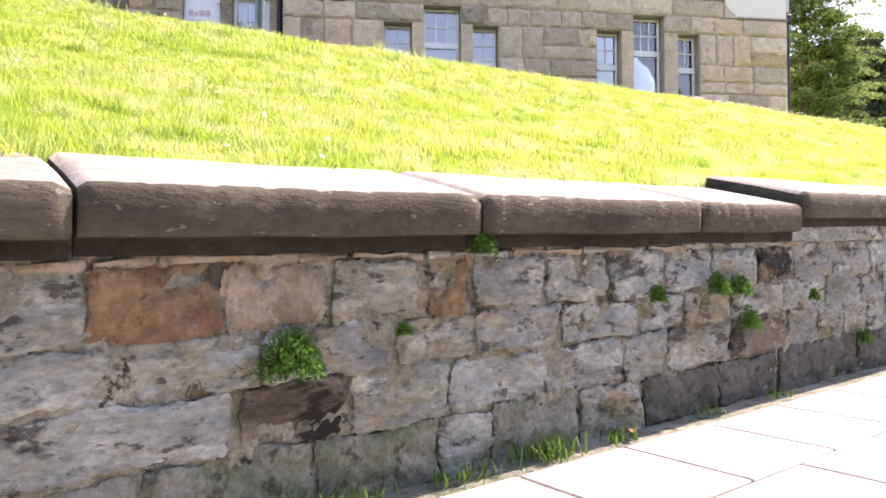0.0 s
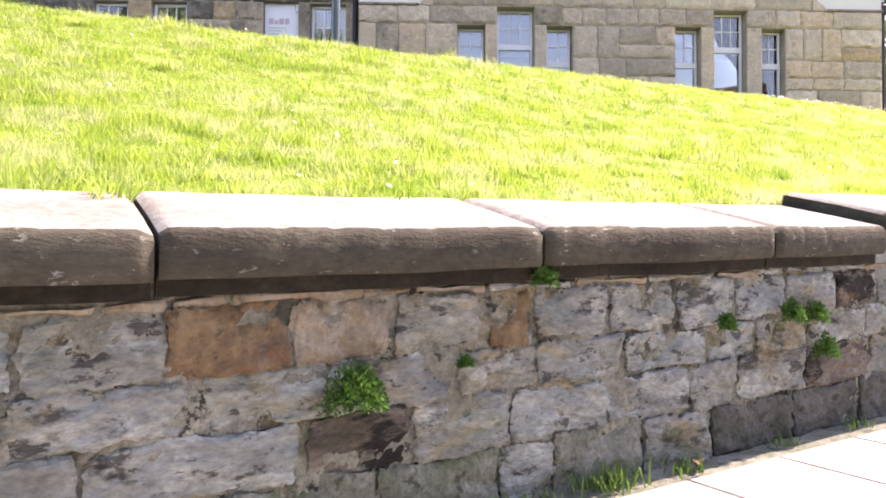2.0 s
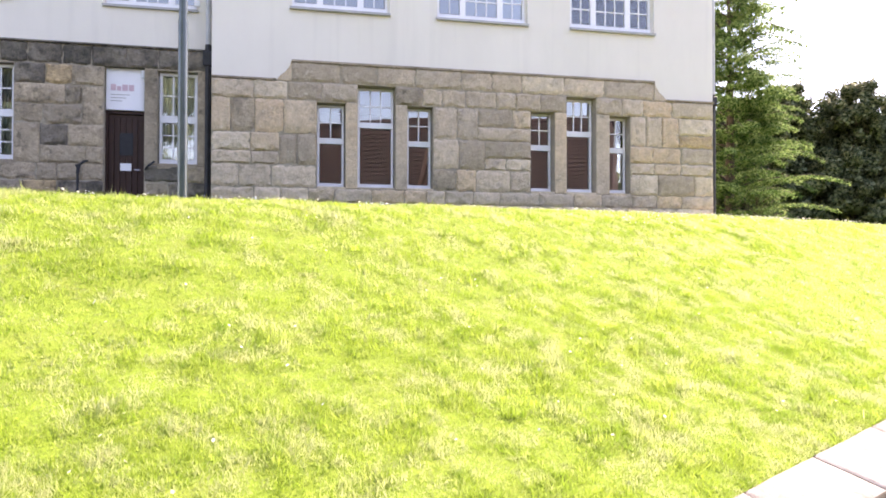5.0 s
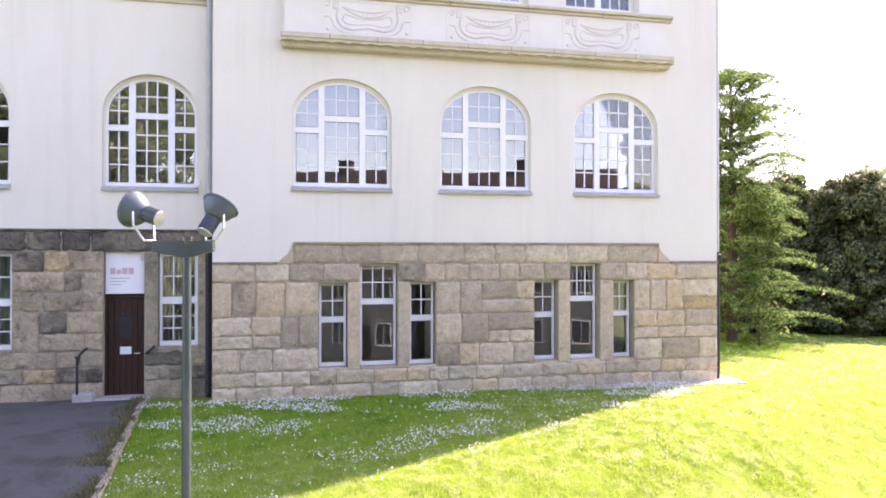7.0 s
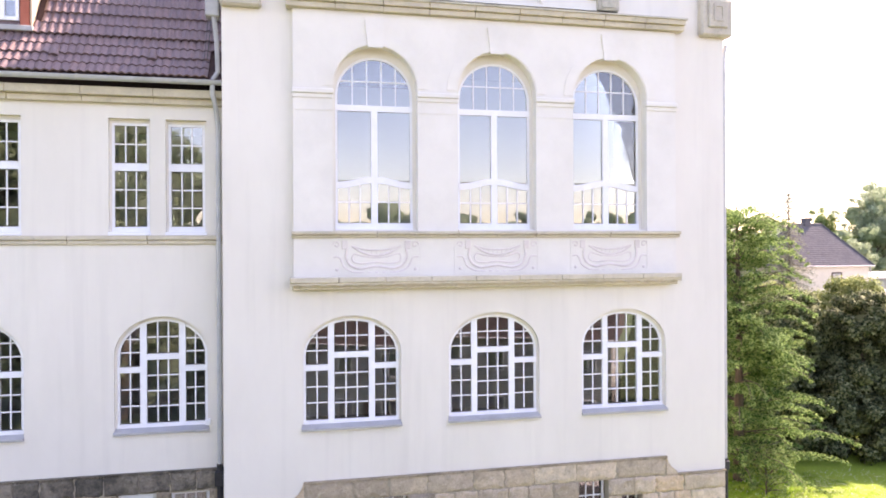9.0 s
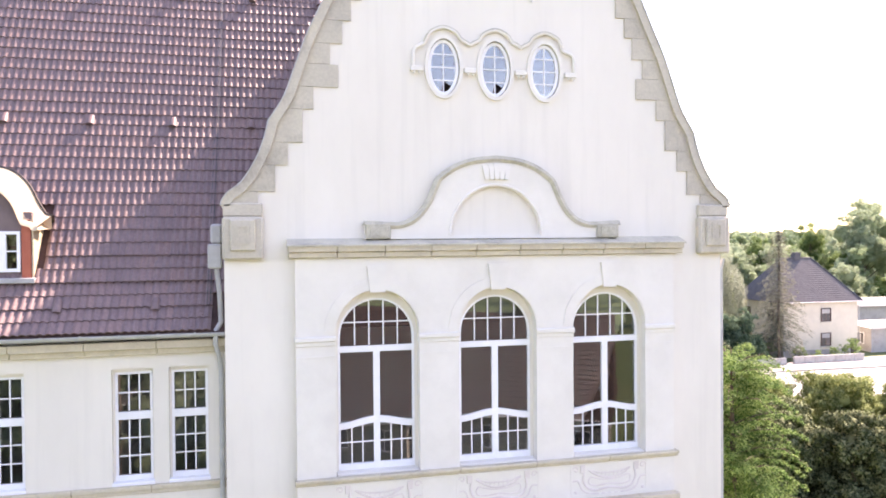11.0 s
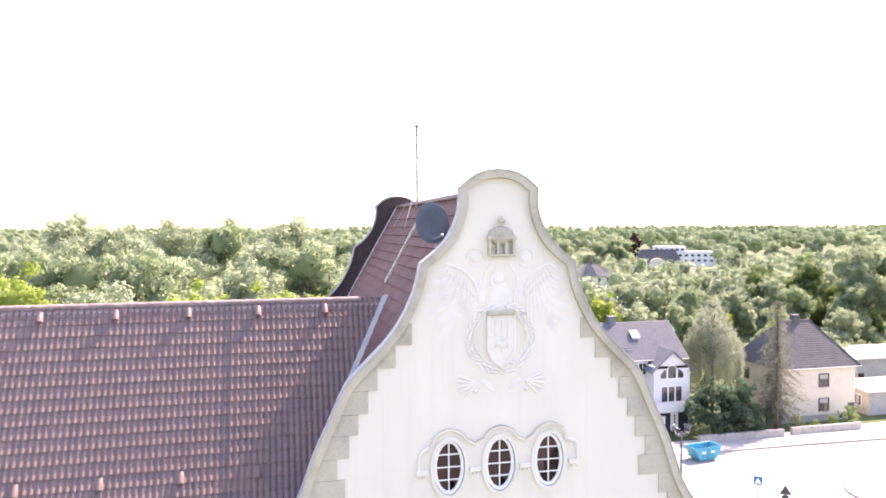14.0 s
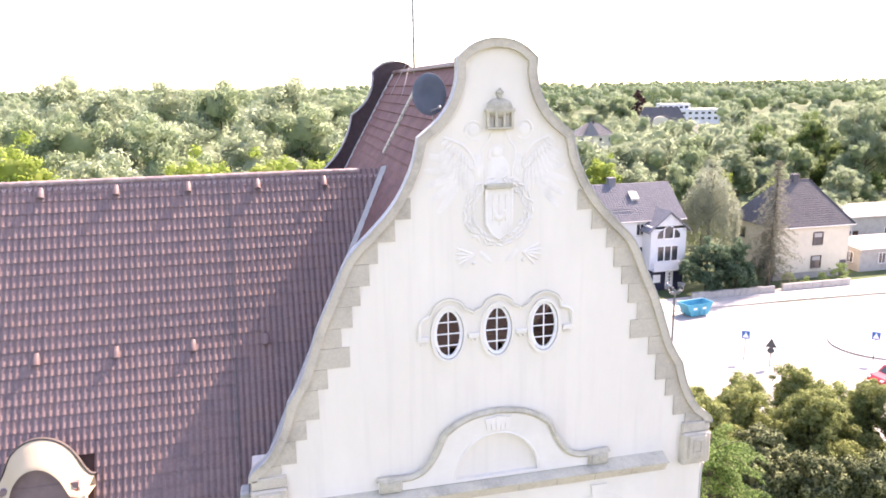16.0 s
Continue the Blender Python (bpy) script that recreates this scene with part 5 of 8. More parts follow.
part("handrail", G().tube([(-2.98, W + 0.02, 5.02), (-2.9, W - 0.16, 5.08), (-2.78, W - 0.05, 5.2)], 0.024, 8), BLACK_IRON, hall, "short black iron grip beside the door")

# ---- roofs: boarding, ridge, dormer and fittings ----
wing_profile = [(16.68, 16.58), (17.05, 16.93), (17.45, 17.38), (17.85, 17.955), (20.12, 21.70), (22.60, 26.14)]
cross_profile = [(-0.95, 19.05), (0.43, 21.45), (2.92, 26.02), (GC, 29.28)]


TW, TR = 0.3365, 0.356       # width of a tile, height of a row


def on_profile(profile, dist):
    """The point and direction that lie that far up a roof's profile."""
    for (a0, z0), (a1, z1) in zip(profile, profile[1:]):
        n = math.hypot(a1 - a0, z1 - z0)
        if dist <= n:
            return a0 + (a1 - a0) * dist / n, z0 + (z1 - z0) * dist / n, math.atan2(z1 - z0, a1 - a0)
        dist -= n
    return a1, z1, math.atan2(z1 - z0, a1 - a0)


def length(profile):
    return sum(math.hypot(a1 - a0, z1 - z0) for (a0, z0), (a1, z1) in zip(profile, profile[1:]))


deck = G()
under = [(y, z - 0.05) for y, z in wing_profile]
back = [(45.2 - y, z) for y, z in under[-2::-1]]
loop = under + back
deck.add([(-16.7, y, z) for y, z in loop] + [(4.0, y, z) for y, z in loop], [(i, i + 1, i + 1 + len(loop), i + len(loop)) for i in range(len(loop) - 1)])
roof = part("roof", deck, ROOF_UNDER, hall, "steep roof of dark red clay tiles")
deck2 = G()
loop2 = [(x, z - 0.05) for x, z in cross_profile] + [(2 * GC - x, z - 0.05) for x, z in cross_profile[-2::-1]]
deck2.add([(x, F + 0.2, z) for x, z in loop2] + [(x, 31.1, z) for x, z in loop2], [(i, i + 1, i + 1 + len(loop2), i + len(loop2)) for i in range(len(loop2) - 1)])
cross_roof = part("roof", deck2, PLAIN_TILE, hall, "dark red tiled roof behind the gable")
for i in range(48):
    x = -16.6 + i * 0.39
    if x > 2.75:
        break
    g = G()
    v = []
    for xx, r in ((x, 0.115), (x + 0.41, 0.10)):
        v += [(xx, 22.6 + r * math.cos(t), 26.12 + r * 0.8 * math.sin(t)) for t in np.linspace(-0.55, math.pi + 0.55, 9)]
    g.add(v, [(k, k + 1, k + 10, k + 9) for k in range(8)])
    part("ridge_tile", g, RIDGE, roof, smooth=True)
for i in range(36):
    y = F + 0.5 + i * 0.40
    v = []
    for yy, r in ((y, 0.135), (y + 0.42, 0.115)):
        v += [(GC + r * math.cos(t), yy, 29.25 + r * 0.85 * math.sin(t)) for t in np.linspace(-0.3, math.pi + 0.3, 9)]
    part("ridge_tile", G().add(v, [(k, k + 9, k + 10, k + 1) for k in range(8)]), TILE, cross_roof, smooth=True)
teeth = G()
for i in range(104):
    x = 2.9 - (i + 0.5) * TW / 2
    teeth.add([(x - 0.07, 22.475, 26.02), (x + 0.07, 22.475, 26.02), (x + 0.03, 22.40, 25.93), (x - 0.03, 22.40, 25.93), (x - 0.07, 22.56, 26.0), (x + 0.07, 22.56, 26.0), (x + 0.03, 22.5, 25.9), (x - 0.03, 22.5, 25.9)],
              [(0, 3, 2, 1), (0, 1, 5, 4), (1, 2, 6, 5), (2, 3, 7, 6), (3, 0, 4, 7)])
part("ridge_mortar", teeth, RIDGE, roof, "pale mortar fillets under the ridge")
# rear gable
rg = [(GC + w, z) for w, z in half_line] + [(GC - w, z) for w, z in half_line[-2::-1]]
rear = part("rear_gable", G().prism([[(XR + 0.1, 18.5)] + rg + [(XL - 0.1, 18.5)]], 31.0, 31.4), surface("dark_slate_cladding", (0.045, 0.032, 0.035), (0.07, 0.05, 0.052), 5.0, 0.8), hall, "dark clad rear gable")
rim = G()
for (w0, z0), (w1, z1) in zip(half_line[1:], half_line[2:]):
    rim.tube([(GC - w0, 30.98, z0), (GC - w1, 30.98, z1)], 0.045, 5)
part("metal_drip", rim, ZINC, rear, "zinc edge of the rear gable")
part("verge", G().tube([(x, 30.95, z + 0.05) for x, z in cross_profile], 0.05, 6), ZINC, cross_roof, "pale metal verge along the rear edge")
# valley flashing between the roofs
val = G()
vp = []
for z in np.linspace(19.0, 26.1, 9):
    yy = np.interp(z, [q[1] for q in wing_profile], [q[0] for q in wing_profile])
    xx = np.interp(z, [q[1] for q in cross_profile], [q[0] for q in cross_profile])
    vp.append((float(xx), float(yy), float(z)))
for (x0, y0, z0), (x1, y1, z1) in zip(vp, vp[1:]):
    val.add([(x0 - 0.13, y0 - 0.03, z0 + 0.13), (x0 + 0.06, y0 - 0.08, z0 + 0.18), (x1 + 0.06, y1 - 0.08, z1 + 0.18), (x1 - 0.13, y1 - 0.03, z1 + 0.13)], [(0, 1, 2, 3)])
part("valley_flashing", val, LEAD, roof, "grey lead valley between the roofs")
part("lightning_wire", G().tube([(-1.86, on_profile(wing_profile, d)[0], on_profile(wing_profile, d)[1] + 0.12) for d in np.linspace(0.6, length(wing_profile), 12)], 0.007, 5).tube([(-1.93, on_profile(wing_profile, d)[0], on_profile(wing_profile, d)[1] + 0.10) for d in np.linspace(0.6, length(wing_profile), 12)], 0.006, 5), LAMP_GREEN, roof, "thin lightning conductor")


def vent(x, y, z):
    """A small hooded ventilation tile."""
    a = math.atan2(26.14 - 21.70, 22.60 - 20.12)
    m = Matrix.Translation((x, y, z)) @ Matrix.Rotation(a, 4, "X")
    v, n = [], 8
    for yy, r, h in ((-0.16, 0.105, 0.115), (0.02, 0.098, 0.10), (0.17, 0.07, 0.03)):
        v += [m @ Vector((r * math.cos(t), yy, 0.02 + h * math.sin(t))) for t in np.linspace(0, math.pi, n + 1)]
    g = G().add(v, [(i * (n + 1) + k, i * (n + 1) + k + 1, (i + 1) * (n + 1) + k + 1, (i + 1) * (n + 1) + k) for i in range(2) for k in range(n)] + [tuple(range(n + 1))])
    part("roof_vent", g, TILE, roof, "hooded clay vent tile", True)


for x in range(-15, 3, 2):
    vent(x, 22.40, 25.86)
    if x < 0:
        vent(x, 20.09, 21.70)
for x in (-3.04, -5.06, -9.0, -11.0, -13.0):
    vent(x, 17.22, 17.14)

# dormer: a curved cream gable over a small window, under a dark barrel roof
DX, DY = -6.58, 17.66
dorm = part("dormer", G().prism([rect(DX - 0.88, 17.6, DX + 0.88, 19.25), rect(DX - 0.64, 17.93, DX + 0.64, 18.80)], DY + 0.06, DY + 0.2), DORMER_BROWN, hall, "small dormer with a curved cream gable and red posts")
top = curve_points([(DX - 1.12, 19.08), (DX - 1.0, 19.12), (DX - 0.86, 19.36), (DX - 0.66, 19.80), (DX - 0.36, 20.10), (DX, 20.20), (DX + 0.36, 20.10), (DX + 0.66, 19.80), (DX + 0.86, 19.36), (DX + 1.0, 19.12), (DX + 1.12, 19.08)], 4)
low = [(DX + (x - DX) * (0.78 if abs(x - DX) < 0.9 else 0.93), z - 0.42 + 0.13 * abs(x - DX) ** 3) for x, z in top]
n = len(top)
outer = [(DX + (x - DX) * 1.04, z + 0.10) for x, z in top]
gab = G().add([(x, DY - 0.10, z) for x, z in low] + [(x, DY - 0.06, z + 0.10) for x, z in low] + [(x, DY + 0.48, z) for x, z in outer] + [(x, DY + 0.50, z - 0.3) for x, z in outer],
              [(i * n + k, i * n + k + 1, (i + 1) * n + k + 1, (i + 1) * n + k) for i in range(3) for k in range(n - 1)] + [(3 * n + k, 3 * n + k + 1, k + 1, k) for k in range(n - 1)])
part("dormer_gable", gab, CREAM, dorm, "cream painted curved fascia", True)
part("dormer_tympanum", G().prism([[(DX - 0.84, 18.9), (DX + 0.84, 18.9)] + [(x, z + 0.03) for x, z in low[::-1] if z > 18.98]], DY + 0.08, DY + 0.22), DORMER_BROWN, dorm)
DORMER_ROOF = surface("dormer_felt", (0.075, 0.065, 0.06), (0.11, 0.095, 0.09), 5.0, 0.85, None, bump=0.3)
rings = [[(DX + (x - DX) * k, yy, z + dz) for x, z in top] for k, yy, dz in ((1.07, DY + 0.46, 0.13), (1.07, DY + 0.56, 0.12), (0.95, 18.9, -0.42))]
vault, n = G(), len(top)
vault.add([p for r in rings for p in r] + [(x, y, z - 0.05) for x, y, z in rings[0]], [(i * n + k, i * n + k + 1, (i + 1) * n + k + 1, (i + 1) * n + k) for i in (0, 1) for k in range(n - 1)] + [(3 * n + k, 3 * n + k + 1, k + 1, k) for k in range(n - 1)])
part("dormer_roof", vault, DORMER_ROOF, dorm, "dark metal dormer roof", True)
for s in (-1, 1):
    part("red_post", G().box(*sorted((DX + s * 0.68, DX + s * 0.87)), DY - 0.0, DY + 0.1, 17.72, 19.08, 0.01), RED_TRIM, dorm, "red painted post")
    part("dormer_cheek", G().box(*sorted((DX + s * 0.885, DX + s * 0.92)), DY + 0.02, 19.2, 17.7, 19.14), CREAM, dorm, "cream painted cheek")
part("dormer_sill", G().box(DX - 0.97, DX + 0.97, DY - 0.12, DY + 0.2, 17.66, 17.78, 0.015), LEAD, dorm)
window(rect(DX - 0.65, 17.91, DX + 0.65, 18.82), DY + 0.02, 0.07, [(DX - 0.36, 17.91, DX - 0.23, 18.82), (DX + 0.23, 17.91, DX + 0.36, 18.82), (DX - 0.65, 17.91, DX + 0.65, 17.99)],
       [(DX - 0.58, 18.0, DX - 0.36, 18.75, 1, 2), (DX - 0.23, 18.0, DX + 0.23, 18.75, 2, 2), (DX + 0.36, 18.0, DX + 0.58, 18.75, 1, 2)], label="small white dormer window")

for i in range(9):
    u0, u1 = i / 9, (i + 0.92) / 9
    p, q_ = Vector((4.42, 24.25, 28.70)).lerp(Vector((3.16, 24.04, 26.46)), u0), Vector((4.42, 24.25, 28.70)).lerp(Vector((3.16, 24.04, 26.46)), u1)
    up_ = Vector((-0.82, 0, 0.575)) * 0.075
    piece = G().add([p + up_ - Vector((0, 0.13, 0)), p + up_ + Vector((0, 0.13, 0)), q_ + up_ + Vector((0, 0.13, 0)), q_ + up_ - Vector((0, 0.13, 0)),
               p - up_ - Vector((0, 0.13, 0)), p - up_ + Vector((0, 0.13, 0)), q_ - up_ + Vector((0, 0.13, 0)), q_ - up_ - Vector((0, 0.13, 0))],
              [(0, 1, 2, 3), (0, 4, 5, 1), (1, 5, 6, 2), (2, 6, 7, 3), (3, 7, 4, 0)])
    part("weathered_tile", piece, DARK_MOULD, cross_roof, "grey lichened tile")
# satellite dish, mast
dish = thing("satellite_dish", "grey-blue satellite dish on a bracket on the roof", "satellite dish", at=(3.55, 18.45, 28.0))
dm = look((3.55, 18.4, 28.48), (3.55 - 1.5, 18.4 + 3.5, 28.48 - 0.15)).copy()
part("reflector", G().lathe([(0.0, -0.10), (0.2, -0.09), (0.40, -0.045), (0.53, 0.0), (0.54, 0.012), (0.52, 0.02), (0.35, -0.025), (0.2, -0.07), (0.0, -0.08)], dm, 24), DISH, dish, "shallow dish", True)
part("feed_arm", G().tube([tuple(dm @ Vector((0.0, -0.42, 0.02))), tuple(dm @ Vector((0, -0.34, 0.42)))], 0.018, 6).blob(tuple(dm @ Vector((0, -0.33, 0.43))), 0.05, 0.05, 0.05), ALU, dish, "bare metal feed arm")
part("bracket", G().tube([tuple(dm @ Vector((0, 0, -0.1))), (3.62, 18.75, 28.4), (3.75, 18.8, 27.75)], 0.03, 6), ALU, dish, "metal wall bracket")
mast = thing("antenna_mast", "thin metal antenna mast on the roof ridge", "antenna", at=(GC, 26.5, 28.8))
part("mast", G().tube([(GC - 0.02, 26.5, 28.6), (GC - 0.02, 26.5, 32.15)], 0.045, 6), LAMP_GREEN, mast)
part("dipole", G().tube([(GC - 0.25, 26.5, 31.0), (GC + 0.2, 26.5, 31.02)], 0.02, 5).blob((GC - 0.02, 26.5, 32.16), 0.075, 0.075, 0.06, 6, 4).blob((GC - 0.02, 26.5, 31.3), 0.06, 0.06, 0.05, 6, 4).blob((GC - 0.02, 26.5, 30.3), 0.06, 0.06, 0.05, 6, 4), LAMP_GREEN, mast)
part("stay", G().tube([(GC - 0.02, 26.5, 30.0), (GC - 0.75, 25.2, 28.35)], 0.008, 4).tube([(GC - 0.02, 26.5, 30.0), (GC - 0.7, 27.9, 28.4)], 0.008, 4), ZINC, mast, "thin stay wires")

# ---- floodlight post on the lawn ----
def floodlight_post(m, label, group=""):
    post = thing("floodlight_post", label, "floodlight", m, group)
    part("pole", G().tube([(0, 0, -0.6), (0, 0, 2.0)], 0.062, 14).tube([(0, 0, 2.0), (0, 0, 3.50)], 0.055, 14), LAMP_GREEN, post, "green-grey steel pole", True)
    part("pole_cap", G().tube([(0, 0, 3.48), (0, 0, 3.58)], 0.07, 12), LAMP_GREEN, post)
    arm = G()
    for e in ((-0.41, -0.16), (0.34, -0.10)):
        a = Vector((0, 0, 3.42))
        b = Vector((e[0], e[1], 3.46))
        way = (b - a).normalized()
        side = way.cross(Vector((0, 0, 1))).normalized() * 0.045
        v = [a - side + Vector((0, 0, -0.12)), a + side + Vector((0, 0, -0.12)), a + side + Vector((0, 0, 0.1)), a - side + Vector((0, 0, 0.1)),
             b - side + Vector((0, 0, -0.07)), b + side + Vector((0, 0, -0.07)), b + side + Vector((0, 0, 0.06)), b - side + Vector((0, 0, 0.06))]
        arm.add(v, [(0, 1, 2, 3), (4, 7, 6, 5), (0, 4, 5, 1), (1, 5, 6, 2), (2, 6, 7, 3), (3, 7, 4, 0)])
    part("crossbar", arm, LAMP_GREEN, post, "green-grey steel crossbar")
    for c, axis in ((Vector((-0.50, -0.12, 3.87)), Vector((-0.80, 0.52, 0.30))), (Vector((0.345, -0.08, 3.84)), Vector((0.42, 0.42, 0.80)))):
        m_ = Matrix.Translation(c) @ axis.to_track_quat("Z", "Y").to_matrix().to_4x4() @ Matrix.Scale(0.82, 4)
        lamp = part("floodlight", G().lathe([(0.10, -0.05), (0.135, -0.03), (0.18, 0.02), (0.225, 0.08), (0.26, 0.15), (0.275, 0.195), (0.295, 0.20), (0.295, 0.225), (0.27, 0.235), (0.0, 0.22)], m_, 24), LAMP_SHELL, post, "grey bell-shaped floodlight", True)
        part("ballast", G().lathe([(0.115, -0.32), (0.12, -0.31), (0.12, -0.06), (0.10, -0.05)], m_, 20), LAMP_GEAR, lamp, "ribbed gear housing", True)
        ribs = G()
        for k in range(16):
            t = 2 * math.pi * k / 16
            p = [m_ @ Vector((0.117 * math.cos(t), 0.117 * math.sin(t), h)) for h in (-0.30, -0.07)]
            ribs.tube(p, 0.009, 4)
        part("ribs", ribs, LAMP_GEAR, lamp)
        part("end_cap", G().lathe([(0.0, -0.345), (0.11, -0.335), (0.118, -0.315)], m_, 20), ALU, lamp, "pale end cap", True)
        br = G()
        base = Vector((c.x * 0.86, c.y - 0.02, 3.52))
        side = axis.cross(Vector((0, 0, 1))).normalized()
        for s in (-1, 1):
            br.tube([c + side * s * 0.16 + axis * 0.02, c + side * s * 0.17 - Vector((0, 0, 0.16)), base + side * s * 0.09, base], 0.016, 6)
        part("bracket", br, ALU, lamp, "bare metal bracket")
    return post


LPX, LPY = -1.135, 9.35
floodlight_post(Matrix.Translation((LPX, LPY, 4.06)) @ Matrix.Scale(0.952, 4), "green-grey floodlight post with two lamps on the lawn")
floodlight_post(Matrix.Translation((36.4, 59.8, 3.5)) @ Matrix.Scale(1.55, 4), "pale floodlight post with two lamps beside the street")

# ---- trees ----
def leaf_cloud(blobs, per, size, seed, droop=0.0, flat=1.0, aspect=0.55):
    """Leaves on the shells of many small clumps; returns corners and faces."""
    r = np.random.default_rng(seed)
    cs, out = [], []
    for (x, y, z, rad) in blobs:
        n = max(6, int(per * rad * rad))
        d = r.normal(size=(n, 3))
        d /= np.linalg.norm(d, axis=1, keepdims=True)
        k = rad * r.uniform(0.55, 1.08, (n, 1))
        p = d * k * np.array([1, 1, flat])
        p[:, 2] -= droop * (p[:, 0] ** 2 + p[:, 1] ** 2)
        cs.append(p + np.array([x, y, z]))
        out.append(d)
    c, d = np.concatenate(cs), np.concatenate(out)
    n = len(c)
    nrm = d * 1.0 + r.normal(size=(n, 3)) * 0.34 + np.array([0, 0, 0.3])
    nrm /= np.linalg.norm(nrm, axis=1, keepdims=True)
    t = np.cross(nrm, r.normal(size=(n, 3)))
    t /= np.linalg.norm(t, axis=1, keepdims=True) + 1e-9
    b = np.cross(nrm, t)
    s = size * r.uniform(0.6, 1.35, (n, 1))
    v = np.stack([c - t * s, c - b * s * aspect, c + t * s, c + b * s * aspect], 1).reshape(-1, 3)
    return v, np.arange(n * 4).reshape(n, 4)


def crown_blobs(h0, h1, r, n, seed, cone=0.0):
    """Clumps through a crown from height h0 to h1 with the largest radius r; cone 1 gives a spire."""
    g = np.random.default_rng(seed)
    out = []
    for i in range(n):
        t = g.uniform(0, 1) ** 0.85
        prof = (1 - t) ** 0.8 if cone > 0.5 else math.sin(math.pi * (0.12 + 0.83 * t)) ** 0.7
        a, k = g.uniform(0, 2 * math.pi), r * prof * math.sqrt(g.uniform(0.12, 1.0))
        rad = r * g.uniform(0.2, 0.36) * (0.65 if cone > 0.5 else 1.0)
        out.append((k * math.cos(a), k * math.sin(a), h0 + (h1 - h0) * t, rad))
    return out


def ball(seg, rings):
    """The corners and triangles of a unit sphere."""
    v = [(0, 0, -1)] + [(math.sin(a) * math.cos(b), math.sin(a) * math.sin(b), -math.cos(a)) for a in (math.pi * i / rings for i in range(1, rings)) for b in (2 * math.pi * j / seg for j in range(seg))] + [(0, 0, 1)]
    f = [(0, 1 + (j + 1) % seg, 1 + j) for j in range(seg)]
    for i in range(rings - 2):
        for j in range(seg):
            a, b, c, d = 1 + i * seg + j, 1 + i * seg + (j + 1) % seg, 1 + (i + 1) * seg + (j + 1) % seg, 1 + (i + 1) * seg + j
            f += [(a, b, c), (a, c, d)]
    k = 1 + (rings - 2) * seg
    f += [(k + j, k + (j + 1) % seg, len(v) - 1) for j in range(seg)]
    return np.array(v), np.array(f)


BALL, BALL_SMALL = ball(10, 7), ball(7, 5)


def lumpy(lobes, shape, seed, k=0.86):
    """The leafy inner masses of a crown: uneven rounded bodies."""
    q = np.random.default_rng(seed)
    bv, bf = shape
    vs, fs, n = [], [], 0
    for x, y, z, rad in lobes:
        ph = q.uniform(0, 6.3, 6)
        w = 1 + 0.13 * np.sin(bv[:, 0] * 4 + ph[0]) * np.sin(bv[:, 1] * 4.5 + ph[1]) + 0.11 * np.sin(bv[:, 2] * 6 + ph[2]) + q.uniform(-0.08, 0.08, len(bv))
        vs.append(bv * (w * rad * k)[:, None] * np.array([1, 1, 0.9]) + np.array([x, y, z]))
        fs.append(bf + n)
        n += len(bv)
    return np.concatenate(vs), np.concatenate(fs), np.tile(bv, (len(lobes), 1))


def lobed_crown(h0, h1, r, n, seed, count=10):
    """The lobes of a broad crown, and the small clumps of leaves on their outer sides."""
    g = np.random.default_rng(seed)
    lobes = [(0.0, 0.0, h1 - 0.48 * r, 0.5 * r), (0.0, 0.0, (h0 + h1) / 2, 0.55 * r)]
    for i in range(count):
        a, t = 2.4 * i + g.uniform(-0.5, 0.5), ((i * 0.618) % 1.0) * 0.85
        rad = r * g.uniform(0.30, 0.46)
        d = r * math.sin(math.pi * (0.22 + 0.66 * t)) ** 0.7 * g.uniform(0.5, 0.72)
        lobes.append((d * math.cos(a), d * math.sin(a), h0 + rad * 0.7 + (h1 - h0 - 1.5 * rad) * t, rad))
    c = np.array(lobes)
    clumps = []
    for _ in range(n * 8):
        if len(clumps) >= n:
            break
        i = int(g.integers(0, len(lobes)))
        d = g.normal(size=3) + np.array([0, 0, 0.25])
        p = c[i, :3] + d / np.linalg.norm(d) * c[i, 3] * g.uniform(0.45, 1.08)
        if np.all((np.linalg.norm(c[:, :3] - p, axis=1) > 0.42 * c[:, 3])):
            clumps.append((p[0], p[1], p[2], r * g.uniform(0.08, 0.19)))
    return lobes, clumps


def leaf_tris(clumps, per, size, seed, aspect=0.8, up=0.35, flat=0.85):
    """Leaves as single triangles on the shells of clumps."""
    r = np.random.default_rng(seed)
    cl = np.array(clumps)
    idx = np.repeat(np.arange(len(cl)), np.maximum(5, (per * cl[:, 3] ** 2).astype(int)))
    n = len(idx)
    d = r.normal(size=(n, 3))
    d /= np.linalg.norm(d, axis=1, keepdims=True)
    c = cl[idx, :3] + d * cl[idx, 3:4] * r.uniform(0.35, 1.1, (n, 1)) * np.array([1, 1, flat])
    nrm = d + r.normal(size=(n, 3)) * 0.45 + np.array([0, 0, up])
    nrm /= np.linalg.norm(nrm, axis=1, keepdims=True)
    t = np.cross(nrm, r.normal(size=(n, 3)))
    t /= np.linalg.norm(t, axis=1, keepdims=True) + 1e-9
    b = np.cross(nrm, t)
    s_ = size * r.uniform(0.55, 1.4, (n, 1))
    v = np.stack([c - t * s_ - b * s_ * aspect * 0.5, c + t * s_ - b * s_ * aspect * 0.3, c + b * s_ * aspect], 1).reshape(-1, 3)
    soft = d + r.normal(size=(n, 3)) * 0.22 + np.array([0, 0, 0.25])
    return v, np.arange(n * 3).reshape(n, 3), np.repeat(soft / np.linalg.norm(soft, axis=1, keepdims=True), 3, axis=0)


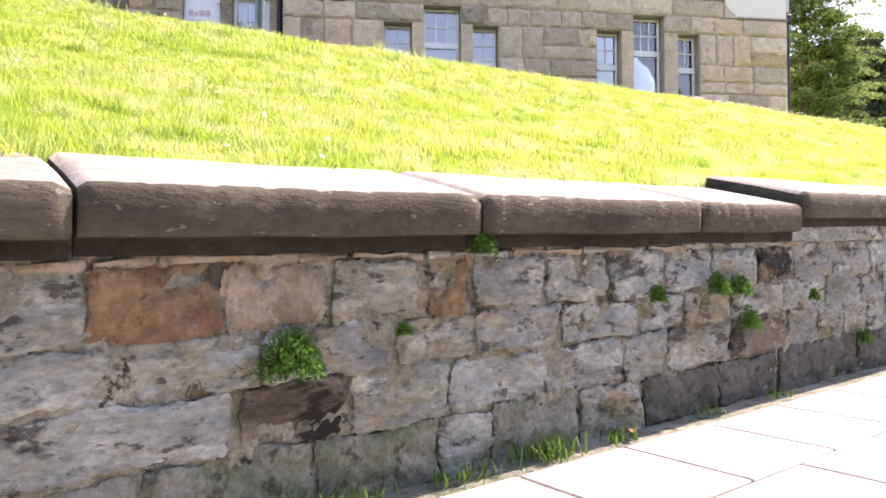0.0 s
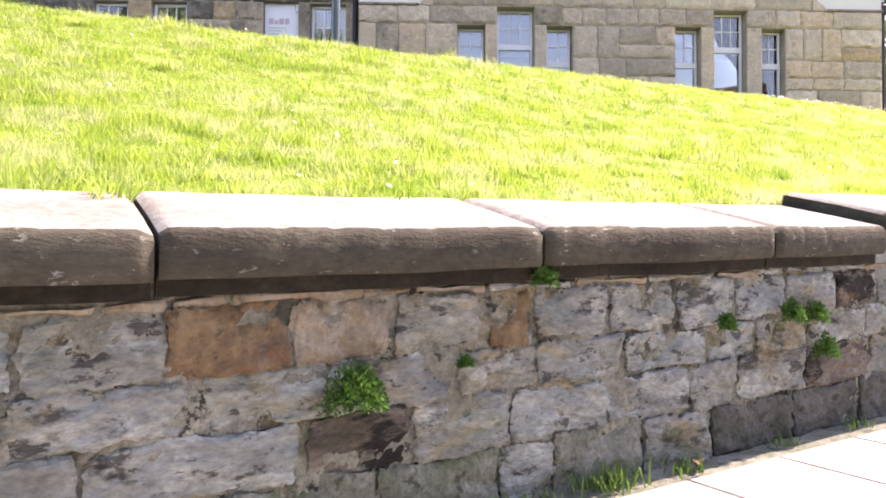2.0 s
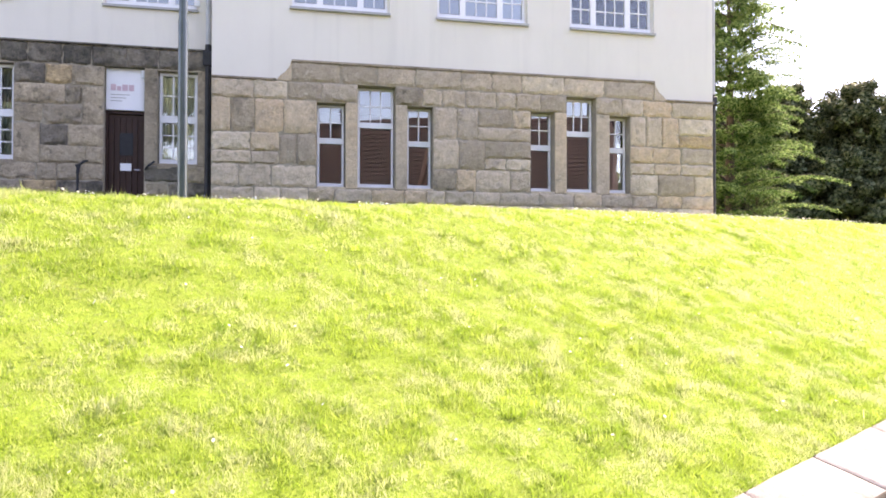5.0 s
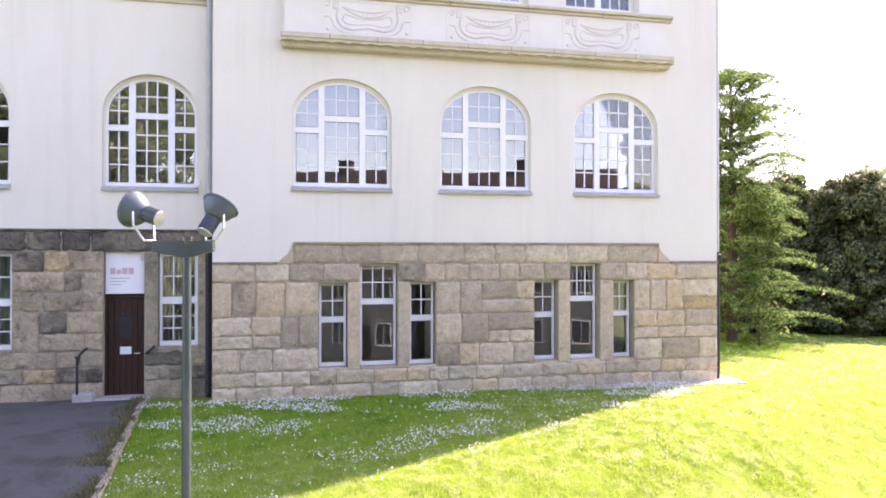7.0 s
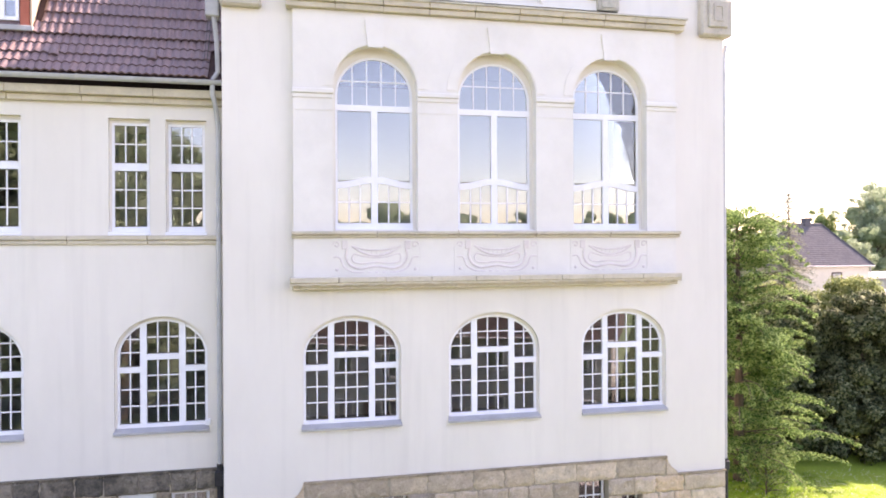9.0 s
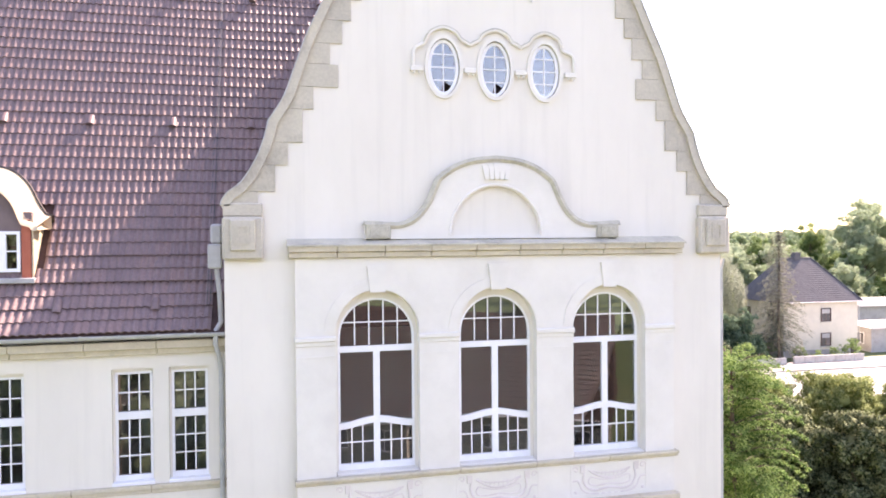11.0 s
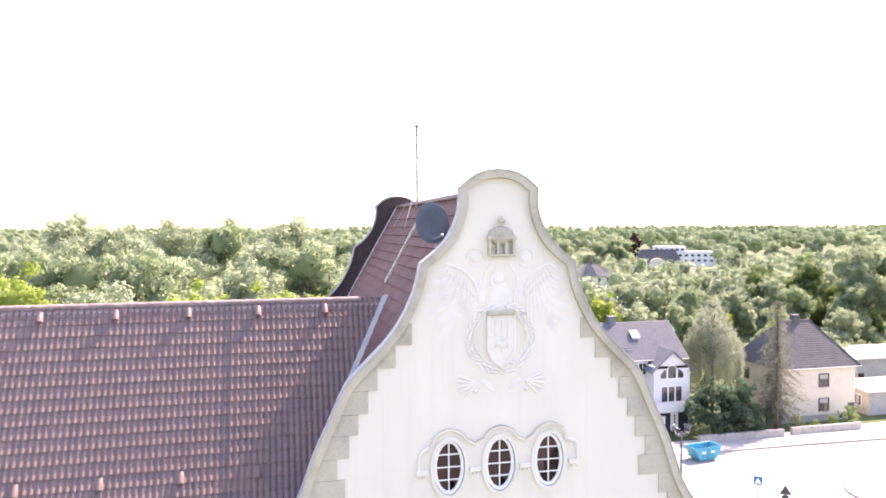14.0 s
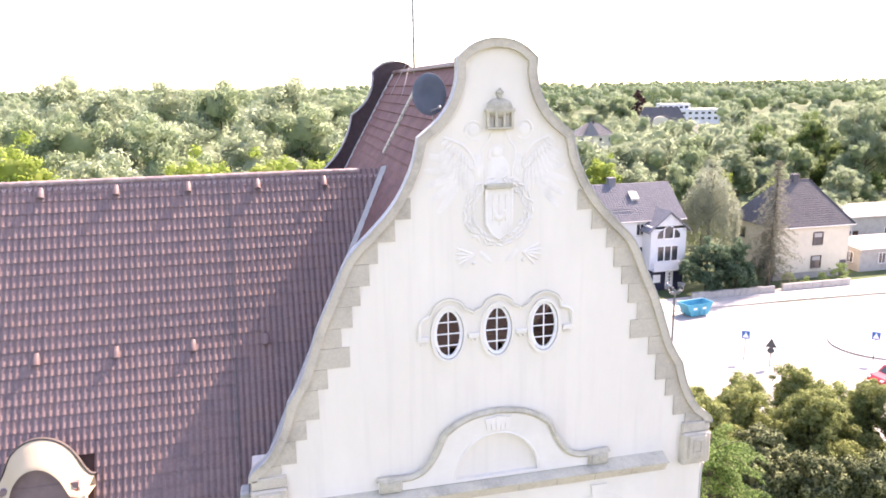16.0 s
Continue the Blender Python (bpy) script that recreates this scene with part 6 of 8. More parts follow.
def soft_mesh(name, pieces, leaf):
    """One mesh of triangles from (corners, faces, normals), shaded as the rounded masses that the leaves form."""
    v, f, n, k = [], [], [], 0
    for a, b, c in pieces:
        v.append(a), f.append(b + k), n.append(c)
        k += len(a)
    me = raw_mesh(name, np.concatenate(v), np.concatenate(f), leaf, 3)
    me.shade_smooth()
    if len(me.vertices) == k:
        me.normals_split_custom_set_from_vertices(np.concatenate(n).tolist())
    return me


def crown_mesh(lobes, clumps, per, size, seed, leaf, k=0.84):
    return soft_mesh("crown", [lumpy(lobes, BALL, seed, k), leaf_tris(clumps, per, size, seed)], leaf)


def trunk_mesh(h, clear, tips, seed):
    g = G()
    g.tube([(0, 0, -0.4), (0.03 * h * 0.1, 0, h * 0.3), (0.0, 0.02 * h, h * 0.6), (0.02 * h, 0, h * 0.86)], 0.03 * h ** 0.9 * 0.62, 8, 0.02 * h * 0.25)
    for x, y, z, rad in tips:
        z0 = max(h * clear * 0.8, z - math.hypot(x, y) * 0.75)
        g.tube([(0, 0, z0), (x * 0.45, y * 0.45, z0 + (z - z0) * 0.6), (x, y, z)], 0.011 * h * 0.55, 6, 0.012)
    return g


def tree(name, label, h, r, leaf, size, per, n, seed, clear=0.22, cone=0.0, droop=0.0, flat=0.8, group="", extra=()):
    """A tree with a tapered trunk, limbs and a crown of leaf clumps, standing at the origin."""
    t = thing(name, label, "tree" if "tree" in name else "shrub", group=group)
    blobs = crown_blobs(h * clear + r * 0.15, h - r * 0.25, r, n, seed, cone) + list(extra)
    part("trunk", trunk_mesh(h, clear, blobs[:: max(1, len(blobs) // 14)], seed), BARK, t, "brown bark trunk and limbs", True)
    v, f = leaf_cloud(blobs, per, size, seed, droop, flat)
    part("crown", raw_mesh("crown", v, f, leaf, 4), leaf, t)
    return t


def wood_tree(name, label, h, r, leaf, size, per, n, seed, clear=0.1, group="", count=10, k=0.22):
    """A broad-crowned tree: lobes of foliage with many small clumps on them."""
    t = thing(name, label, "tree" if "tree" in name else "shrub", group=group)
    lobes, clumps = lobed_crown(h * clear, h, r, n, seed, count)
    part("trunk", trunk_mesh(h, max(clear, 0.08), lobes[2:], seed), BARK, t, "brown bark trunk and limbs", True)
    part("crown", crown_mesh(lobes, clumps, per, size, seed, leaf, k=k), leaf, t)
    return t


def hanging_tree(name, label, h, r, leaf, size, strands, per, seed):
    """A weeping tree: strands of small leaves that hang from arched limbs."""
    t = thing(name, label, "tree")
    q = np.random.default_rng(seed)
    tips, clumps = [], []
    for i in range(strands):
        a, k = q.uniform(0, 2 * math.pi), math.sqrt(q.uniform(0.02, 1.0))
        x, y = r * k * math.cos(a), r * k * math.sin(a)
        top = h * (1 - 0.42 * k * k) * q.uniform(0.86, 1.0)
        end = max(0.8, top - h * q.uniform(0.18, 0.55))
        if i % 12 == 0:
            tips.append((x * 0.8, y * 0.8, top - 0.5, 0.3))
        for z in np.arange(end, top, 0.33):
            clumps.append((x + q.normal() * 0.1 + 0.12 * math.sin(z + a), y + q.normal() * 0.1, z, 0.24 * q.uniform(0.7, 1.3)))
    part("trunk", trunk_mesh(h, 0.2, tips, seed), BARK, t, "pale bark trunk and arched limbs", True)
    part("crown", soft_mesh("crown", [leaf_tris(clumps, per, size, seed, 0.5)], leaf), leaf, t)
    return t


def spruce_tree(name, label, h, r, leaf, size, per, seed):
    """A sparse conifer: whorls of drooping boughs up a straight trunk."""
    t = thing(name, label, "tree")
    q = np.random.default_rng(seed)
    g = G().tube([(0, 0, -0.4), (0, 0, h * 0.5), (0.03, 0, h)], 0.24, 8, 0.03)
    clumps = []
    for i in range(34):
        u = i / 33
        z = h * (0.10 + 0.89 * u)
        for j in range(8):
            a = j * 0.785 + i * 0.5 + q.uniform(-0.25, 0.25)
            reach = r * (0.12 + 0.88 * (1 - u) ** 0.75) * q.uniform(0.42, 1.18) * (0.75 if u < 0.08 else 1.0)
            line = [(reach * w * math.cos(a), reach * w * math.sin(a), z + 0.25 * reach * w - 0.5 * reach * w * w) for w in (0, 0.3, 0.6, 0.85, 1.0)]
            if j % 2 == 0:
                g.tube(line, 0.03, 4, 0.01)
            for w in np.linspace(0.2, 1.0, max(3, int(reach / 0.28))):
                zz = z + 0.25 * reach * w - 0.5 * reach * w * w
                clumps.append((reach * w * math.cos(a) + q.normal() * 0.08, reach * w * math.sin(a) + q.normal() * 0.08, zz - 0.12, 0.26 * q.uniform(0.7, 1.2)))
    part("trunk", g, BARK, t, "straight grey-brown trunk with boughs", True)
    part("crown", soft_mesh("crown", [leaf_tris(clumps, per, size, seed, 0.4)], leaf), leaf, t)
    return t


def stand(ob, x, y, k=1.0, turn=0.0, z=None):
    ob.matrix_basis = Matrix.Translation((x, y, float(ground_z(np.array(x), np.array(y))) if z is None else z)) @ Matrix.Rotation(turn, 4, "Z") @ Matrix.Scale(k, 4)
    return ob


def again(ob, x, y, k=1.0, turn=0.0, z=None):
    z = float(ground_z(np.array(x), np.array(y))) if z is None else z
    c = copy_thing(ob, Matrix.Identity(4))
    c.matrix_basis = Matrix.Translation((x, y, z)) @ Matrix.Rotation(turn, 4, "Z") @ Matrix.Scale(k, 4)
    return c


# the tree beside the building, with long drooping sprays
def fan_tree(name, label, h, r, leaf, size, per, seed):
    """A tree with long arched boughs that carry flat, layered sprays with drooping tips."""
    t = thing(name, label, "tree")
    q = np.random.default_rng(seed)
    g = G().tube([(0, 0, -0.4), (0.05, 0, h * 0.5), (0.0, 0.05, h * 0.97)], 0.22, 8, 0.03)
    clumps = []
    for i in range(22):
        u = i / 21
        for j in range(6):
            z = h * (0.04 + 0.88 * u + q.uniform(-0.03, 0.03))
            a = j * 1.05 + i * 0.37 + q.uniform(-0.3, 0.3)
            reach = r * (0.42 + 0.58 * (1 - u) ** 0.55) * q.uniform(0.55, 1.12)
            rise = q.uniform(0.15, 0.5) + 0.5 * u * u
            at = lambda w: z + reach * (rise * w - (rise * 0.75 + 0.03) * w * w * w)
            if j % 2 == 0:
                g.tube([(reach * w * math.cos(a), reach * w * math.sin(a), at(w)) for w in (0, 0.35, 0.7, 1.0)], 0.035, 5, 0.008)
            for w in np.linspace(0.22, 1.0, max(4, int(reach / 0.20))):
                side = 0.30 * reach * (1.05 - w) * (0.3 + 0.7 * math.sin(3.1 * w))
                for e in (-1, -0.5, 0, 0.5, 1):
                    k = e * side * q.uniform(0.7, 1.0)
                    x, y = reach * w * math.cos(a) - k * math.sin(a), reach * w * math.sin(a) + k * math.cos(a)
                    clumps.append((x, y, at(w) - 0.10 * abs(e) - 0.06, 0.17 * q.uniform(0.7, 1.3) * (1.25 - 0.6 * w)))
    part("trunk", g, BARK, t, "brown trunk with arched boughs", True)
    mass = lobed_crown(h * 0.30, h, r * 0.68, 330, seed, 14)[1]
    v, f, _ = leaf_tris(clumps, per, size, seed, 0.6, 1.3, 0.35)
    v2, f2, _ = leaf_tris(mass, 900, size, seed + 1, 0.6, 1.0, 0.5)
    v, f = np.concatenate([v, v2]), np.concatenate([f, f2 + len(v)])
    part("crown", raw_mesh("crown", v, f, leaf, 3), leaf, t)
    return t


near_tree = fan_tree("tree", "broad light green tree with drooping branches beside the building", 10.7, 3.8, LEAF_FAN, 0.055, 430, 21)
stand(near_tree, 16.6, 24.2, 1.0)

shrub = wood_tree("evergreen_shrub", "dense dark evergreen shrub in the grove", 8.0, 2.7, LEAF_DARK, 0.075, 1500, 560, 5, 0.0, "grove shrubs", 12, 0.3)
stand(shrub, 21.6, 27.6, 0.98, z=2.8)
shrub2 = wood_tree("evergreen_shrub", "dense green shrub with lighter shoots in the grove", 7.6, 2.8, LEAF_OLIVE, 0.07, 1500, 560, 6, 0.0, "grove shrubs", 12, 0.3)
stand(shrub2, 28.8, 32.2, 1.0)
for i, (x, y, k) in enumerate(((24.4, 26.6, 0.91), (27.4, 26.2, 0.90), (30.4, 26.8, 0.91), (33.2, 28.5, 0.88), (23.6, 30.2, 0.90), (19.6, 28.6, 0.85), (36.0, 30.5, 0.86))):
    again(shrub, x, y, k * 1.1, i * 1.3, z=2.7)
for i, (x, y, k) in enumerate(((25.6, 34.4, 1.0), (31.8, 34.2, 0.97), (28.4, 37.6, 0.92), (32.6, 38.6, 0.9), (22.6, 34.0, 1.0), (25.0, 38.6, 0.8), (35.5, 34.6, 0.9), (38.6, 33.4, 0.85), (41.6, 31.6, 0.85), (44.6, 30.2, 0.8), (39.6, 29.6, 0.85))):
    again(shrub2, x, y, k * 1.05, i * 1.1 + 0.4, z=2.9)
low = tree("low_shrub", "low dark leafy shrub at the foot of the tree", 1.9, 0.95, LEAF, 0.045, 800, 26, 9, 0.05, 0, 0, 0.8)
stand(low, 16.6, 22.6, 1.0)

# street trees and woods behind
broad = wood_tree("broadleaf_tree", "tall leafy green tree in the wood behind the roofs", 20.0, 6.4, LEAF_HAZED, 0.15, 250, 300, 11, 0.06, "wood trees", 12, 0.55)
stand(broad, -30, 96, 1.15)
broad2 = wood_tree("broadleaf_tree", "rounded green tree in the wood behind the roofs", 18.0, 6.6, LEAF_HAZED2, 0.15, 250, 300, 12, 0.06, "wood trees", 11, 0.55)
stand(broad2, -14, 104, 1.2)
bright = wood_tree("broadleaf_tree", "bright yellow-green tree behind the roofs", 17.0, 4.8, LEAF_BRIGHT, 0.13, 300, 250, 13, 0.06, "wood trees", 10, 0.5)
stand(bright, -19.5, 60, 1.3)
willow = hanging_tree("willow_tree", "pale grey-green weeping willow beside the street", 15.6, 3.9, LEAF_GREY, 0.085, 420, 170, 14)
stand(willow, 55.2, 83.0, 1.0)
spruce = spruce_tree("spruce_tree", "sparse grey-green spruce before the beige house", 15.9, 3.9, LEAF_SPRUCE, 0.10, 180, 15)
stand(spruce, 59.2, 75.6, 1.0)
yew = wood_tree("dark_shrub", "large dark green shrub beside the street", 7.3, 3.2, LEAF_YEW, 0.13, 330, 200, 16, 0.0)
stand(yew, 49.6, 74.6, 0.95)
again(yew, 53.6, 74.4, 0.9, 1.0)
again(yew, 56.4, 78.5, 0.7, 2.0)
copper = wood_tree("copper_beech_tree", "dark copper-leaved tree among the houses", 22.0, 6.5, LEAF_PURPLE, 0.3, 130, 150, 17, 0.08)
stand(copper, 209.5, 392.0, 0.95)
oak = wood_tree("broadleaf_tree", "dense dark green tree behind the houses", 18.0, 6.2, LEAF, 0.15, 200, 260, 19, 0.05, "wood trees", 13, 0.5)
stand(oak, 120.0, 142.0, 1.0)
q = np.random.default_rng(5)
spots = [(broad, -44, 92, 1.14), (broad2, -37, 84, 1.16), (broad, -22, 88, 1.16), (broad2, -4, 92, 1.18), (broad, 3, 99, 1.22), (broad, -8, 118, 1.36), (broad2, -26, 122, 1.45),
         (broad, -48, 126, 1.36), (broad2, 12, 104, 1.22), (broad, 22, 112, 1.28), (broad2, 2, 136, 1.5), (broad, -62, 110, 1.3), (broad2, -18, 140, 1.5), (broad, 14, 144, 1.15), (broad2, -38, 146, 1.52),
         (bright, -28, 62, 1.12), (bright, -7.5, 66, 1.12), (bright, -1, 70, 1.08), (bright, 5.2, 66, 1.08), (bright, 9.5, 70, 1.16), (broad2, -14, 62, 1.14), (broad, 16, 82, 1.06), (broad2, 25, 90, 1.1),
         (bright, -36, 66, 1.18), (broad2, -30, 70, 1.2), (broad, -12, 78, 1.12), (broad2, 9, 82, 1.12)]
spots += [(broad, 78, 124, 1.16), (broad2, 90, 128, 1.2), (broad, 101, 124, 1.22), (broad, 110, 118, 1.2), (broad2, 118, 124, 1.25), (broad, 70, 116, 1.02), (broad2, 60, 112, 1.0), (bright, 52, 104, 0.95),
          (broad2, 45, 100, 0.92), (bright, 57, 96, 0.86), (broad, 38, 104, 1.0), (broad2, 31, 96, 0.98), (broad, 62, 132, 1.1), (broad, 84, 108, 1.02), (broad2, 97, 106, 1.05), (broad, 104, 100, 1.0),
          (bright, 72, 92, 0.62), (broad2, 80, 92, 0.5), (bright, 62, 95, 0.55), (bright, 66, 100, 0.7), (broad2, 49, 92, 0.8), (bright, 44, 92, 0.9), (oak, 39, 93, 0.75), (broad, 128, 134, 1.25), (broad2, 108, 140, 1.3), (broad, 92, 146, 1.25), (broad2, 76, 150, 1.15), (broad, 40, 120, 1.05), (broad2, 52, 128, 1.05), (bright, 66, 140, 1.0)]
for i, (ob, x, y, k) in enumerate(spots):
    again(ob, x, y, k * q.uniform(0.95, 1.04) * (0.62 if 28 < x < 118 and y > 95 else 1.07 if ob is bright else 1.0), i * 1.7, 3.4 - (1.5 if 28 < x < 118 and y > 95 else 0.0))
for i, (ob, x, y, k) in enumerate(((oak, 128, 137, 1.02), (oak, 138, 138, 1.0), (oak, 112, 150, 0.92), (broad2, 124, 163, 1.04), (broad, 128, 190, 0.68), (bright, 122, 196, 0.62), (broad2, 87, 157, 0.66), (broad, 96, 168, 0.62),
                                  (broad2, 69, 144, 0.6), (bright, 84, 122, 0.55), (broad, 90, 126, 0.5), (broad2, 78, 116, 0.5), (broad, 118, 152, 0.55), (broad2, 122, 330, 1.2), (broad2, 134, 322, 1.18), (broad, 157, 312, 1.1), (broad2, 150, 318, 1.14), (broad, 172, 330, 1.0), (broad, 98, 262, 0.85), (broad2, 88, 250, 0.75),
                                  (broad, 236, 330, 0.6), (broad2, 222, 310, 0.55), (broad, 182, 300, 0.5), (broad2, 168, 290, 0.52), (broad, 250, 350, 0.95), (broad2, 270, 345, 1.0))):
    again(ob, x, y, k, i * 2.3, 3.5 - 1.8 * k)
# bushes before the beige house
bush = tree("garden_bush", "rounded green garden bush", 2.3, 1.2, LEAF, 0.1, 240, 26, 18, 0.02, group="garden bushes")
stand(bush, 68.6, 74.4, 1.1, z=3.6)
for x, y, k in ((61.2, 74.4, 0.8), (63.0, 73.6, 0.6), (65.8, 74.0, 0.7), (58.4, 76.5, 0.9)):
    again(bush, x, y, k, x, z=3.6)

# far woods to the horizon: countless crowns
q = np.random.default_rng(31)
fv = []
for i in range(3300):
    y = 150 + 2300 * q.uniform(0, 1) ** 2.0
    x = y * q.uniform(-0.75, 1.25) + q.uniform(-20, 20)
    if i >= 3000:
        x, y = q.uniform(-260, 300), -75 - 260 * q.uniform(0, 1) ** 1.5
    if 150 < y < 440 and 0.25 * y < x < 1.1 * y and q.uniform() < 0.45:
        continue
    if (0.42 < x / y < 0.51 and 165 < y < 262) or (0.53 < x / y < 0.68 and 262 < y < 420):
        continue
    rad = q.uniform(4.5, 8.0) * (1 + max(y, 0) / 1500)
    top = 3.5 + q.uniform(13, 21) + max(y, 0) * 0.006 - (7.0 if x > 0.25 * y and 0 < y < 440 else 0.0)
    near = y < 420
    cs = [(x + q.normal() * rad * 0.42, y + q.normal() * rad * 0.42, top - rad * q.uniform(0.4, 1.3), rad * q.uniform(0.36, 0.6)) for _ in range(7 if near else 5)]
    fv.append(lumpy(cs, BALL_SMALL, int(i), 0.58 if near else 0.7))
    if y > 0:
        fv.append(leaf_tris(cs, (125.0 if near else 26.0) * 9 / rad ** 2, rad * (0.037 if near else 0.055), int(i)))
woods = part("far_woods", soft_mesh("far_woods", fv, LEAF_HAZED2), LEAF_HAZED2)
tagged(woods, "green woods that reach the horizon, with haze put into their leaf colour", "woods", kind="stuff")

# ---- houses ----
PALE_WALL = surface("beige_render", (0.59, 0.545, 0.44), (0.64, 0.59, 0.48), 1.5, 0.9, (0.52, 0.48, 0.39), 0.6, 0.4)
WHITE_WALL = surface("white_render", (0.605, 0.620, 0.636), (0.647, 0.663, 0.679), 1.5, 0.9, (0.521, 0.535, 0.550), 0.6, 0.4)
DARK_ROOF = surface("grey_roof_tiles", (0.085, 0.084, 0.090), (0.120, 0.118, 0.124), 3.0, 0.85, (0.07, 0.068, 0.074), 0.8, 0.5)
SLATE_ROOF = surface("slate_roof_tiles", (0.125, 0.135, 0.155), (0.170, 0.180, 0.200), 3.0, 0.7, (0.11, 0.12, 0.14), 0.8, 0.5)
RED_ROOF = surface("red_roof_tiles", (0.050, 0.036, 0.032), (0.085, 0.058, 0.050), 3.0, 0.8, (0.035, 0.028, 0.026), 0.8, 0.5)
DARK_GLASS = surface("dark_window_glass", (0.03, 0.035, 0.04), (0.045, 0.05, 0.055), 2.0, 0.08, None, bump=0.0, spec=0.8)


def house(name, label, m, w, d, eaves, ridge, wall, roofing, hip=0.0, storeys=2, cols=3, chimney=True, rows=True, z0=-1.5, entrance=True, frames=None, front=None, ribs=0, stack=None):
    """A house w wide and d deep with its front towards -y; hip: how far the ridge ends stand in."""
    h = thing(name, label, "house", m)
    part("wall", G().box(0, w, 0, d, z0, eaves), wall, h)
    o = 0.45
    v = [(-o, -o, eaves - 0.15), (w + o, -o, eaves - 0.15), (w + o, d + o, eaves - 0.15), (-o, d + o, eaves - 0.15)]
    e = 0.0 if not hip else hip
    v += [(-o + (e if hip else 0), d / 2, ridge), (w + o - (e if hip else 0), d / 2, ridge)]
    g = G().add(v, [(0, 1, 5, 4), (2, 3, 4, 5), (1, 2, 5), (3, 0, 4), (0, 3, 2, 1)])
    rf = part("roof", g, roofing, h)
    if rows:
        rr = G()
        n = 22
        for i in range(1, n):
            t = i / n
            a = Vector(v[0]).lerp(Vector(v[4]), t)
            b = Vector(v[1]).lerp(Vector(v[5]), t)
            rr.tube([a + Vector((0, 0, 0.02)), b + Vector((0, 0, 0.02))], 0.03, 4, caps=False)
        part("roofing_relief", rr, roofing, rf, kind="stuff")
    if hip:
        hp = G()
        for a, b in ((0, 4), (1, 5), (4, 5)):
            hp.tube([Vector(v[a]) + Vector((0, 0, 0.03)), Vector(v[b]) + Vector((0, 0, 0.03))], 0.11, 6)
        part("ridge_cap", hp, roofing, rf)
    part("gutter", G().tube([(-o, -o - 0.05, eaves - 0.12), (w + o, -o - 0.05, eaves - 0.12)], 0.07, 6), ZINC, rf)
    if chimney:
        part("chimney", G().box(w * 0.47, w * 0.47 + 0.9, d * 0.5 - 0.3, d * 0.5 + 0.5, ridge - 1.0, ridge + 0.7, 0.03).box(w * 0.47 - 0.06, w * 0.47 + 0.96, d * 0.5 - 0.36, d * 0.5 + 0.56, ridge + 0.7, ridge + 0.8, 0.02), stack or RED_ROOF, rf)
    for i in range(ribs):
        u = (i + 0.5) / ribs
        part("roof_rib", G().tube([Vector(v[0]).lerp(Vector(v[1]), u) + Vector((0, 0, 0.03)), Vector(v[4]).lerp(Vector(v[5]), u) + Vector((0, 0, 0.03))], 0.035, 4, caps=False), roofing, rf)

    def win(x, z, ww, hh, side=None):
        f = G().prism([rect(x - ww / 2 - 0.06, z - 0.06, x + ww / 2 + 0.06, z + hh + 0.06), rect(x - ww / 2, z, x + ww / 2, z + hh)], -0.05, 0.06)
        f.box(x - 0.03, x + 0.03, -0.04, 0.05, z, z + hh)
        pane = G().box(x - ww / 2, x + ww / 2, -0.02, 0.02, z, z + hh)
        sill = G().box(x - ww / 2 - 0.1, x + ww / 2 + 0.1, -0.14, 0.02, z - 0.14, z - 0.065)
        if side is not None:
            for k in (f, pane, sill):
                k.v = [(y_, side - x_, z_) for x_, y_, z_ in k.v]
        wobj = part("window", f, frames or WHITE_PAINT, h)
        part("pane", pane, DARK_GLASS, wobj)
        part("sill", sill, CONCRETE, wobj)

    sh = eaves / storeys
    for x, z, ww, hh in front if front is not None else [(w * (c + 0.5) / cols, k * sh + 0.95, 1.0, 1.35) for k in range(storeys) for c in range(cols)]:
        win(x, z, ww, hh)
    for s in range(storeys):
        for c in range(2):
            win(d * (c + 0.5) / 2, s * sh + 0.95, 1.0, 1.35, d)
    if entrance:
        part("door", G().box(w * 0.5 / cols + 0.9, w * 0.5 / cols + 1.9, -0.05, 0.03, 0, 2.1), DOOR_WOOD, h)
    return h


BROWN_FRAME = surface("brown_window_frame", (0.085, 0.055, 0.045), (0.11, 0.07, 0.055), 5.0, 0.6, None, bump=0.1)
GREY_BASE = surface("grey_base_render", (0.30, 0.29, 0.27), (0.36, 0.35, 0.33), 2.0, 0.9, (0.24, 0.23, 0.21), 0.8, 0.4)
VILLA_ROOF = surface("weathered_villa_roof", (0.16, 0.158, 0.155), (0.21, 0.206, 0.20), 2.0, 0.85, (0.13, 0.127, 0.125), 0.8, 0.5)
NAVY = surface("navy_cladding", (0.022, 0.024, 0.045), (0.03, 0.033, 0.06), 3.0, 0.6, None, bump=0.1)
beige = house("house", "two-storey beige house with a dark hipped roof and brown windows", pose(61.3, 77.4, 3.5), 11.0, 9.2, 6.9, 12.2, PALE_WALL, DARK_ROOF, 3.6, 2, 1, entrance=False, frames=BROWN_FRAME, front=[(6.2, 4.35, 1.25, 1.6), (6.2, 1.25, 1.25, 1.55)], ribs=0, stack=DARK_ROOF)
part("base", G().box(-0.04, 11.04, -0.05, 9.2, -1.5, 0.75, 0.01), GREY_BASE, beige, "grey rendered base")
for z in (4.35, 1.25):
    part("roller_blind", G().box(5.62, 6.78, -0.045, -0.01, z + 0.95, z + 1.5), CONCRETE, beige, "half-lowered grey blind")
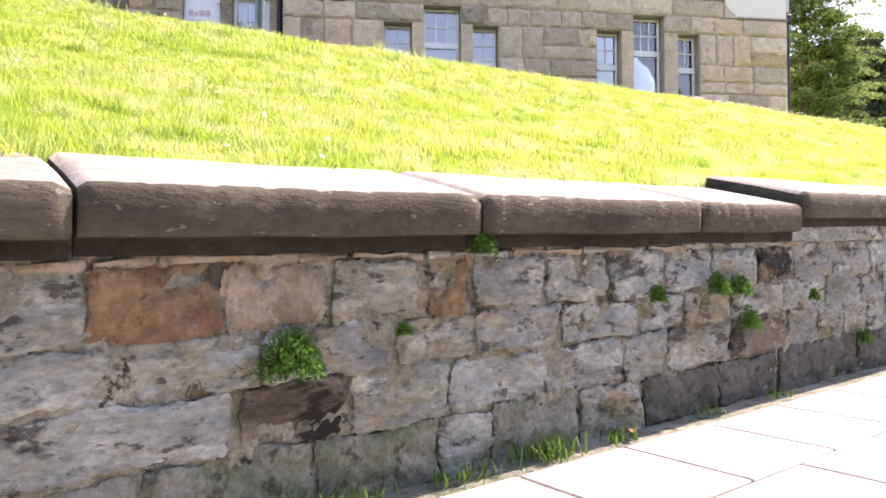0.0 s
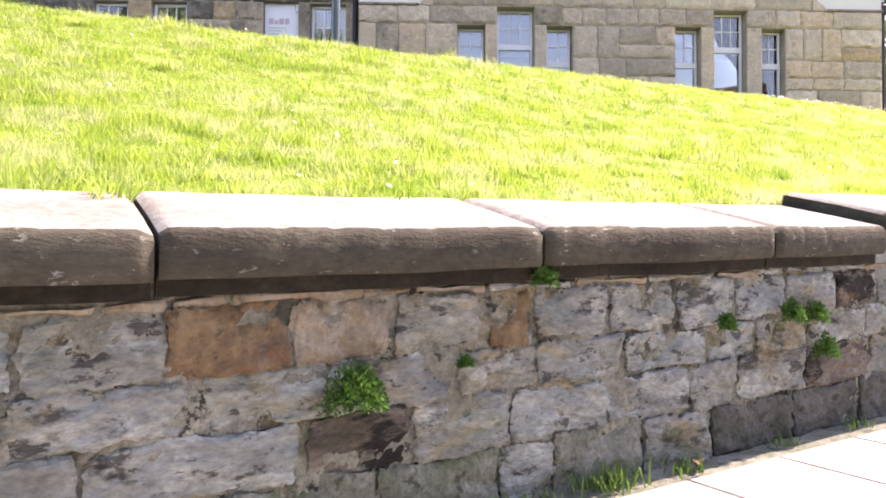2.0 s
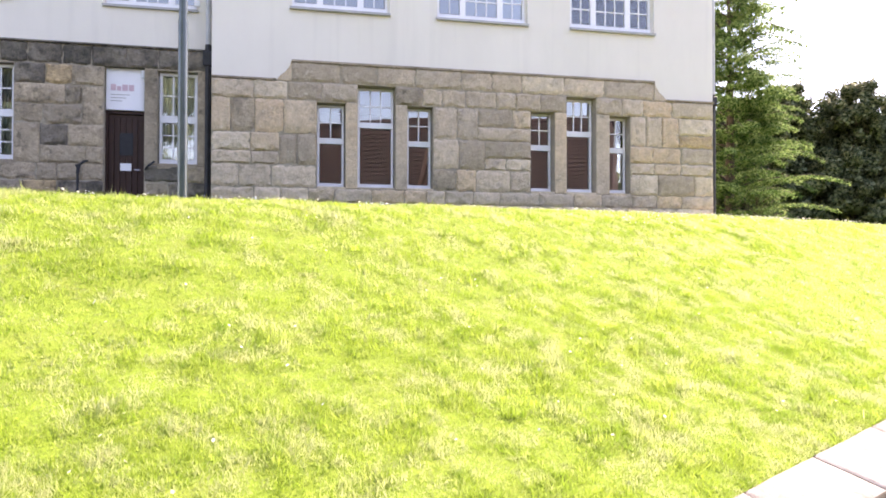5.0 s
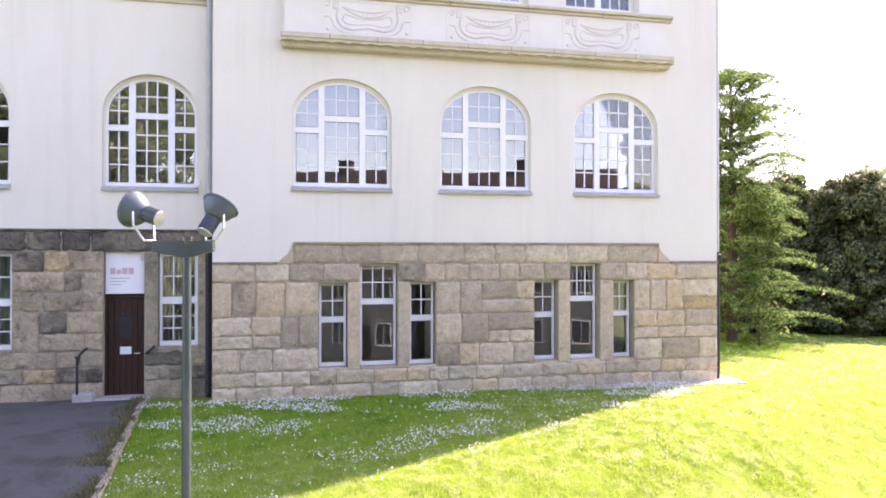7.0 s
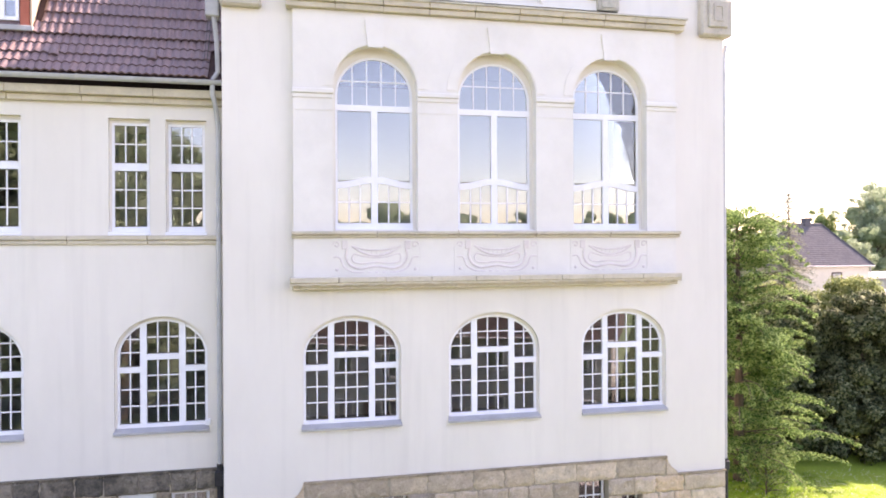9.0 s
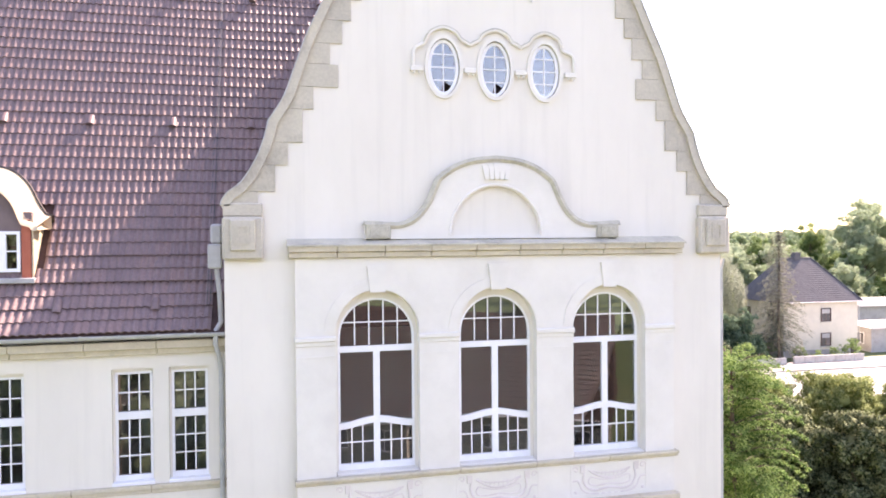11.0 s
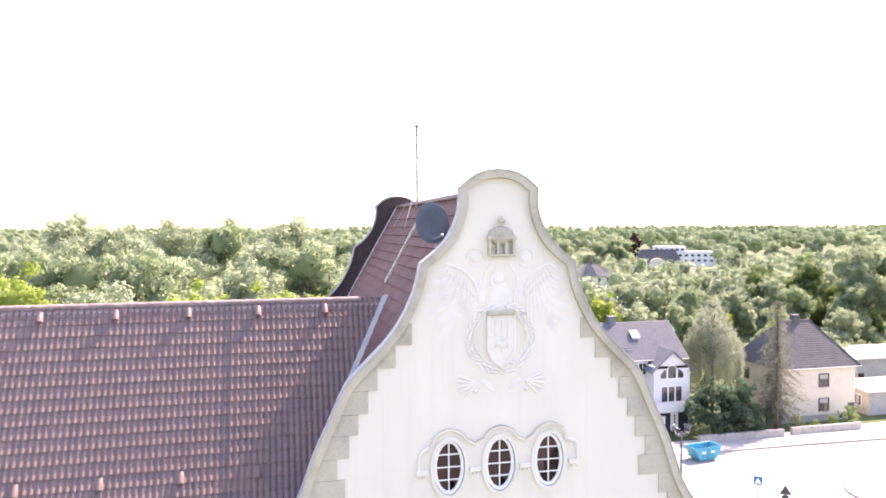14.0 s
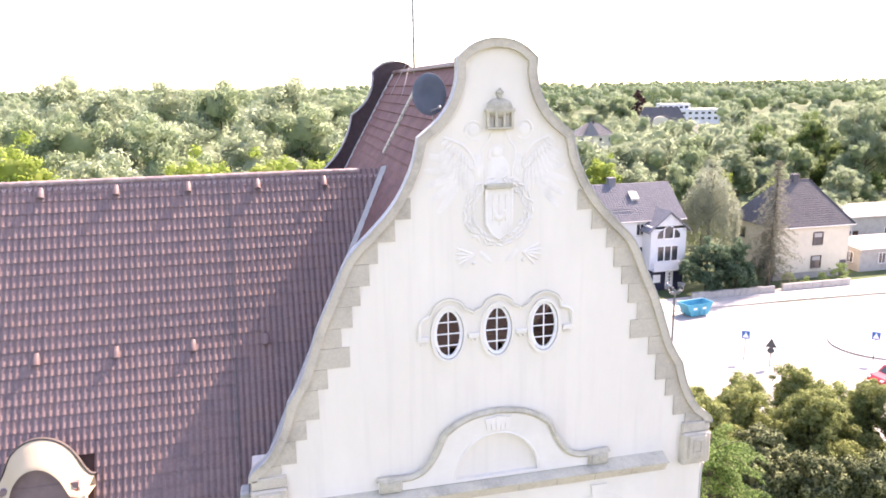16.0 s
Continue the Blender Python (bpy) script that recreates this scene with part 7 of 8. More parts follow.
    for x in (5.42, 6.86):
        part("shutter", G().box(x, x + 0.12, -0.08, -0.01, z - 0.05, z + 1.6, 0.01), BROWN_FRAME, beige)
part("basement_door", G().box(9.9, 10.8, -0.09, 0.02, -0.2, 2.0, 0.01), DARK_ROOF, beige, "dark basement door")
part("downpipe", G().tube([(-0.1, -0.12, 6.8), (-0.1, -0.12, -1.0)], 0.06, 6).tube([(11.1, -0.12, 6.8), (11.1, -0.12, -1.0)], 0.06, 6), ZINC, beige)
for x, y, z in ((7.0, 1.15, 8.05), (8.1, 1.15, 8.05)):
    part("roof_vent", G().box(x, x + 0.16, y - 0.1, y + 0.16, z, z + 0.4, 0.02), DARK_ROOF, beige)
for x in (3.3, 4.3):
    part("skylight", G().add([(x, 1.5, 8.62), (x + 0.75, 1.5, 8.62), (x + 0.75, 2.3, 9.48), (x, 2.3, 9.48), (x, 1.5, 8.5), (x + 0.75, 1.5, 8.5), (x + 0.75, 2.3, 9.36), (x, 2.3, 9.36)],
                             [(0, 1, 2, 3), (0, 4, 5, 1), (1, 5, 6, 2), (2, 6, 7, 3), (3, 7, 4, 0)]), LEAD, beige, "pale roof window")

blue = house("house", "white house with a slate-blue roof and a gabled bay", pose(33.7, 79.5, 3.5), 15.2, 9.0, 8.6, 12.6, WHITE_WALL, SLATE_ROOF, 0.0, 3, 4, ribs=44, stack=SLATE_ROOF)
part("gabled_bay", G().box(9.9, 14.7, -2.0, 0.2, 2.6, 8.0), WHITE_WALL, blue)
part("ground_floor", G().box(10.0, 14.6, -1.9, 0.2, -1.0, 2.6), NAVY, blue, "dark blue clad ground floor")
part("bay_gable", G().prism([[(9.9, 7.7), (14.7, 7.7), (12.3, 9.7)]], -2.0, 3.0), WHITE_WALL, blue)
part("bay_roof", G().add([(9.4, -2.45, 7.40), (12.3, -2.45, 9.88), (15.2, -2.45, 7.40), (9.4, 4, 7.40), (12.3, 4, 9.88), (15.2, 4, 7.40), (9.4, -2.45, 7.24), (12.3, -2.45, 9.70), (15.2, -2.45, 7.24), (9.4, 4, 7.24), (12.3, 4, 9.70), (15.2, 4, 7.24)],
                         [(0, 1, 4, 3), (1, 2, 5, 4), (6, 9, 10, 7), (7, 10, 11, 8), (0, 6, 7, 1), (1, 7, 8, 2), (0, 3, 9, 6), (2, 8, 11, 5)]), SLATE_ROOF, blue)
arched_top = [(11.75, 7.75), (11.75, 6.5), (12.85, 6.5), (12.85, 7.75), (12.6, 7.95), (12.3, 8.02), (12.0, 7.95)]
for shape in (arched_top, [(10.75, 6.5), (11.55, 6.5), (11.55, 7.65), (11.1, 7.45), (10.75, 7.0)], [(13.05, 6.5), (13.85, 6.5), (13.85, 7.0), (13.5, 7.45), (13.05, 7.65)]):
    xc, zc = sum(q[0] for q in shape) / len(shape), sum(q[1] for q in shape) / len(shape)
    big = [(xc + (x - xc) * 1.14, zc + (z - zc) * 1.12) for x, z in shape]
    bw = part("gable_window", G().prism([big, shape], -2.07, -1.96), WHITE_PAINT, blue)
    part("pane", G().prism([shape], -2.03, -1.98), DARK_GLASS, bw)
for x in (10.9, 11.85, 12.8):
    bw = part("bay_window", G().prism([rect(x - 0.07, 3.6, x + 0.87, 5.55), rect(x, 3.67, x + 0.8, 5.48)], -2.07, -1.96), WHITE_PAINT, blue)
    part("pane", G().box(x - 0.01, x + 0.81, -2.03, -1.98, 3.66, 5.49), DARK_GLASS, bw)
balcony = part("balcony", G().box(9.9, 14.7, -3.1, -2.0, 2.6, 2.8, 0.02), WHITE_WALL, blue, "white balcony")
for x in np.arange(9.95, 14.66, 0.19):
    part("rail_board", G().box(x, x + 0.16, -3.1, -3.05, 2.8, 3.75), WHITE_WALL, balcony)
part("rail_top", G().box(9.9, 14.7, -3.13, -3.02, 3.75, 3.82, 0.01), WHITE_WALL, balcony)
front_door = part("front_door", G().box(12.2, 13.2, -1.98, -1.88, 0.1, 2.3, 0.01), WHITE_PAINT, blue, "white front door with small lights")
for k in range(4):
    part("door_light", G().box(12.6, 12.8, -2.0, -1.975, 0.6 + 0.4 * k, 0.85 + 0.4 * k), DARK_GLASS, front_door)
part("side_window", G().box(10.5, 11.5, -1.96, -1.88, 0.9, 1.9, 0.01), WHITE_PAINT, blue)
part("skylight", G().add([(9.2, 2.0, 10.95), (10.3, 2.0, 10.95), (10.3, 3.0, 11.75), (9.2, 3.0, 11.75), (9.2, 2.0, 10.7), (10.3, 2.0, 10.7), (10.3, 3.0, 11.5), (9.2, 3.0, 11.5)], [(0, 1, 2, 3), (0, 4, 5, 1), (1, 5, 6, 2), (2, 6, 7, 3), (3, 7, 4, 0)]), LEAD, blue, "pale roof window")
part("snow_guard", G().tube([(-0.3, 0.9, 9.85), (9.0, 0.9, 9.85)], 0.05, 5), SLATE_ROOF, blue)

office = thing("office_building", "white flat-roofed block beyond the trees", "building", pose(234.0, 402.0, 3.5, 0, 0, -14))
part("wall", G().box(0, 33.0, 0, 14.0, -2.0, 8.6), WHITE_WALL, office)
part("upper_storey", G().box(-3.0, 15.0, 2.0, 12.0, 8.602, 12.0), WHITE_WALL, office)
part("flat_roof", G().box(-0.4, 33.4, -0.4, 14.4, 8.7, 9.1).box(-3.4, 15.4, 1.6, 12.4, 12.0, 12.4), WHITE_WALL, office)
for z, x0, n, y in ((9.6, -1.0, 5, 2.0), (6.0, 2.0, 8, 0.0), (2.8, 2.0, 8, 0.0)):
    for i in range(n):
        x = x0 + i * (3.2 if y else 3.9)
        ow = part("window", G().prism([rect(x - 0.1, z - 0.1, x + 2.1, z + 1.5), rect(x, z, x + 2.0, z + 1.4)], y - 0.08, y + 0.02), WHITE_PAINT, office)
        part("pane", G().box(x, x + 2.0, y - 0.04, y + 0.01, z, z + 1.4), DARK_GLASS, ow)

old = house("house", "old house with a steep dark roof among trees", pose(187.0, 352.0, 3.5, 0, 0, -25), 27.0, 14.0, 2.6, 12.2, PALE_WALL, DARK_ROOF, 5.0, 1, 5)
part("round_gable", G().prism([[(9.0, 2.0), (17.0, 2.0), (17.0, 5.2)] + [(13.0 + 4.0 * math.cos(a), 5.2 + 2.6 * math.sin(a)) for a in np.linspace(0, math.pi, 13)]], -0.6, 4.0), PALE_WALL, old, "rounded pale gable")
villa = house("house", "cream villa with a hipped grey roof beyond the trees", pose(109.5, 250.0, 3.5, 0, 0, -8), 14.0, 10.0, 6.4, 10.6, PALE_WALL, VILLA_ROOF, 5.0, 2, 4)
part("turret_roof", G().add([(3.0, -0.6, 6.2), (8.0, -0.6, 6.2), (8.0, 4.4, 6.2), (3.0, 4.4, 6.2), (5.5, 1.9, 11.8)], [(0, 1, 4), (1, 2, 4), (2, 3, 4), (3, 0, 4)]), VILLA_ROOF, villa, "pointed turret roof")
house("house", "small white house with a dark gabled roof in the trees", pose(190.0, 300.0, 3.5, 0, 0, 40), 10.0, 11.0, 2.6, 7.0, WHITE_WALL, DARK_ROOF, 0.0, 1, 2)
house("garage", "low grey flat-roofed garage beside the house", pose(75.0, 78.0, 3.5), 14.0, 7.0, 3.2, 3.4, CONCRETE, CONCRETE, 0.0, 1, 2, False, False)
house("shed", "long low pale shed behind the house", pose(82.0, 92.0, 3.5), 22.0, 10.0, 4.5, 5.2, CONCRETE, CONCRETE, 0.0, 1, 3, False, False)
# garden walls
gw = thing("garden_wall", "low rough stone garden wall along the footway", "wall", at=(58, 72.5, 3.5))
for i in range(14):
    part("stone_block", G().box(46.5 + i * 0.8, 47.28 + i * 0.8, 72.3, 72.7, 3.4, 4.35 + 0.03 * (i % 3), 0.03), CONCRETE, gw)
gw2 = thing("planter_wall", "pale concrete planter wall before the house", "wall", at=(64, 73, 3.5))
for i in range(7):
    part("concrete_block", G().box(59.0 + i * 1.4, 60.39 + i * 1.4, 72.6, 72.9, 3.4, 4.4, 0.03), CONCRETE, gw2)

# houses across the street, behind the camera
def facing(s, d):
    x, y = from_wall(s, d)
    return Matrix.Translation((x, y, float(street_z(s)))) @ Matrix.Rotation(WALL_TURN + math.pi, 4, "Z")


OLD_WALL = surface("old_grey_render", (0.20, 0.19, 0.17), (0.26, 0.25, 0.22), 1.5, 0.9, (0.13, 0.125, 0.11), 0.6, 0.5)
house("house", "grey house with a steep red-brown roof across the street", facing(-0.6, -18), 13.0, 10.0, 6.2, 13.4, OLD_WALL, RED_ROOF, 0.0, 2, 4)
house("house", "grey dark-roofed house across the street", facing(12.4, -19), 12.0, 10.0, 6.4, 12.6, OLD_WALL, RED_ROOF, 0.0, 2, 4)
house("house", "grey hip-roofed house across the street", facing(32, -22), 14.0, 10.0, 6.0, 11.0, OLD_WALL, DARK_ROOF, 3.0, 2, 4)
house("house", "grey dark-roofed house across the street", facing(-26, -21), 13.0, 10.0, 6.0, 11.0, OLD_WALL, DARK_ROOF, 0.0, 2, 4)
for i, (x, y, k) in enumerate(((-13, -27, 1.35), (-22, -33, 1.45), (-31, -26, 1.25), (-17, -44, 1.5), (-42, -36, 1.3), (5, -26, 0.5), (30, -12, 0.5), (46, -2, 0.5), (28, -34, 0.62), (50, -26, 0.65), (12, -48, 0.65))):
    again(broad if i % 2 else broad2, x, y, k, i * 2.1)

# ---- street things ----
def traffic_sign(x, y, kind, label, h=2.3, z=3.5, face=-0.6):
    t = thing("traffic_sign", label, "traffic sign", Matrix.Translation((x, y, z)) @ Matrix.Rotation(face, 4, "Z"))
    part("post", G().tube([(0, 0, 0), (0, 0, h + 0.5)], 0.04, 8), LAMP_GREEN, t, "grey metal post")
    if kind == "blue":
        part("plate", G().box(-0.36, 0.36, -0.07, -0.04, h - 0.2, h + 0.55, 0.01), surface("sign_blue", (0.02, 0.13, 0.35), (0.025, 0.15, 0.38), 3, 0.4, bump=0.0), t, "blue square plate")
        part("symbol", G().prism([[(-0.28, h - 0.08), (0.28, h - 0.08), (0.0, h + 0.44)]], -0.078, -0.071), SIGN_WHITE, t, "white triangle")
    else:
        part("plate", G().prism([[(-0.5, h + 0.1), (0.5, h + 0.1), (0, h + 0.95)]], -0.06, -0.04), LAMP_GEAR, t, "triangular plate seen from behind")
        part("round_plate", G().prism([oval(0, h - 0.2, 0.3, 0.3, 18)], -0.06, -0.04), LAMP_GEAR, t, "round plate seen from behind")
    return t


traffic_sign(40.6, 54.4, "blue", "blue pedestrian crossing sign on a post")
traffic_sign(41.8, 52.4, "back", "triangular traffic sign on a post", 1.75)
traffic_sign(51.6, 51.0, "blue", "blue crossing sign on the traffic island")
skip = thing("skip_container", "blue steel skip standing at the kerb", "skip", pose(43.8, 67.6, 3.5, 0, 0, 8) @ Matrix.Scale(0.92, 4))
BLUE_STEEL = surface("blue_steel", (0.03, 0.30, 0.42), (0.04, 0.34, 0.46), 3.0, 0.5, (0.03, 0.2, 0.28), 2.0, 0.4)
part("tub", G().add([(-1.2, -0.9, 0.1), (1.2, -0.9, 0.1), (1.2, 0.9, 0.1), (-1.2, 0.9, 0.1), (-1.9, -0.95, 1.6), (1.9, -0.95, 1.6), (1.9, 0.95, 1.6), (-1.9, 0.95, 1.6),
                     (-1.8, -0.88, 1.58), (1.8, -0.88, 1.58), (1.8, 0.88, 1.58), (-1.8, 0.88, 1.58), (-1.1, -0.8, 0.25), (1.1, -0.8, 0.25), (1.1, 0.8, 0.25), (-1.1, 0.8, 0.25)],
                    [(0, 3, 2, 1), (0, 1, 5, 4), (1, 2, 6, 5), (2, 3, 7, 6), (3, 0, 4, 7), (4, 5, 9, 8), (5, 6, 10, 9), (6, 7, 11, 10), (7, 4, 8, 11), (8, 9, 13, 12), (9, 10, 14, 13), (10, 11, 15, 14), (11, 8, 12, 15), (12, 13, 14, 15)]), BLUE_STEEL, skip)
for x in (-0.7, 0.0, 0.7):
    part("rib", G().box(x - 0.05, x + 0.05, -1.0, -0.9, 0.15, 1.5, 0.01), BLUE_STEEL, skip)
for x in (-0.95, 0.35):
    part("plate", G().box(x, x + 0.45, -1.02, -0.93, 0.9, 1.15), SIGN_WHITE, skip, "small pale plate")

# parked red car at the junction
CAR_RED = surface("red_car_paint", (0.42, 0.02, 0.025), (0.46, 0.025, 0.03), 2.0, 0.25, None, bump=0.0, spec=0.6)
RUBBER = surface("rubber", (0.015, 0.015, 0.016), (0.025, 0.025, 0.026), 8.0, 0.8)
car = thing("car", "red hatchback car at the junction", "car", pose(49.3, 46.4, 3.52, 0, 0, 182))
prof = [(-2.0, 0.35), (2.0, 0.32), (2.05, 0.62), (1.75, 0.82), (0.95, 0.92), (0.35, 1.42), (-1.2, 1.46), (-1.85, 1.0), (-2.05, 0.9)]
part("body", G().prism([prof], -0.82, 0.82), CAR_RED, car)
part("side_windows", G().prism([[(0.75, 0.95), (0.28, 1.36), (-1.1, 1.39), (-1.6, 1.0)]], -0.83, 0.83), DARK_GLASS, car)
part("windscreen", G().add([(0.92, -0.7, 0.955), (0.92, 0.7, 0.955), (0.38, 0.64, 1.41), (0.38, -0.64, 1.41)], [(0, 1, 2, 3)]), DARK_GLASS, car)
for x in (-1.3, 1.3):
    for s in (-1, 1):
        wm = Matrix.Translation((x, s * 0.78, 0.32)) @ Matrix.Rotation(radians(90), 4, "X")
        wh = part("wheel", G().lathe([(0.19, -0.1), (0.3, -0.1), (0.32, -0.06), (0.32, 0.06), (0.3, 0.1), (0.19, 0.1)], wm, 18), RUBBER, car, smooth=True)
        part("rim", G().lathe([(0.0, -0.11), (0.2, -0.1), (0.2, 0.1), (0.0, 0.11)], wm, 14), ALU, wh)
for s in (-1, 1):
    part("headlight", G().box(1.9, 2.06, *sorted((s * 0.5, s * 0.78)), 0.6, 0.74, 0.02), ALU, car)
    part("tail_light", G().box(-2.06, -1.95, *sorted((s * 0.55, s * 0.8)), 0.75, 0.95, 0.02), CAR_RED, car)
island = part("traffic_island", G().prism([oval(56.5, 54.5, 5.5, 4.5, 32)], 0, 0.13, Matrix(((1, 0, 0, 0), (0, 0, 1, 0), (0, 1, 0, 3.5), (0, 0, 0, 1)))), PAVING)
tagged(island, "kerbed pale traffic island at the junction", "kerb", kind="structure")

# ---- plants on and at the wall ----
def tuft(name, label, s, z, r, n, seed, leaf, d=-0.03, tall=1.0, long=0.03):
    """A small clump of fern or herb that grows from a joint."""
    q = np.random.default_rng(seed)
    a, e = q.uniform(0, 2 * math.pi, n), np.arccos(q.uniform(-0.2, 1, n))
    dirs = np.stack([np.sin(e) * np.cos(a), -np.abs(np.sin(e) * np.sin(a)) * 0.8, np.cos(e) * tall], 1)
    c = dirs * r * q.uniform(0.35, 1.0, (n, 1))
    t = dirs + q.normal(size=(n, 3)) * 0.5
    t /= np.linalg.norm(t, axis=1, keepdims=True)
    b = np.cross(t, q.normal(size=(n, 3)))
    b /= np.linalg.norm(b, axis=1, keepdims=True)
    c[:, 2] -= 0.25 * r * (np.linalg.norm(c[:, :2], axis=1) / r) ** 2
    k = long * q.uniform(0.6, 1.3, (n, 1))
    v = np.stack([c - t * k, c - b * k * 0.35, c + t * k, c + b * k * 0.35], 1).reshape(-1, 3)
    ob = part(name, raw_mesh(name, v, np.arange(n * 4).reshape(n, 4), leaf, 4), leaf)
    ob.matrix_basis = wall_pose(s, d, z + WALL_SLOPE * s)
    return tagged(ob, label, "plant", "plants on the wall")


FERN = surface("fern_leaf", (0.05, 0.14, 0.025), (0.08, 0.2, 0.035), 20.0, 0.6, None, bump=0.0, leafy=0.35)
for i, (s, z, r, n) in enumerate(((-0.20, 0.60, 0.095, 900), (0.475, 0.905, 0.055, 350), (0.17, 0.66, 0.03, 120), (1.38, 0.69, 0.05, 260), (1.78, 0.70, 0.075, 420), (1.95, 0.69, 0.07, 380),
                                  (2.02, 0.535, 0.075, 380), (2.62, 0.62, 0.04, 160), (3.15, 0.36, 0.06, 200))):
    tuft("fern", "small bright green fern growing from a wall joint", s, z, r * 1.12, n * 2, 40 + i, FERN, long=0.010)
WEED = surface("weed_blades", (0.07, 0.15, 0.03), (0.13, 0.23, 0.05), 20.0, 0.6, None, bump=0.0, leafy=0.35)


COPING_WEED = surface("long_grass", (0.20, 0.34, 0.05), (0.33, 0.43, 0.10), 20.0, 0.6, None, bump=0.0, leafy=0.5)


def blades(name, label, s, d, z, n, h, spread, seed, mat=None, group="plants on the wall"):
    """A tuft of narrow upright grass blades."""
    q = np.random.default_rng(seed)
    base = np.stack([q.normal(size=n) * spread, q.normal(size=n) * spread * (1.0 if mat else 0.5), np.zeros(n)], 1)
    a = q.uniform(0, 2 * math.pi, n)
    lean = q.uniform(0.1, 0.9, n)
    hh = h * q.uniform(0.5, 1.1, n)
    tip = base + np.stack([np.cos(a) * lean * hh, np.sin(a) * lean * hh, hh * (1 - 0.35 * lean)], 1)
    mid = base * 0.5 + tip * 0.5 + np.array([0, 0, 1]) * (hh * 0.12)[:, None]
    w = np.stack([-np.sin(a), np.cos(a), np.zeros(n)], 1) * 0.0035
    v = np.stack([base - w, base + w, mid + w * 0.8, tip, mid - w * 0.8], 1).reshape(-1, 3)
    k = np.arange(n)[:, None] * 5
    f = np.concatenate([k + np.array([0, 1, 2, 4]), k + np.array([4, 2, 3, 3])])
    me = bpy.data.meshes.new(name)
    me.from_pydata(v.tolist(), [], [tuple(r[:3]) if r[2] == r[3] else tuple(r) for r in f.tolist()])
    mat = mat or WEED
    me.materials.append(mat)
    ob = part(name, me, mat)
    ob.matrix_basis = wall_pose(s, d, z + WALL_SLOPE * s)
    return tagged(ob, label, "grass tuft", group, "stuff")


for i, (s, d, z, n, h, sp) in enumerate(((-0.80, 0.40, 1.14, 60, 0.17, 0.035), (-1.0, 0.5, 1.18, 30, 0.16, 0.04), (0.17, 0.46, 1.17, 36, 0.09, 0.03), (1.3, 0.45, 1.16, 50, 0.10, 0.03), (-0.03, -0.07, 0.18, 60, 0.085, 0.06), (0.36, -0.07, 0.18, 45, 0.075, 0.06),
                                           (0.74, -0.06, 0.18, 110, 0.1, 0.07), (1.1, -0.08, 0.18, 40, 0.07, 0.05), (2.2, -0.06, 0.18, 30, 0.06, 0.06), (-0.25, -0.08, 0.18, 90, 0.11, 0.06), (1.7, -0.06, 0.18, 18, 0.05, 0.05))):
    blades("grass_tuft", "tuft of long grass at the wall", s, d, z, n, h, sp, 60 + i, COPING_WEED if d > 0 else None)

DRY_WEED = surface("dry_weeds", (0.12, 0.13, 0.05), (0.2, 0.17, 0.09), 9.0, 0.9, None, bump=0.0, leafy=0.3)
# ---- lawn: blades and daisies ----
q = np.random.default_rng(77)


def lawn_points(s0, s1, d0, d1, per):
    n = int((s1 - s0) * (d1 - d0) * per)
    s, d = q.uniform(s0, s1, n), q.uniform(d0, d1, n)
    x, y = from_wall(s, d)
    keep = ~((y > F - 0.12) & (x < XR + 0.15)) & ~((x < court_edge(y) + 0.03) & (y > 10.05)) & (y < 24.5)
    return x[keep], y[keep]


gv, shade_tone = [], []
for s0, s1, d0, d1, per, h, wd in ((-3.5, 9.0, 0.47, 3.5, 6600, 0.074, 0.0034), (-5.0, 13.0, 3.5, 7.5, 3400, 0.074, 0.0046), (-3.0, 28.0, 7.5, 16.0, 1250, 0.075, 0.007), (9.0, 32.0, 0.5, 7.5, 1150, 0.075, 0.007), (-16.0, -3.5, 0.5, 12.0, 420, 0.09, 0.008)):
    x, y = lawn_points(s0, s1, d0, d1, per)
    n = len(x)
    z = bank_z(x, y) - 0.005
    patch = 0.85 + 0.4 * np.sin(x * 7.1 + 2.0 * np.sin(y * 3.3)) * np.sin(y * 8.4 + 1.7 * np.sin(x * 4.1)) + 0.3 * np.sin(x * 15.3 + 3 * np.sin(y * 5)) * np.sin(y * 13.1 + 2 * np.sin(x * 6))
    patch = patch + 0.3 * np.sin(x * 2.3 + 1.5 * np.sin(y * 1.7)) * np.sin(y * 2.9 + np.sin(x * 1.9))
    hh = h * q.uniform(0.5, 1.15, n) * np.clip(patch, 0.4, 1.7)
    hh[q.uniform(size=n) < 0.012] *= 1.9
    a, lean = q.uniform(0, 2 * math.pi, n), q.uniform(0.15, 1.0, n)
    base = np.stack([x, y, z], 1)
    tip = base + np.stack([np.cos(a) * lean * hh, np.sin(a) * lean * hh, hh * (1 - 0.3 * lean)], 1)
    b2 = q.uniform(0, 2 * math.pi, n)
    w = np.stack([np.cos(b2), np.sin(b2), np.zeros(n)], 1) * (wd * q.uniform(0.7, 1.3, n))[:, None]
    tri = np.stack([base - w, base + w, tip], 1)
    # blades on the terrace take the shade-toned colour
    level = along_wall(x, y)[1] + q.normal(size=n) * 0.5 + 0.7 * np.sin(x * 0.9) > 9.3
    gv.append(tri[~level].reshape(-1, 3)), shade_tone.append(tri[level].reshape(-1, 3))
for parts_, mat, text in ((gv, GRASS, "yellow-green lawn grass of uneven length, coloured as in full sun"), (shade_tone, GRASS_SHADE, "green terrace grass with the building's shade tone put into its colour")):
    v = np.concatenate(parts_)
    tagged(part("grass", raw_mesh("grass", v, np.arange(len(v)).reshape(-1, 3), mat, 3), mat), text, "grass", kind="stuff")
fv, ff, k0 = [], [], 0
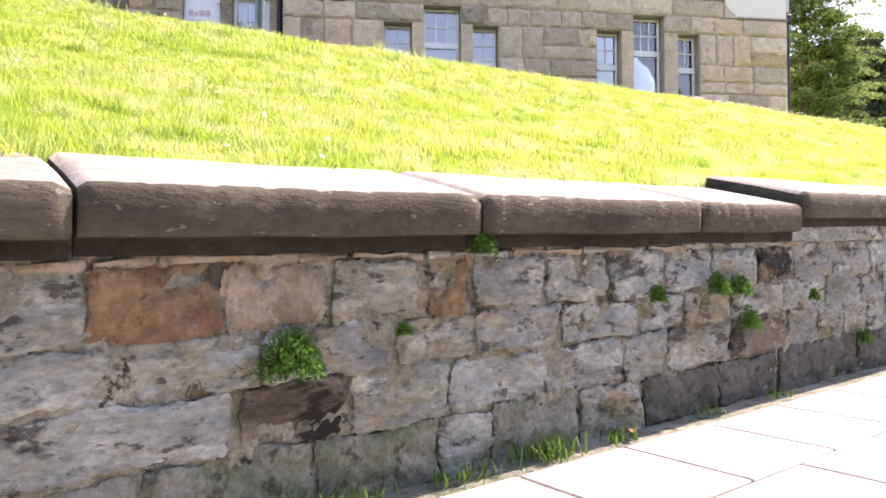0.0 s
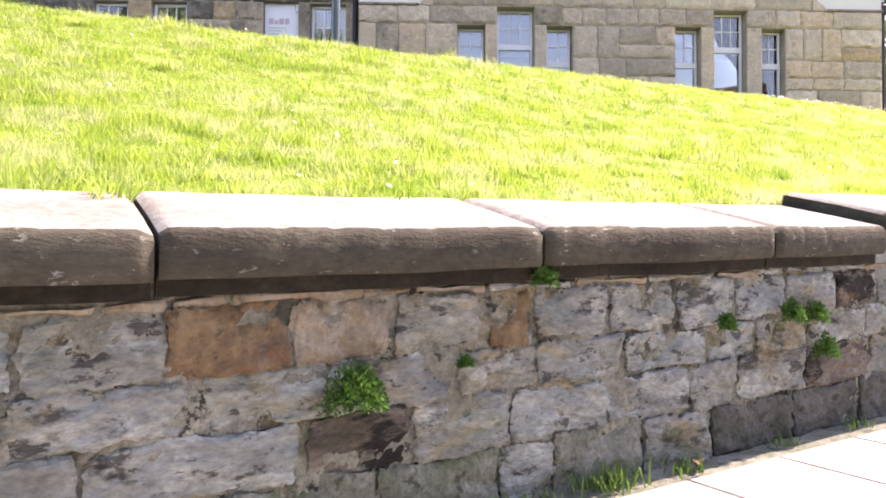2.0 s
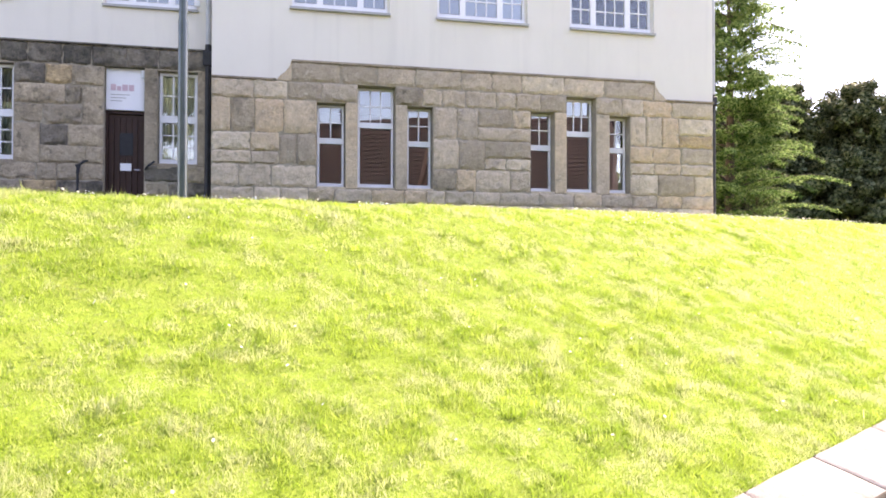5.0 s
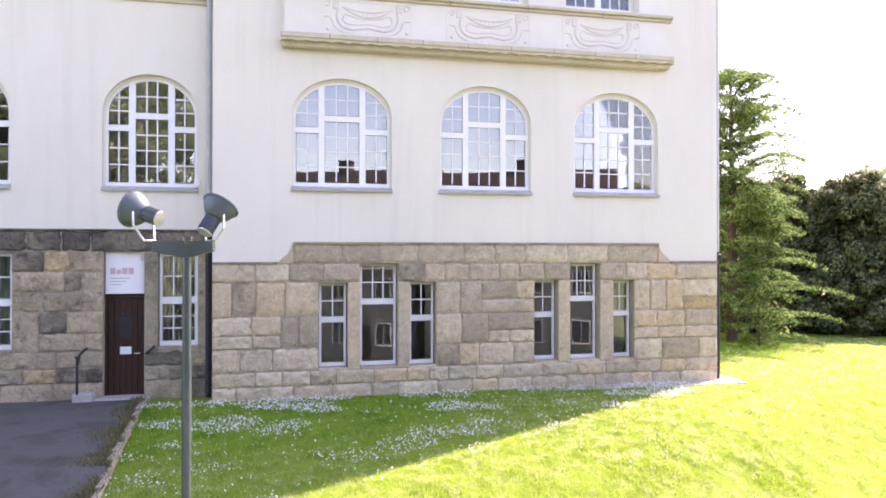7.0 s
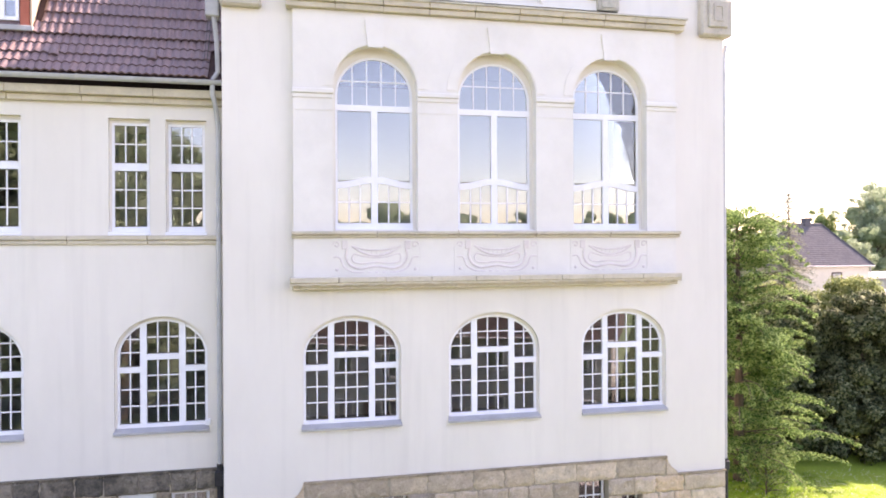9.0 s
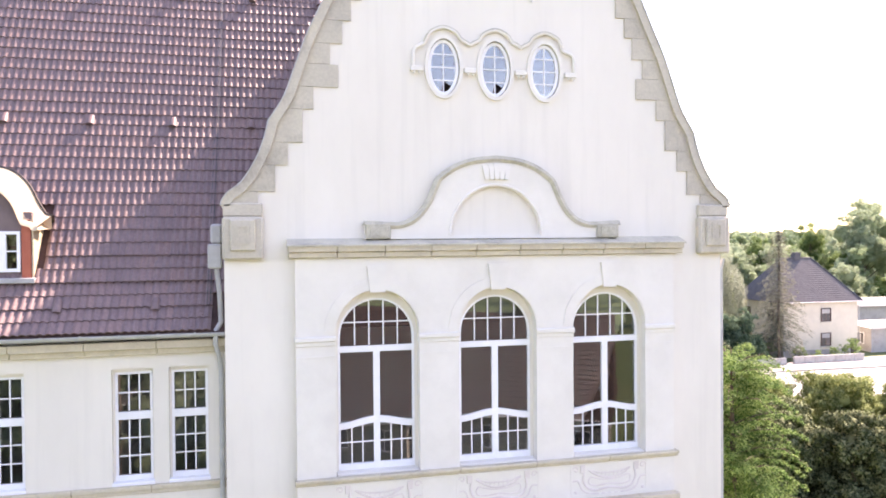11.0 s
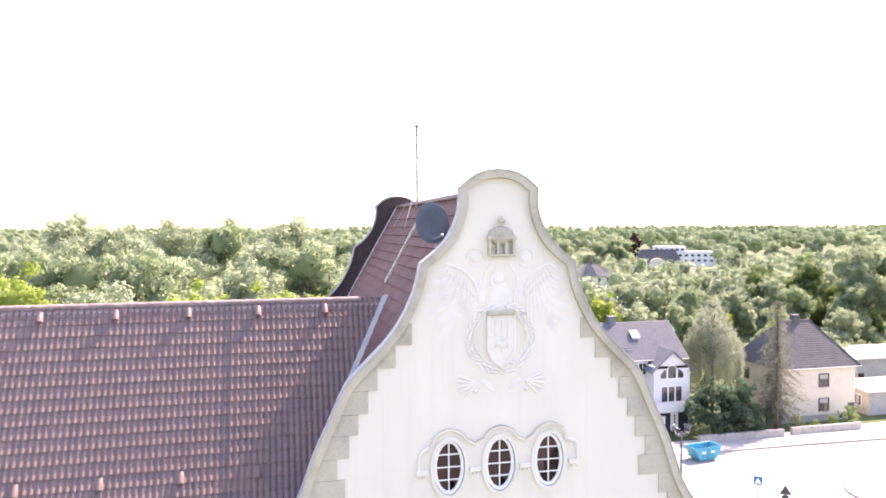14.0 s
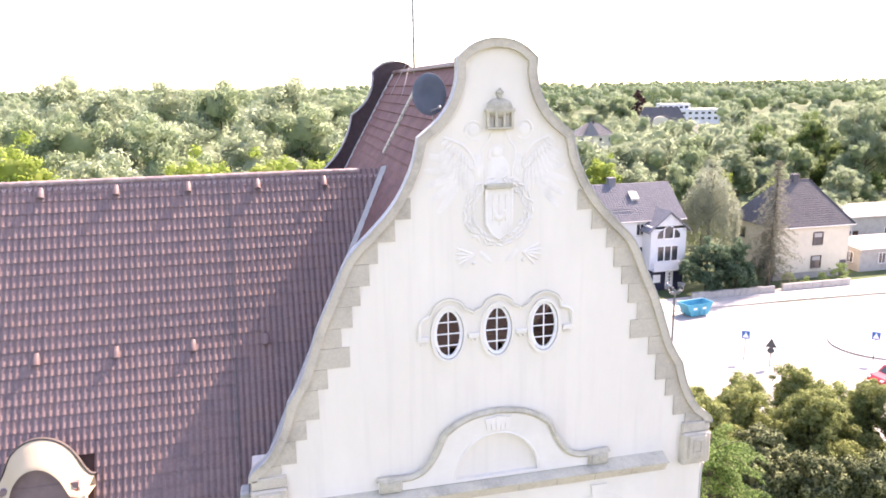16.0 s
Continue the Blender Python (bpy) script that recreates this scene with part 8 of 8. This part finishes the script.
for s0, s1, d0, d1, per, near in ((-3.5, 9.0, 0.5, 7.0, 2.2, False), (1.0, 16.0, 7.0, 14.5, 620, True), (9.0, 30.0, 0.5, 7.0, 1.5, False), (9, 30, 5, 16, 42, False)):
    x, y = lawn_points(s0, s1, d0, d1, per)
    if near:
        drift = np.sin(x * 1.1 + 1.7 * np.sin(y * 1.3)) * np.sin(y * 2.1 - x * 0.35 + np.sin(x * 0.9)) + 0.5 * np.sin(x * 3.7 + y * 2.0) * np.sin(y * 4.3 - x)
        dens = 0.025 + np.clip((drift - 0.25) / 0.35, 0, 1) * (0.25 + np.clip((y - 12.0) / 4.0, 0, 1)) + 0.8 * np.exp(-((F - 0.45 - y) / 0.22) ** 2) * (np.sin(x * 2.3) > -0.4)
        keep = q.uniform(size=len(x)) < dens
        x, y = x[keep], y[keep]
    n = len(x)
    z = bank_z(x, y) + q.uniform(0.05, 0.10, n)
    r = q.uniform(0.008, 0.013, n) * (1.25 if near else 1.0)
    tilt = q.normal(size=(n, 2)) * 0.5
    for j in range(6):
        t = 2 * math.pi * j / 6
        fv.append(np.stack([x + r * math.cos(t), y + r * math.sin(t), z + r * (tilt[:, 0] * math.cos(t) + tilt[:, 1] * math.sin(t))], 1))
    m = np.arange(n)
    ff.append(np.stack([k0 + m + j * n for j in range(6)], 1))
    k0 += 6 * n
daisies = part("daisies", raw_mesh("daisies", np.concatenate(fv), np.concatenate(ff), PETAL, 6), PETAL)
tagged(daisies, "white daisies scattered through the grass", "flowers", kind="stuff")
# weeds and dirt along the forecourt's edge
n = 9000
y = q.uniform(10.0, 17.0, n)
off = np.abs(q.normal(size=n)) * 0.22 * (0.6 + 0.6 * np.sin(y * 1.9) ** 2)
x = court_edge(y) + 0.06 - off
x[5200:] = q.uniform(-13.0, -2.4, n - 5200)
y[5200:] = 10.0 + np.abs(q.normal(size=n - 5200)) * 0.2 * (0.5 + np.sin(x[5200:] * 1.7) ** 2)
base = np.stack([x, y, court_z(x, y)], 1)
a, hh = q.uniform(0, 2 * math.pi, n), q.uniform(0.03, 0.1, n)
tip = base + np.stack([np.cos(a) * hh * 0.8, np.sin(a) * hh * 0.8, hh], 1)
w = np.stack([-np.sin(a), np.cos(a), np.zeros(n)], 1) * 0.008
weeds = part("edge_weeds", raw_mesh("edge_weeds", np.stack([base - w, base + w, tip], 1).reshape(-1, 3), np.arange(n * 3).reshape(n, 3), DRY_WEED, 3), DRY_WEED)
tagged(weeds, "dry brownish weeds along the forecourt edging", "weeds", kind="stuff")
# narrow paved strip at the foot of the walls
strip = part("paving_strip", G().box(6.8, XR + 0.5, F - 0.5, F + 0.02, 3.7, 4.035, 0.01).box(XR + 0.02, XR + 0.5, F + 0.024, 24.0, 3.7, 4.035, 0.01), PAVING)
tagged(strip, "narrow pale paved strip along the foot of the wall", "paving", kind="structure")
# clumps of longer grass in the lawn
q = np.random.default_rng(91)
for i in range(46):
    s, d = (float(q.uniform(-3.0, 8.5)), float(q.uniform(0.7, 7.0)))
    k = float(q.uniform(0.05, 0.13))
    x, y = from_wall(s, d)
    ob = blades("grass_tuft", "clump of longer grass in the lawn", s, d, 0.0, int(90 + 900 * k), 0.075 + 0.35 * k, k, 300 + i, GRASS, "lawn clumps")
    ob.matrix_basis = wall_pose(s, d, float(bank_z(np.array(x), np.array(y))) - 0.01)

# ---- retaining wall: mortar core, stones, coping ----
def worn_block(g, x0, x1, z0, z1, face, back, seed, nx=14, nz=8, wander=1.0, amp=1.0, rugged=0.0):
    """A weathered stone with a wandering outline, rounded arris and a layered, pitted face (towards -y). rugged: broken edges, beds and chips."""
    q = np.random.default_rng(seed)
    ph, w, h = q.uniform(0, 6.3, 16), x1 - x0, z1 - z0
    chips = [(q.uniform(-1, 1), q.choice((-1, 1)) * q.uniform(0.75, 1.05), q.uniform(0.05, 0.14), q.uniform(0.005, 0.012)) for _ in range(4)] if rugged else []
    v = []
    for b in range(nz):
        for a in range(nx):
            u, t = a / (nx - 1) * 2 - 1, b / (nz - 1) * 2 - 1
            u, t = math.copysign(1 - (1 - abs(u)) ** 1.35, u), math.copysign(1 - (1 - abs(t)) ** 1.35, t)
            # corners drawn in, edges wandering
            r = 1 - 0.035 * (abs(u) ** 6) * (abs(t) ** 6) * wander
            x, z = (x0 + x1) / 2 + u * r * w / 2, (z0 + z1) / 2 + t * r * h / 2
            x += abs(u) ** 4 * 0.006 * wander * math.sin(z * 31 + ph[0] + (u > 0) * 2.1)
            z += abs(t) ** 4 * 0.0065 * wander * math.sin(x * 17 + ph[1] + (t > 0) * 1.7) + 0.003 * wander * math.sin(x * 43 + ph[2])
            rim = max(abs(u), abs(t))
            y = face + (0.008 + 0.014 * (amp - 1)) * max(0.0, (rim - 0.8) / 0.2) ** 2.0
            y += amp * (0.006 * math.sin(x * 13 + ph[3]) * math.sin(z * 24 + ph[4]) + 0.003 * math.sin(z * 85 + 4 * math.sin(x * 9 + ph[5])) + 0.002 * math.sin(x * 57 + ph[6]) * math.sin(z * 61 + ph[7]) + q.uniform(-0.002, 0.002))
            if rugged:
                x += abs(u) ** 8 * rugged * float(q.normal()) * 0.0035
                z += abs(t) ** 8 * rugged * float(q.normal()) * 0.0035
                bed_ = math.sin(z * 70 + 1.5 * math.sin(x * 6 + ph[8]) + ph[9])
                y += rugged * (0.0025 * max(0.0, bed_) ** 3 + 0.0025 * math.sin(x * 91 + ph[10]) * math.sin(z * 103 + ph[11]) + float(q.normal()) * 0.0011)
                for cx, cz, cr, cd in chips:
                    near_ = 1 - math.hypot((u - cx) * w / 2, (t - cz) * h / 2) / cr
                    if near_ > 0:
                        y += rugged * cd * min(1.0, near_ * 2.2)
            v.append((x, y, z))
    ring = list(range(nx)) + [b * nx + nx - 1 for b in range(1, nz)] + [(nz - 1) * nx + a for a in range(nx - 2, -1, -1)] + [b * nx for b in range(nz - 2, 0, -1)]
    n, m = len(v), len(ring)
    v += [(v[i][0], back, v[i][2]) for i in ring]
    f = [(b * nx + a, b * nx + a + 1, (b + 1) * nx + a + 1, (b + 1) * nx + a) for a in range(nx - 1) for b in range(nz - 1)]
    f += [(ring[i], n + i, n + (i + 1) % m, ring[(i + 1) % m]) for i in range(m)]
    return g.add(v, f)


def mortar_bed(s0, s1, z0, z1, step=0.016):
    """The uneven mortar between the stones, struck nearly flush with their faces."""
    ns_, nz_ = int((s1 - s0) / step) + 1, int((z1 - z0) / step) + 1
    q = np.random.default_rng(8)
    xs, zs = np.meshgrid(np.linspace(s0, s1, ns_), np.linspace(z0, z1, nz_))
    y = 0.0165 + 0.004 * np.sin(xs * 11 + 2 * np.sin(zs * 9)) * np.sin(zs * 17 + np.sin(xs * 5)) + q.uniform(-0.0045, 0.0045, xs.shape)
    i = np.arange(ns_ * nz_).reshape(nz_, ns_)
    return np.stack([xs, y, zs + WALL_SLOPE * xs], -1).reshape(-1, 3), np.stack([i[:-1, :-1], i[:-1, 1:], i[1:, 1:], i[1:, :-1]], -1).reshape(-1, 4)


rw = part("retaining_wall", sheared(G().box(-30, 42, 0.032, 0.44, -0.4, 0.96)), WALL_MORTAR)
bed = part("mortar", raw_mesh("mortar", *mortar_bed(-3.2, 7.4, 0.1, 0.95), WALL_MORTAR, 4), WALL_MORTAR, rw, "crumbling tan mortar")
bed.data.shade_smooth()
rw.matrix_basis = wall_pose()
tagged(rw, "weathered rubble stone retaining wall with a heavy coping", "wall", kind="structure")
known = [
    (0.870, 0.705, [(-1.01, -0.70), (-0.69, -0.38), (-0.36, -0.07), (-0.04, 0.24), (0.29, 0.44), (0.49, 0.79), (0.82, 1.13), (1.17, 1.47), (1.50, 1.80), (1.82, 2.16), (2.20, 2.50)]),
    (0.692, 0.552, [(-1.04, -0.65), (-0.59, -0.27), (-0.25, 0.14), (0.18, 0.47), (0.49, 0.86), (0.89, 1.30), (1.33, 1.60), (1.63, 1.95), (1.98, 2.40)]),
    (0.540, 0.378, [(-1.25, -0.90), (-0.87, -0.35), (-0.31, -0.01), (0.02, 0.36), (0.38, 0.79), (0.80, 1.21), (1.23, 1.48), (1.51, 1.94), (1.96, 2.44)]),
    (0.366, 0.165, [(-1.2, -0.90), (-0.88, -0.58), (-0.56, -0.11), (-0.09, 0.32), (0.34, 0.54), (0.56, 0.96), (0.98, 1.33), (1.35, 1.85), (1.87, 2.34)])]
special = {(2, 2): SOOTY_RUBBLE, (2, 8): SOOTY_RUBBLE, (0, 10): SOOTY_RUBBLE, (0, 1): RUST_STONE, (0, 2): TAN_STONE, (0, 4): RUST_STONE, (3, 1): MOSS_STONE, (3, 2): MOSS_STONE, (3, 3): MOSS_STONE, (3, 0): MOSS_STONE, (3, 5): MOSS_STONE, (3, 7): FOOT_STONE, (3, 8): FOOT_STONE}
rest = G()
for row, (zt, zb, fixed) in enumerate(known):
    spans = [(a, b, i) for i, (a, b) in enumerate(fixed)]
    x = fixed[-1][1] + 0.03
    while x < 42:
        w = float(rng.uniform(0.2, 0.46))
        spans.append((x, x + w, None))
        x += w + float(rng.uniform(0.02, 0.035))
    x = fixed[0][0] - 0.03
    while x > -30:
        w = float(rng.uniform(0.24, 0.5))
        spans.append((x - w, x, None))
        x -= w + float(rng.uniform(0.02, 0.035))
    for a, b, i in spans:
        j = lambda k: float(rng.uniform(-k, k))
        lift = 0.0 if b < 2.6 else 0.02
        near = -3.0 < a < 7.0
        g = worn_block(G(), a - 0.004, b + 0.004, zb - 0.004 + j(0.01), zt + 0.004 + j(0.01) + lift, j(0.004) - 0.003, 0.06, int(rng.integers(1, 9999)), 34 if a < 3.5 else 16, 20 if a < 3.5 else 9, 1.0, 1.0, 1.0) if near else rough_block(rest, a, b, zb + j(0.012), zt + j(0.012) + lift, j(0.008), 0.08, 0.012, 0.012, 3, 3, 0.02)
        if near:
            sheared(g)
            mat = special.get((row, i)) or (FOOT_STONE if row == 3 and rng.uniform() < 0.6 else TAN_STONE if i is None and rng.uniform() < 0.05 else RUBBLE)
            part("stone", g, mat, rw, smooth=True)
if rest.v:
    part("more_stones", sheared(rest), RUBBLE, rw, kind="stuff")
# a thin levelling course of flat spalls under the coping
x = -3.2
while x < 2.5:
    w = float(rng.uniform(0.12, 0.38))
    z0, hgt = 0.878 + float(rng.uniform(-0.004, 0.008)), float(rng.uniform(0.014, 0.03))
    part("spall", sheared(worn_block(G(), x, x + w, z0, z0 + hgt, float(rng.uniform(-0.002, 0.008)), 0.06, int(rng.integers(1, 9999)), 8, 4)), TAN_STONE if rng.uniform() < 0.6 else RUBBLE, rw, smooth=True)
    x += w + float(rng.uniform(0.004, 0.03))
# coping stones: flat front, top that falls forward, worn arris
cuts = [-30 + 1.2 * i for i in range(24)] + [-1.95, -0.73, 0.46, 1.66, 2.48, 3.9, 5.05, 6.3, 7.5] + [7.5 + 1.2 * i for i in range(1, 29)]
for a, b in zip(cuts, cuts[1:]):
    if b - a < 0.2:
        continue
    lift = 0.07 * ((a > 2.4) + (a > 7.4) + max(0.0, (a - 12) // 4.8) * (a > 12))
    near = -4 < a < 9
    g, n = G(), 60 if near else 3
    sec = [(-0.010, 0.905), (-0.012, 0.948), (-0.064, 0.950), (-0.073, 0.962), (-0.075, 1.052), (-0.070, 1.070), (-0.054, 1.082), (0.16, 1.138), (0.46, 1.214), (0.48, 1.20), (0.48, 0.905)]
    ph = [float(rng.uniform(0, 6.3)) for _ in range(6)]
    v = []
    for i in range(n + 1):
        u = i / n
        x = a + 0.006 + (b - a - 0.012) * u
        end = 0.016 * max(0.0, 1 - min(u, 1 - u) * (b - a) / 0.025)
        wave = 0.0025 * math.sin(x * 5 + ph[0]) + 0.0012 * math.sin(x * 13 + ph[1])
        chip = max(0.0, math.sin(x * 23 + ph[2]) * math.sin(x * 61 + ph[3]) - 0.35) * 0.012 + float(rng.uniform(0, 0.0025)) * near
        for k, (d, z) in enumerate(sec):
            worn = chip if k in (5, 6) else 0.3 * chip if k == 4 else 0.0
            v.append((x, d + wave * (k < 7) + worn + (end if 2 <= k <= 6 else 0), z + wave - worn * 0.7 + lift - (end if 5 <= k <= 8 else 0)))
    m = len(sec)
    f = [(i * m + k, (i + 1) * m + k, (i + 1) * m + (k + 1) % m, i * m + (k + 1) % m) for i in range(n) for k in range(m)]
    f += [tuple(range(m)), tuple(n * m + k for k in range(m))[::-1]]
    st = part("coping_stone", sheared(g.add(v, f)), COPING, rw, "dark weathered coping stone with a pale top and shade painted in its recess", True)
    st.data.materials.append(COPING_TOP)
    st.data.materials.append(COPING_RECESS_SHADE)
    # top faces take the pale colour, the recess below its painted shade
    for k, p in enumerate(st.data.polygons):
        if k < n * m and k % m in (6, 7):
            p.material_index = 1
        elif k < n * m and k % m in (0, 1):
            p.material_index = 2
    if lift:
        part("bed_stones", sheared(G().box(a + 0.01, b - 0.01, 0.0, 0.44, 0.9, 0.93 + lift, 0.01)), RUBBLE, rw)

# ---- pavement slabs ----
# slabs stop short of the wall; bare dark bed paints its shade and soil
pv = part("pavement", sheared(G().box(-60, 94, -2.6, 0.03, -0.05, 0.172)), MOSS_STONE)
pv.matrix_basis = wall_pose()
tagged(pv, "pale square paving slabs with mossy joints and a dark shade strip at the wall", "pavement", kind="structure")
slab_mesh = G().box(0.006, 0.494, 0.006, 0.494, -0.04, 0.0, 0.005).mesh("slab", PAVING)
more = G()
tilt = math.atan(WALL_SLOPE)
for i in range(-40, 80):
    for j in range(5):
        s, d = i * 0.5 + 0.25 * (j % 2), -2.67 + j * 0.5
        if -3 <= s <= 9:
            ob = part("slab", slab_mesh, PAVING, pv)
            ob.matrix_basis = Matrix.Translation((s, d, 0.192 + WALL_SLOPE * s + float(rng.uniform(-0.002, 0.002)))) @ Matrix.Rotation(-tilt, 4, "Y")
        else:
            more.box(s + 0.004, s + 0.496, d + 0.004, d + 0.496, 0.15, 0.192)
part("more_slabs", sheared(more), PAVING, pv, kind="stuff")
litter = G()
litter.add([(0, 0, 0.02), (0.05, 0.01, 0.035), (0.07, 0.05, 0.02), (0.02, 0.06, 0.03)], [(0, 1, 2, 3)])
ob = part("dry_leaf", litter, RUST_STONE)
ob.matrix_basis = wall_pose(1.12, -0.12, 0.19 + WALL_SLOPE * 1.12)
tagged(ob, "curled brown dry leaf on the pavement", "leaf")

# ---- ashlar of the building's base ----
def sooty(q, x0, x1, z, mat):
    """The stone for a place of the base: rain has blackened the top courses and the corners."""
    if mat is ASHLAR:
        return SOOT_STONE if q.uniform() < (0.14 if x1 < 0.6 else 0.0) else ASHLAR_DARK if q.uniform() < 0.08 else mat
    if z > 7.2 and q.uniform() < 0.95 or z > 6.8 and q.uniform() < 0.55 or x1 > -2.6 and q.uniform() < 0.6 or q.uniform() < 0.16:
        return SOOT_STONE
    return mat


def ashlar(parent, x0, x1, breaks, holes, face, mat, lens=(0.45, 1.05), seed=1):
    """Courses of quarry-faced stones that leave the openings free; narrow piers become single tall stones."""
    q = np.random.default_rng(seed)
    piers = {}

    def stone(x, e, z0, z1):
        part("stone", worn_block(G(), x + 0.005, e - 0.005, z0 + 0.005, z1 - 0.005, face - 0.012 + float(q.uniform(-0.018, 0.010)), face + 0.06, int(q.integers(1, 9999)), 12, 7, 0.4, 3.2), sooty(q, x, e, z0, mat), parent, smooth=True)

    def course(a, b, z0, z1):
        x = a
        while x < b - 0.01:
            w = float(q.uniform(*lens))
            e = b if b - (x + w) < lens[0] * 0.75 else x + w
            stone(x, e, z0, z1)
            x = e

    def free_runs(z0, z1):
        free, x = [], x0
        for a, b in sorted((h[0], h[1]) for h in holes if h[2] < z1 - 0.06 and h[3] > z0 + 0.06):
            if a > x + 0.02:
                free.append((x, a))
            x = max(x, b)
        return free + [(x, x1)] if x < x1 - 0.02 else free

    rows_ = list(zip(breaks, breaks[1:]))
    left = {r: [] for r in rows_}
    for r in rows_:
        for a, b in free_runs(*r):
            if b - a < 0.42:
                key = (round(a, 2), round(b, 2))
                lo_, hi_ = piers.get(key, r)
                piers[key] = (min(lo_, r[0]), max(hi_, r[1]))
            else:
                left[r].append((a, b))
    for i, r in enumerate(rows_):
        for a, b in left[r]:
            up = rows_[i + 1] if i + 1 < len(rows_) else None
            if up and (a, b) in left[up] and up[1] - r[0] < 1.0 and i % 2 == 1:
                # two courses laid together, with tall stones here and there
                left[up].remove((a, b))
                x = a
                while x < b - 0.01:
                    w = float(q.uniform(0.36, 0.68)) if q.uniform() < 0.42 else float(q.uniform(0.9, 1.9))
                    e = b if b - (x + w) < 0.4 else x + w
                    if e - x < 0.8:
                        stone(x, e, r[0], up[1])
                    else:
                        course(x, e, *r), course(x, e, *up)
                    x = e
            else:
                course(a, b, *r)
    for (a, b), (z0, z1) in piers.items():
        part("stone", rough_block(G(), a + 0.004, b - 0.004, z0 + 0.006, z1 - 0.006, face, face + 0.06, 0.006, 0.012, 3, 5, 0.004), mat, parent)


ashlar(plinth, XL, XR, [3.75, 4.30, 4.62, 5.14, 5.43, 5.85, 6.17, 6.61, 7.03], [(h[0][0], h[1][0], h[0][1], h[2][1]) for h in base_open], F - 0.012, ASHLAR, seed=3)
ashlar(plinth, 0.24, 9.22, [7.036, 7.49], [], F - 0.012, ASHLAR, (0.7, 1.1), seed=4)
for pts, s in ((ear_l, 1), (ear_r, -1)):
    poly = pts + [(pts[-1][0] + s * 0.001, 7.036)]
    part("stone", G().prism([poly if s > 0 else poly[::-1]], F - 0.02, F + 0.05), ASHLAR, plinth)
part("top_course", G().prism([[(XL, 7.03), (-0.1, 7.03), (-0.1, 7.07), (XL, 7.07)]], F - 0.05, F + 0.05).prism([[(9.55, 7.03), (XR, 7.03), (XR, 7.07), (9.55, 7.07)]], F - 0.05, F + 0.05).prism([[(0.23, 7.47), (9.22, 7.47), (9.22, 7.52), (0.23, 7.52)]], F - 0.045, F + 0.05), ASHLAR_DARK, plinth, "dark weathered top edge of the base")
ashlar(wing_plinth, -16.4, XL - 0.02, [3.75, 4.42, 4.74, 5.12, 5.5, 5.98, 6.42, 6.86, 7.30, 7.76], [(h[0][0], h[1][0], h[0][1], h[2][1]) for h in wing_low_open] + [(-3.86, -3.01, 4.0, 7.33)], W - 0.012, ASHLAR_DARK, seed=5)
part("top_course", G().box(-16.4, XL - 0.01, W - 0.05, W + 0.03, 7.755, 7.80, 0.01), SOOT_STONE, wing_plinth)

# ---- roof tiles ----


def tile_shape():
    """One interlocking tile with two rolls; its lower edge is raised over the tile below."""
    n, v = 12, []
    for y, lift in ((0.40, 0.0), (0.0, 0.032)):
        v += [(TW * i / n, y, lift + 0.042 * (0.5 + 0.5 * math.sin(4 * math.pi * i / n - 1.2)) ** 0.8) for i in range(n + 1)]
    v += [(x, 0.003, z - 0.034) for x, y, z in v[n + 1:]]
    f = [(i + n + 1, i + n + 2, i + 1, i) for i in range(n)] + [(i + 2 * (n + 1), i + 1 + 2 * (n + 1), i + 1 + n + 1, i + n + 1) for i in range(n)]
    return v, f


tv, tf = tile_shape()
tile_mesh = G().add(tv, tf).mesh("tile", TILE, True)
bulk = G()
rows = int(length(wing_profile) / TR) + 1
for r in range(rows):
    y, z, a = on_profile(wing_profile, min(r * TR, length(wing_profile) - 0.37))
    m0 = Matrix.Rotation(a, 4, "X")
    for c in range(58):
        x = 2.9 - (c + 1) * TW
        zi = np.interp(x, [p[0] for p in cross_profile], [p[1] for p in cross_profile])
        if x > -1.55 and zi > z + 0.55:
            continue
        if x > -1.5 - TW and y < F + 0.72:
            continue
        if abs(x + TW / 2 - DX) < 0.96 and 17.72 < z < 19.3:
            continue
        m = Matrix.Translation((x, y, z)) @ m0
        if -4.6 < x < 0.6 and 17.6 < z < 25.4:
            ob = part("tile", tile_mesh, TILE, roof)
            ob.matrix_basis = m
        else:
            bulk.add([m @ Vector(p) for p in tv], tf)
bt = part("more_tiles", bulk.mesh("more_tiles", TILE_ROW, True), TILE_ROW, roof, kind="stuff")
bulk2 = G()
# flat plain tiles of the roof behind the gable, lifted at their lower edge
pv = [(x, y, z) for y, z in ((0.40, 0.0), (0.0, 0.05), (0.0, -0.01)) for x in (0.004, TW - 0.004)]
pf = [(2, 3, 1, 0), (4, 5, 3, 2)]
for r in range(int(length(cross_profile) / TR)):
    x, z, a = on_profile(cross_profile, r * TR)
    if z < 21.0:
        continue
    base = Matrix.Rotation(radians(-90), 4, "Z") @ Matrix.Rotation(a, 4, "X")
    for c in range(42):
        y = 31.0 - c * TW
        if y < F + 0.8 + TW * 0:
            break
        zi = np.interp(y, [p[0] for p in wing_profile], [p[1] for p in wing_profile]) if y < 22.6 else np.interp(45.2 - y, [p[0] for p in wing_profile], [p[1] for p in wing_profile])
        if zi > z + 0.6:
            continue
        m = Matrix.Translation((x, y, z)) @ base
        bulk2.add([m @ Vector(p) for p in pv], pf)
part("more_tiles", bulk2.mesh("more_tiles", PLAIN_TILE, False), PLAIN_TILE, cross_roof, kind="stuff")
